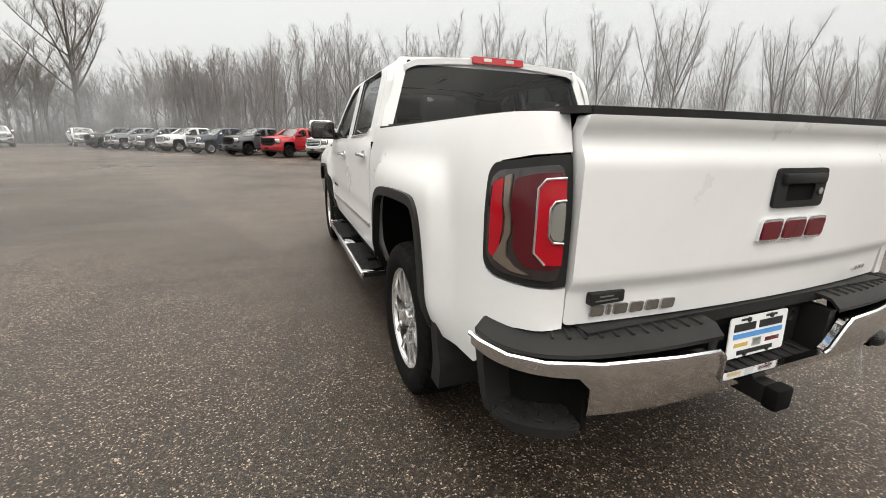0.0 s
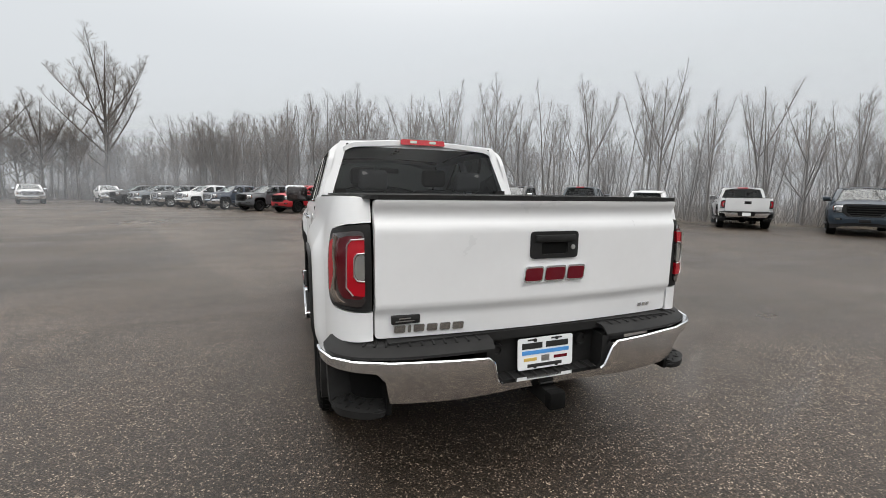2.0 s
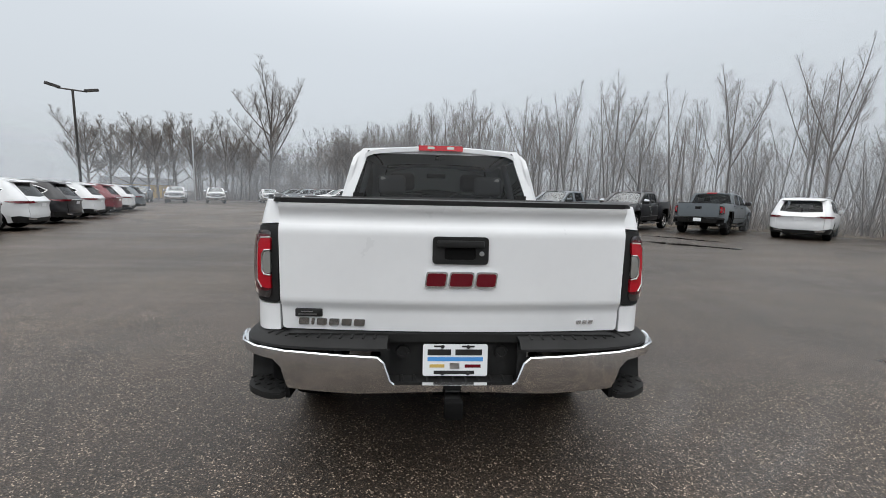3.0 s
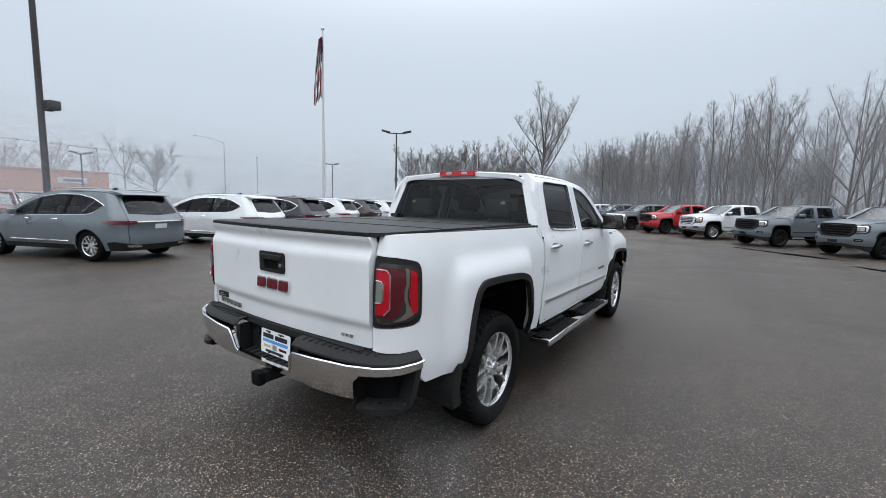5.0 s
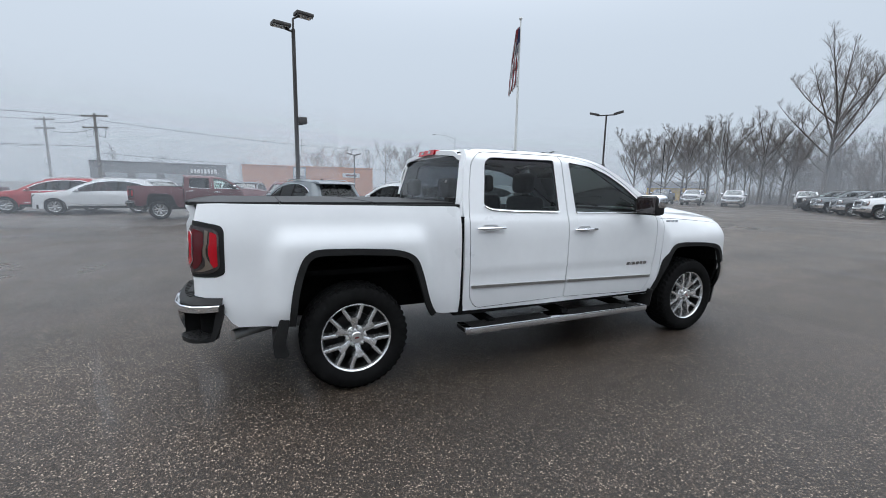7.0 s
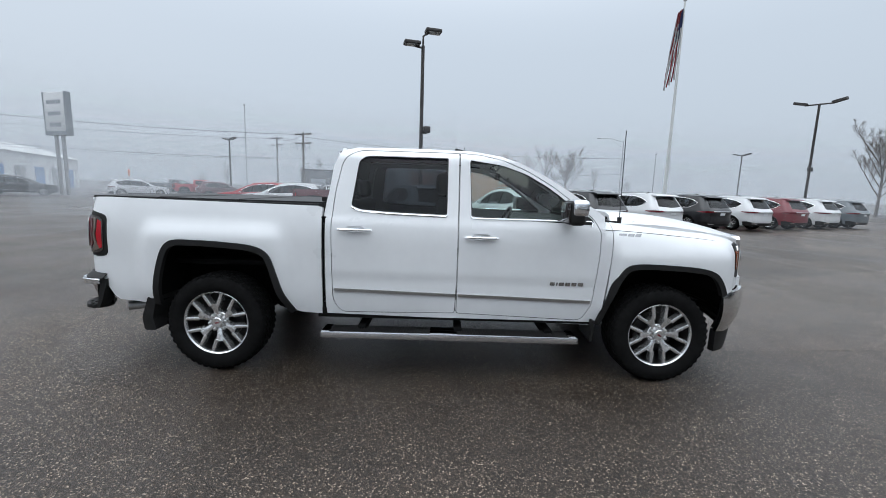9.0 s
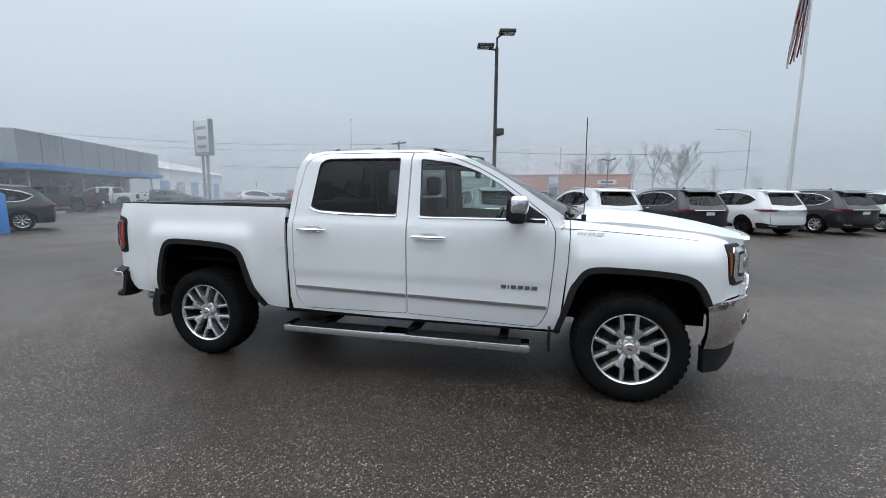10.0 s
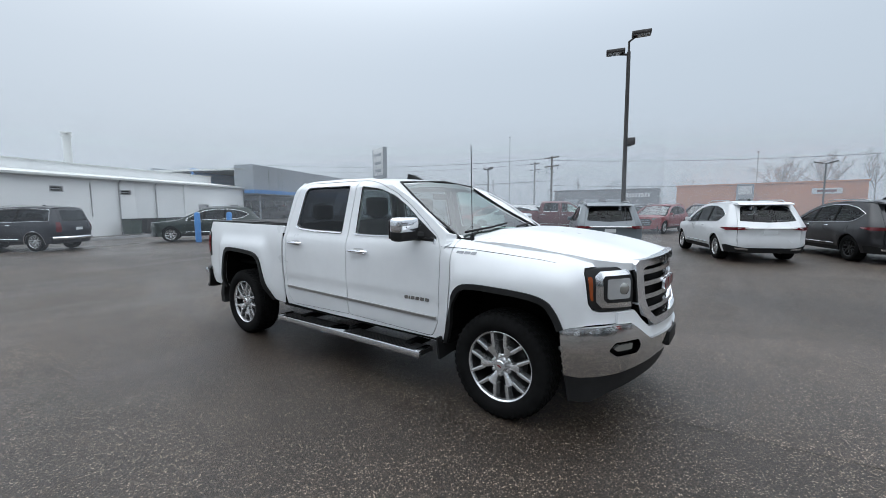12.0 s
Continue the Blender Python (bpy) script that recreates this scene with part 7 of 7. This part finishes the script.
# ---- small things by the workshop ----
for x, y in ((-5.15, -16.2), (-6.45, -15.75)):
    t = thing("bollard", "blue painted steel bollard by the workshop", "bollard", pose(x, y, 0), "blue bollards")
    bm = bmesh.new()
    lathe(bm, [(0, 0.0), (0, 0.13), (1.36, 0.13), (1.43, 0.08), (1.45, 0.0)], 14, "z")
    part("post", bm, BLUE_PAINT, t)
t = thing("traffic_cone", "orange traffic cone beside a bollard", "cone", pose(-6.3, -16.15, 0))
bm = bmesh.new()
lathe(bm, [(0.03, 0.15), (0.72, 0.03), (0.73, 0.0)], 14, "z")
part("cone", bm, CONE_ORANGE, t)
part("base", boxes(((-0.2, -0.2, 0), (0.2, 0.2, 0.035))), CONE_ORANGE, t)
for k, x in enumerate((16.2, 17.3, 18.6, 19.9, 21.4)):
    t = thing("wheeled_bin", "dark plastic wheeled bin against the white wall", "bin", SITE @ pose(x, 21.3, 0, 0, 0, 5 * (k % 3)), "bins along the wall")
    bm = bmesh.new()
    w_ = 0.36 + 0.06 * (k % 2)
    prism(bm, [(-0.30, 0.08), (0.30, 0.08), (0.36, 0.95), (-0.36, 0.95)], "x", -w_, w_)
    part("body", bm, BLACK_PLASTIC if k % 2 else GREEN_BIN, t)
    bm = bmesh.new()
    box(bm, (-w_ - 0.03, -0.40, 0.95), (w_ + 0.03, 0.40, 1.03), 0.02)
    part("lid", bm, BLACK_PLASTIC, t)
    for s_ in (-1, 1):
        bm = bmesh.new()
        lathe(bm, [(-0.03, 0.10), (0.03, 0.10)], 10, "x", (s_ * w_, 0.30, 0.10))
        part("wheel", bm, DARK_TRIM, t)
t = thing("kerb", "pale concrete kerb along the workshop apron", "kerb", SITE, kind="structure")
for k in range(9):
    part("kerb_stone", boxes(((10 + 2.0 * k, 18.6, 0), (11.98 + 2.0 * k, 18.8, 0.14))), CONCRETE, t)
st_ = thing("stop_sign", "small red road sign across the street", "sign", pose(-46, -36, 0, 0, 0, 50))
bm = bmesh.new()
tube(bm, [(0, 0, 0), (0, 0, 2.6)], 0.035, 6)
part("post", bm, STEEL, st_)
bm = bmesh.new()
lathe(bm, [(0, 0.0), (0, 0.42), (0.03, 0.42), (0.03, 0.0)], 8, "y", (0, -0.07, 2.5))
part("panel", bm, CONE_ORANGE, st_)

# ---- leafless trees ----
BARK = mottled("grey_brown_bark", (0.060, 0.049, 0.042), (0.135, 0.114, 0.100), 2.0, 0.9, bump=0.5, fine=22, stretch=(5, 5, 1))
TWIG = mottled("brown_twigs", (0.095, 0.080, 0.070), (0.180, 0.155, 0.136), 1.0, 0.9, bump=0)
LITTER = mottled("leaf_litter", (0.055, 0.043, 0.030), (0.14, 0.11, 0.075), 0.8, 0.95, bump=0.6, fine=30, dist=0.03)


def limb(verts, faces, p, d, length, r0, r1, segs, sides, rng, bend, rise):
    """One tapering limb; returns the points along it."""
    pts = [p.copy()]
    for i in range(segs):
        d = (d + Vector((rng.uniform(-1, 1), rng.uniform(-1, 1), rng.uniform(-0.5, 0.5))) * bend + Vector((0, 0, rise))).normalized()
        p = p + d * (length / segs)
        pts.append(p.copy())
    base = None
    for i, q in enumerate(pts):
        t = (pts[min(i + 1, segs)] - pts[max(i - 1, 0)]).normalized()
        a = t.orthogonal().normalized()
        b = t.cross(a)
        r = r0 + (r1 - r0) * i / segs
        k = len(verts)
        for s in range(sides):
            an = 2 * math.pi * s / sides
            verts.append(q + (a * math.cos(an) + b * math.sin(an)) * r)
        if base is not None:
            for s in range(sides):
                faces.append((base + s, base + (s + 1) % sides, k + (s + 1) % sides, k + s))
        base = k
    return pts, d


def make_tree(seed, h, stems=1, boughs=24, spread=0.30, girth=0.010, low=0.18, label="leafless slender tree with fine upright branches", fork=0, fine=0.0034, open_=(1.7, 2.6), reach=(0.48, 0.64)):
    """A bare tree: straight stems, boughs that rise at a slant, branches off them and fine twigs off those."""
    rng = random.Random(seed)
    t = thing("tree", label, "tree", None, "leafless trees")
    tv, tf, cv, cf = [], [], [], []

    def spike(p, d, ln, w):
        """A slender twig."""
        a = d.orthogonal().normalized() * w
        k = len(cv)
        cv.extend((p + a, p - a, p + d * ln))
        cf.append((k, k + 1, k + 2))

    def off(d, slant):
        """A direction that leaves d by a slant, drawn a little upward."""
        a = d.orthogonal().normalized()
        b_ = d.cross(a)
        az = rng.uniform(0, 6.283)
        return (d + (a * math.cos(az) + b_ * math.sin(az)) * math.tan(slant) + Vector((0, 0, 0.18))).normalized()

    def bough(p, d, ln, r):
        """A rising branch with side branches, each set with fine twigs."""
        bp, _ = limb(cv, cf, p, d, ln, r, 0.004, 4, 3, rng, 0.06, 0.05)
        side = 4 + int(min(ln, 5.0) * 3.0)
        for j in range(side):
            g = 0.15 + 0.83 * (j + rng.random()) / side
            i = min(int(g * 4), 3)
            q = bp[i].lerp(bp[i + 1], g * 4 - i)
            d2 = off((bp[i + 1] - bp[i]).normalized(), rng.uniform(0.35, 0.75))
            l2 = ln * (1.05 - 0.8 * g) * rng.uniform(0.4, 0.75) + 0.12 * h / 9
            limb(cv, cf, q, d2, l2, max(fine * 1.3, r * 0.36), fine * 0.6, 1, 3, rng, 0.0, 0.0)
            twigs = 4 + int(min(l2, 1.6) * 5)
            for m_ in range(twigs):
                f2 = 0.10 + 0.85 * (m_ + rng.random()) / twigs
                spike(q + d2 * l2 * f2, off(d2, rng.uniform(0.3, 0.75)), (0.10 * h / 9 + l2 * 0.5 * (1.1 - f2)) * rng.uniform(0.6, 1.3), fine)
    for st in range(stems):
        a = rng.uniform(0, 6.28)
        lean = 0.03 if stems == 1 else rng.uniform(0.06, 0.17)
        d0 = Vector((math.cos(a) * lean, math.sin(a) * lean, 1)).normalized()
        hh = h * rng.uniform(0.72, 1.0) if st else h
        stemsets = [(limb(tv, tf, Vector((0.12 * st * math.cos(a), 0.12 * st * math.sin(a), -0.05)), d0, hh, h * girth * rng.uniform(0.8, 1.1), 0.010, 10, 6, rng, 0.02, 0.02)[0], hh, low, boughs)]
        for k in range(fork):
            i = rng.randint(2, 5)
            az = k * 2.3 + rng.uniform(-0.4, 0.4)
            ln = hh * rng.uniform(*reach)
            stemsets.append((limb(tv, tf, stemsets[0][0][i], Vector((math.cos(az), math.sin(az), rng.uniform(*open_))).normalized(), ln, h * girth * 0.5, 0.010, 10, 5, rng, 0.045, 0.035)[0], ln, 0.3, boughs // 2))
        for pts, ln, lo, count in stemsets:
            for k in range(count):
                f = lo + (0.95 - lo) * ((k + rng.random()) / count) ** 0.85
                i = min(int(f * 10), 9)
                p = pts[i].lerp(pts[i + 1], f * 10 - i)
                az = k * 2.4 + rng.uniform(-0.5, 0.5)
                d = Vector((math.cos(az), math.sin(az), rng.uniform(1.1, 2.9))).normalized()
                bough(p, d, ln * spread * 1.35 * (1.02 - f) * rng.uniform(0.6, 1.3) + 0.25, max(0.009, h * girth * 0.34 * (1.05 - f)))
    for nm, vs, fs, mt in (("trunk", tv, tf, BARK), ("crown", cv, cf, TWIG)):
        me = bpy.data.meshes.new(nm)
        me.from_pydata([tuple(v) for v in vs], [], fs)
        for pg in me.polygons:
            pg.use_smooth = True
        me.materials.append(mt)
        ob = new(nm, me)
        ob.parent = t
    return t


SAPLINGS = [
    make_tree(11, 9.6, 1, 18, 0.36, 0.0095, 0.25, fork=2),
    make_tree(12, 9.0, 2, 13, 0.32, 0.008, 0.22, fork=1),
    make_tree(13, 10.2, 1, 16, 0.34, 0.010, 0.35, fork=4, open_=(1.3, 2.6)),
    make_tree(14, 8.2, 3, 11, 0.34, 0.007, 0.15, "leafless multi-stemmed tree with thin grey stems"),
    make_tree(15, 9.4, 1, 14, 0.34, 0.011, 0.30, "leafless forked tree with spreading twigs", fork=5, open_=(1.0, 2.2)),
    make_tree(16, 7.4, 3, 12, 0.40, 0.007, 0.10, "leafless bushy young tree with many stems")]
BIG = make_tree(23, 21.5, 1, 22, 0.34, 0.013, 0.30, "tall old leafless tree with a broad crown", 11, 0.008, (0.5, 1.7), (0.45, 0.60))
rng = random.Random(5)
# the wood behind the parked row: its edge runs along (0.65, -0.76)
EDGE, ALONG, DEEP = Vector((1.8, 25.3, 0)), Vector((0.65, -0.76, 0)), Vector((0.76, 0.65, 0))
spots = []
for k in range(56):
    spots.append((-33 + 78 * (k + rng.uniform(-0.4, 0.4)) / 56, 7.0 + rng.uniform(-0.6, 1.6)))
for k in range(44):
    spots.append((-36 + 84 * (k + rng.uniform(-0.5, 0.5)) / 44, 11.5 + rng.uniform(-1.5, 1.5)))
for k in range(26):
    spots.append((-40 + 92 * (k + rng.uniform(-0.5, 0.5)) / 26, 17.0 + rng.uniform(-2, 2.5)))
for k in range(30):
    spots.append((-74 + 60 * (k + rng.uniform(-0.5, 0.5)) / 30, 8.5 + rng.uniform(-1, 4)))
for k in range(28):
    spots.append((-34 + 80 * (k + rng.uniform(-0.5, 0.5)) / 28, 9.2 + rng.uniform(-1, 1)))
used = set()
for k, (s, d) in enumerate(spots):
    p = EDGE + ALONG * s + DEEP * d
    src = SAPLINGS[rng.randrange(6)]
    m = pose(p.x, p.y, 0, 0, 0, rng.uniform(0, 360))
    sc = rng.uniform(0.80, 1.08) * (1.05 if s < -8 else 0.82 if s > 12 else 0.95)
    if src not in used:
        used.add(src)
        c = src
        c.matrix_world = m
    else:
        c = copy_thing(src, m)
    c.scale = (sc, sc, sc)
BIG.matrix_world = pose(-26.3, 68, 0, 0, 0, 40)
for x, y, sc, label in ((-80, 27, 0.50, "broad leafless tree behind the orange shop"), (-82, 9, 0.42, "round leafless tree paled by fog"), (-83, 14, 0.45, "leafless tree above the shop roof")):
    c = copy_thing(BIG, pose(x, y, 0, 0, 0, 7 * x))
    c.scale = (sc * 1.3, sc * 1.3, sc)
    tagged(c, label, "tree", "leafless trees")
# the dense clump of broad trees beyond the far pickups
for k in range(11):
    a_ = radians(-38 + 1.55 * k + rng.uniform(-0.4, 0.4))
    r_ = 74 + 5 * (k % 2) + rng.uniform(-1.5, 1.5)
    c = copy_thing(BIG, pose(r_ * math.sin(a_), r_ * math.cos(a_) - 3, 0, 0, 0, 50 * k))
    sc = rng.uniform(0.42, 0.60)
    c.scale = (sc * 1.15, sc * 1.15, sc)
    tagged(c, "broad bushy leafless tree in the far clump", "tree", "leafless trees")
# farther trees, paled by the fog
far = []
for k in range(20):
    far.append((-40.5 + 0.95 * k + rng.uniform(-0.6, 0.6), 63 + 0.4 * k + rng.uniform(0, 6), rng.uniform(0.85, 1.1)))
for k in range(12):
    far.append((-20 + 2.6 * k, 66 - 2.0 * k + rng.uniform(-2, 4), rng.uniform(1.0, 1.3)))
for x, y, sc in ((-84, 24, 1.1), (-86, 29, 1.0), (-82, 20, 0.9), (-88, 2, 0.85), (-86, -4, 0.8), (-85, 9, 0.8), (-88, -18, 0.85), (-84, -24, 0.8), (-88, 36, 0.8), (-90, 44, 0.8), (-78, -46, 0.7), (-80, -42, 0.7)):
    far.append((x, y, sc))
for x, y, sc in far:
    c = copy_thing(SAPLINGS[rng.randrange(6)], pose(x, y, 0, 0, 0, rng.uniform(0, 360)))
    c.scale = (sc * 1.15, sc * 1.15, sc)
# brush under the trees
bv, bf = [], []


def stalk(p, lean, h, r, twigs):
    """A leaning stem with fine side twigs."""
    pts, _ = limb(bv, bf, p, Vector((rng.uniform(-lean, lean), rng.uniform(-lean, lean), 1)).normalized(), h, r, 0.005, 3, 3, rng, 0.15, 0.02)
    for j in range(twigs):
        g = rng.uniform(0.3, 3.0)
        q = pts[min(int(g), 2)].lerp(pts[min(int(g), 2) + 1], g - min(int(g), 2))
        d = Vector((rng.uniform(-1, 1), rng.uniform(-1, 1), rng.uniform(0.2, 1.4))).normalized()
        a = d.orthogonal().normalized() * 0.007
        k = len(bv)
        bv.extend((q + a, q - a, q + d * h * rng.uniform(0.12, 0.32)))
        bf.append((k, k + 1, k + 2))


for k in range(8500):
    s = rng.uniform(-72, 48)
    d = 6.2 + abs(rng.gauss(0, 5.5))
    p = EDGE + ALONG * s + DEEP * d
    hgt = rng.uniform(0.8, 3.6) * rng.uniform(0.5, 1.1)
    stalk(Vector((p.x, p.y, 0)), 0.5, hgt, rng.uniform(0.006, 0.018), 7)
for k in range(2200):
    x = rng.uniform(-42, 8)
    p = Vector((x, 66 + rng.uniform(0, 14) + (8 if x < -50 else 0.45 * (x + 30) if x < -20 else 0), 0))
    limb(bv, bf, p, Vector((rng.uniform(-0.5, 0.5), rng.uniform(-0.5, 0.5), 1)).normalized(), rng.uniform(1.0, 4.5), 0.03, 0.008, 3, 3, rng, 0.2, 0.02)
for k in range(1700):
    p = EDGE + ALONG * rng.uniform(-74, 50) + DEEP * (8.5 + rng.uniform(0, 14))
    stalk(Vector((p.x, p.y, 0)), 0.2, rng.uniform(2.5, 6.0), rng.uniform(0.012, 0.032), 16)
me = bpy.data.meshes.new("undergrowth")
me.from_pydata([tuple(v) for v in bv], [], bf)
me.materials.append(TWIG)
tagged(new("undergrowth", me), "tangle of bare brown brush under the trees", "undergrowth", kind="stuff")
# leaf litter under the wood
bm = bmesh.new()
edge_pts = []
for k in range(41):
    s = -46 + 110 * k / 40
    p = EDGE + ALONG * s + DEEP * (5.6 + 0.35 * math.sin(k * 1.7) + 0.2 * math.sin(k * 4.1))
    edge_pts.append(bm.verts.new((p.x, p.y, 0.012)))
far_pts = []
for k in range(41):
    s = -46 + 110 * k / 40
    p = EDGE + ALONG * s + DEEP * 60
    far_pts.append(bm.verts.new((p.x, p.y, 0.012)))
for k in range(40):
    bm.faces.new((edge_pts[k], edge_pts[k + 1], far_pts[k + 1], far_pts[k]))
solid("woodland_floor", bm, LITTER, "brown leaf litter under the bare trees", "ground", kind="structure")

# ---- fog haze painted on thin white shells, one behind another, thickest near the ground ----
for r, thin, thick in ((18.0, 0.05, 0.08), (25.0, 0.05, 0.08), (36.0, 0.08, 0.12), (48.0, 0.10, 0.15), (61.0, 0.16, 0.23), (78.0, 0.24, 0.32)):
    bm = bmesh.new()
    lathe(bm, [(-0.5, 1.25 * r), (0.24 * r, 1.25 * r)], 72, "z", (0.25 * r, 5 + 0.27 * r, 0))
    solid("fog_bank", bm, make_haze(thin, thick, 0.05 * r, 0.235 * r), "translucent white shell standing in for winter fog over the car park", "fog", group="fog banks", kind="stuff", sharp=180)

# flat white sheets among the trees that pale them like hanging fog
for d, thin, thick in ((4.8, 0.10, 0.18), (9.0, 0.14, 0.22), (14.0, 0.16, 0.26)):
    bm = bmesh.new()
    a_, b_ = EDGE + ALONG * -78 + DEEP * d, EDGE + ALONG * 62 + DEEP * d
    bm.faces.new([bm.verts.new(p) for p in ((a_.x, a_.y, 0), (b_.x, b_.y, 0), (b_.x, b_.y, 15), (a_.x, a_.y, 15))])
    solid("fog_bank", bm, make_haze(thin, thick, 4.0, 14.5), "translucent white sheet standing in for fog among the bare trees", "fog", group="fog banks", kind="stuff", sharp=180)

# translucent white sheet for low mist between the crossovers and the lane behind them
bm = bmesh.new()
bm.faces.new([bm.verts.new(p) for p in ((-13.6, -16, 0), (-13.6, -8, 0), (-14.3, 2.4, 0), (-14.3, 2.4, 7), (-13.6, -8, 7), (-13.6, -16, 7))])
solid("fog_bank", bm, make_haze(0.10, 0.24, 0.8, 6.0), "translucent white sheet standing in for low mist over the wet car park", "fog", group="fog banks", kind="stuff", sharp=180)

# ---- exhaust steam drifting by the rear wheel ----
def make_steam(amount):
    m, n, l, b = mat_base("steam", (1, 1, 1), 1.0)
    out = n["Material Output"]
    tc = n.new("ShaderNodeTexCoord")
    mp = n.new("ShaderNodeMapping")
    mp.inputs["Scale"].default_value, mp.inputs["Location"].default_value = (2, 0, 2), (-1, 0, -1)
    gr = n.new("ShaderNodeTexGradient")
    gr.gradient_type = "SPHERICAL"
    l.new(tc.outputs["Generated"], mp.inputs[0])
    l.new(mp.outputs[0], gr.inputs[0])
    no = noise_node(n, l, 1.7, 4, 0.55)
    puff = ramp_node(n, l, no.outputs["Fac"], ((0.36, grey(0.0)), (0.72, grey(amount))))
    puff.color_ramp.interpolation = "EASE"
    mul = n.new("ShaderNodeMath")
    mul.operation = "MULTIPLY"
    l.new(gr.outputs["Fac"], mul.inputs[0])
    l.new(puff.outputs[0], mul.inputs[1])
    tr, df, tl = n.new("ShaderNodeBsdfTransparent"), n.new("ShaderNodeBsdfDiffuse"), n.new("ShaderNodeBsdfTranslucent")
    for sh_ in (df, tl):
        sh_.inputs[0].default_value = (0.62, 0.64, 0.66, 1)
    half, mx = n.new("ShaderNodeMixShader"), n.new("ShaderNodeMixShader")
    l.new(df.outputs[0], half.inputs[1])
    l.new(tl.outputs[0], half.inputs[2])
    l.new(mul.outputs[0], mx.inputs[0])
    l.new(tr.outputs[0], mx.inputs[1])
    l.new(half.outputs[0], mx.inputs[2])
    l.new(mx.outputs[0], out.inputs[0])
    n.remove(b)
    return m


steam = thing("exhaust_steam", "thin white exhaust steam drifting over wet asphalt", "steam", kind="stuff")
for x, y, w_, h_, turn, amount in ((1.15, -0.95, 0.50, 0.50, 12, 0.34), (1.45, -0.45, 0.55, 0.55, 18, 0.14), (1.25, -1.45, 0.85, 0.70, 22, 0.24), (1.10, -2.0, 1.05, 0.85, 14, 0.22)):
    bm = bmesh.new()
    rows = [[bm.verts.new((w_ * (k / 4 - 1), 0.06 * math.sin(2.6 * k / 4 + y * 5 + j), h_ * j / 3)) for k in range(9)] for j in range(4)]
    for r0, r1 in zip(rows, rows[1:]):
        for k in range(8):
            bm.faces.new((r0[k], r0[k + 1], r1[k + 1], r1[k]))
    part("wisp", bm, make_steam(amount), steam, "", 180).matrix_local = pose(x, y, 0.01, 0, 0, turn)
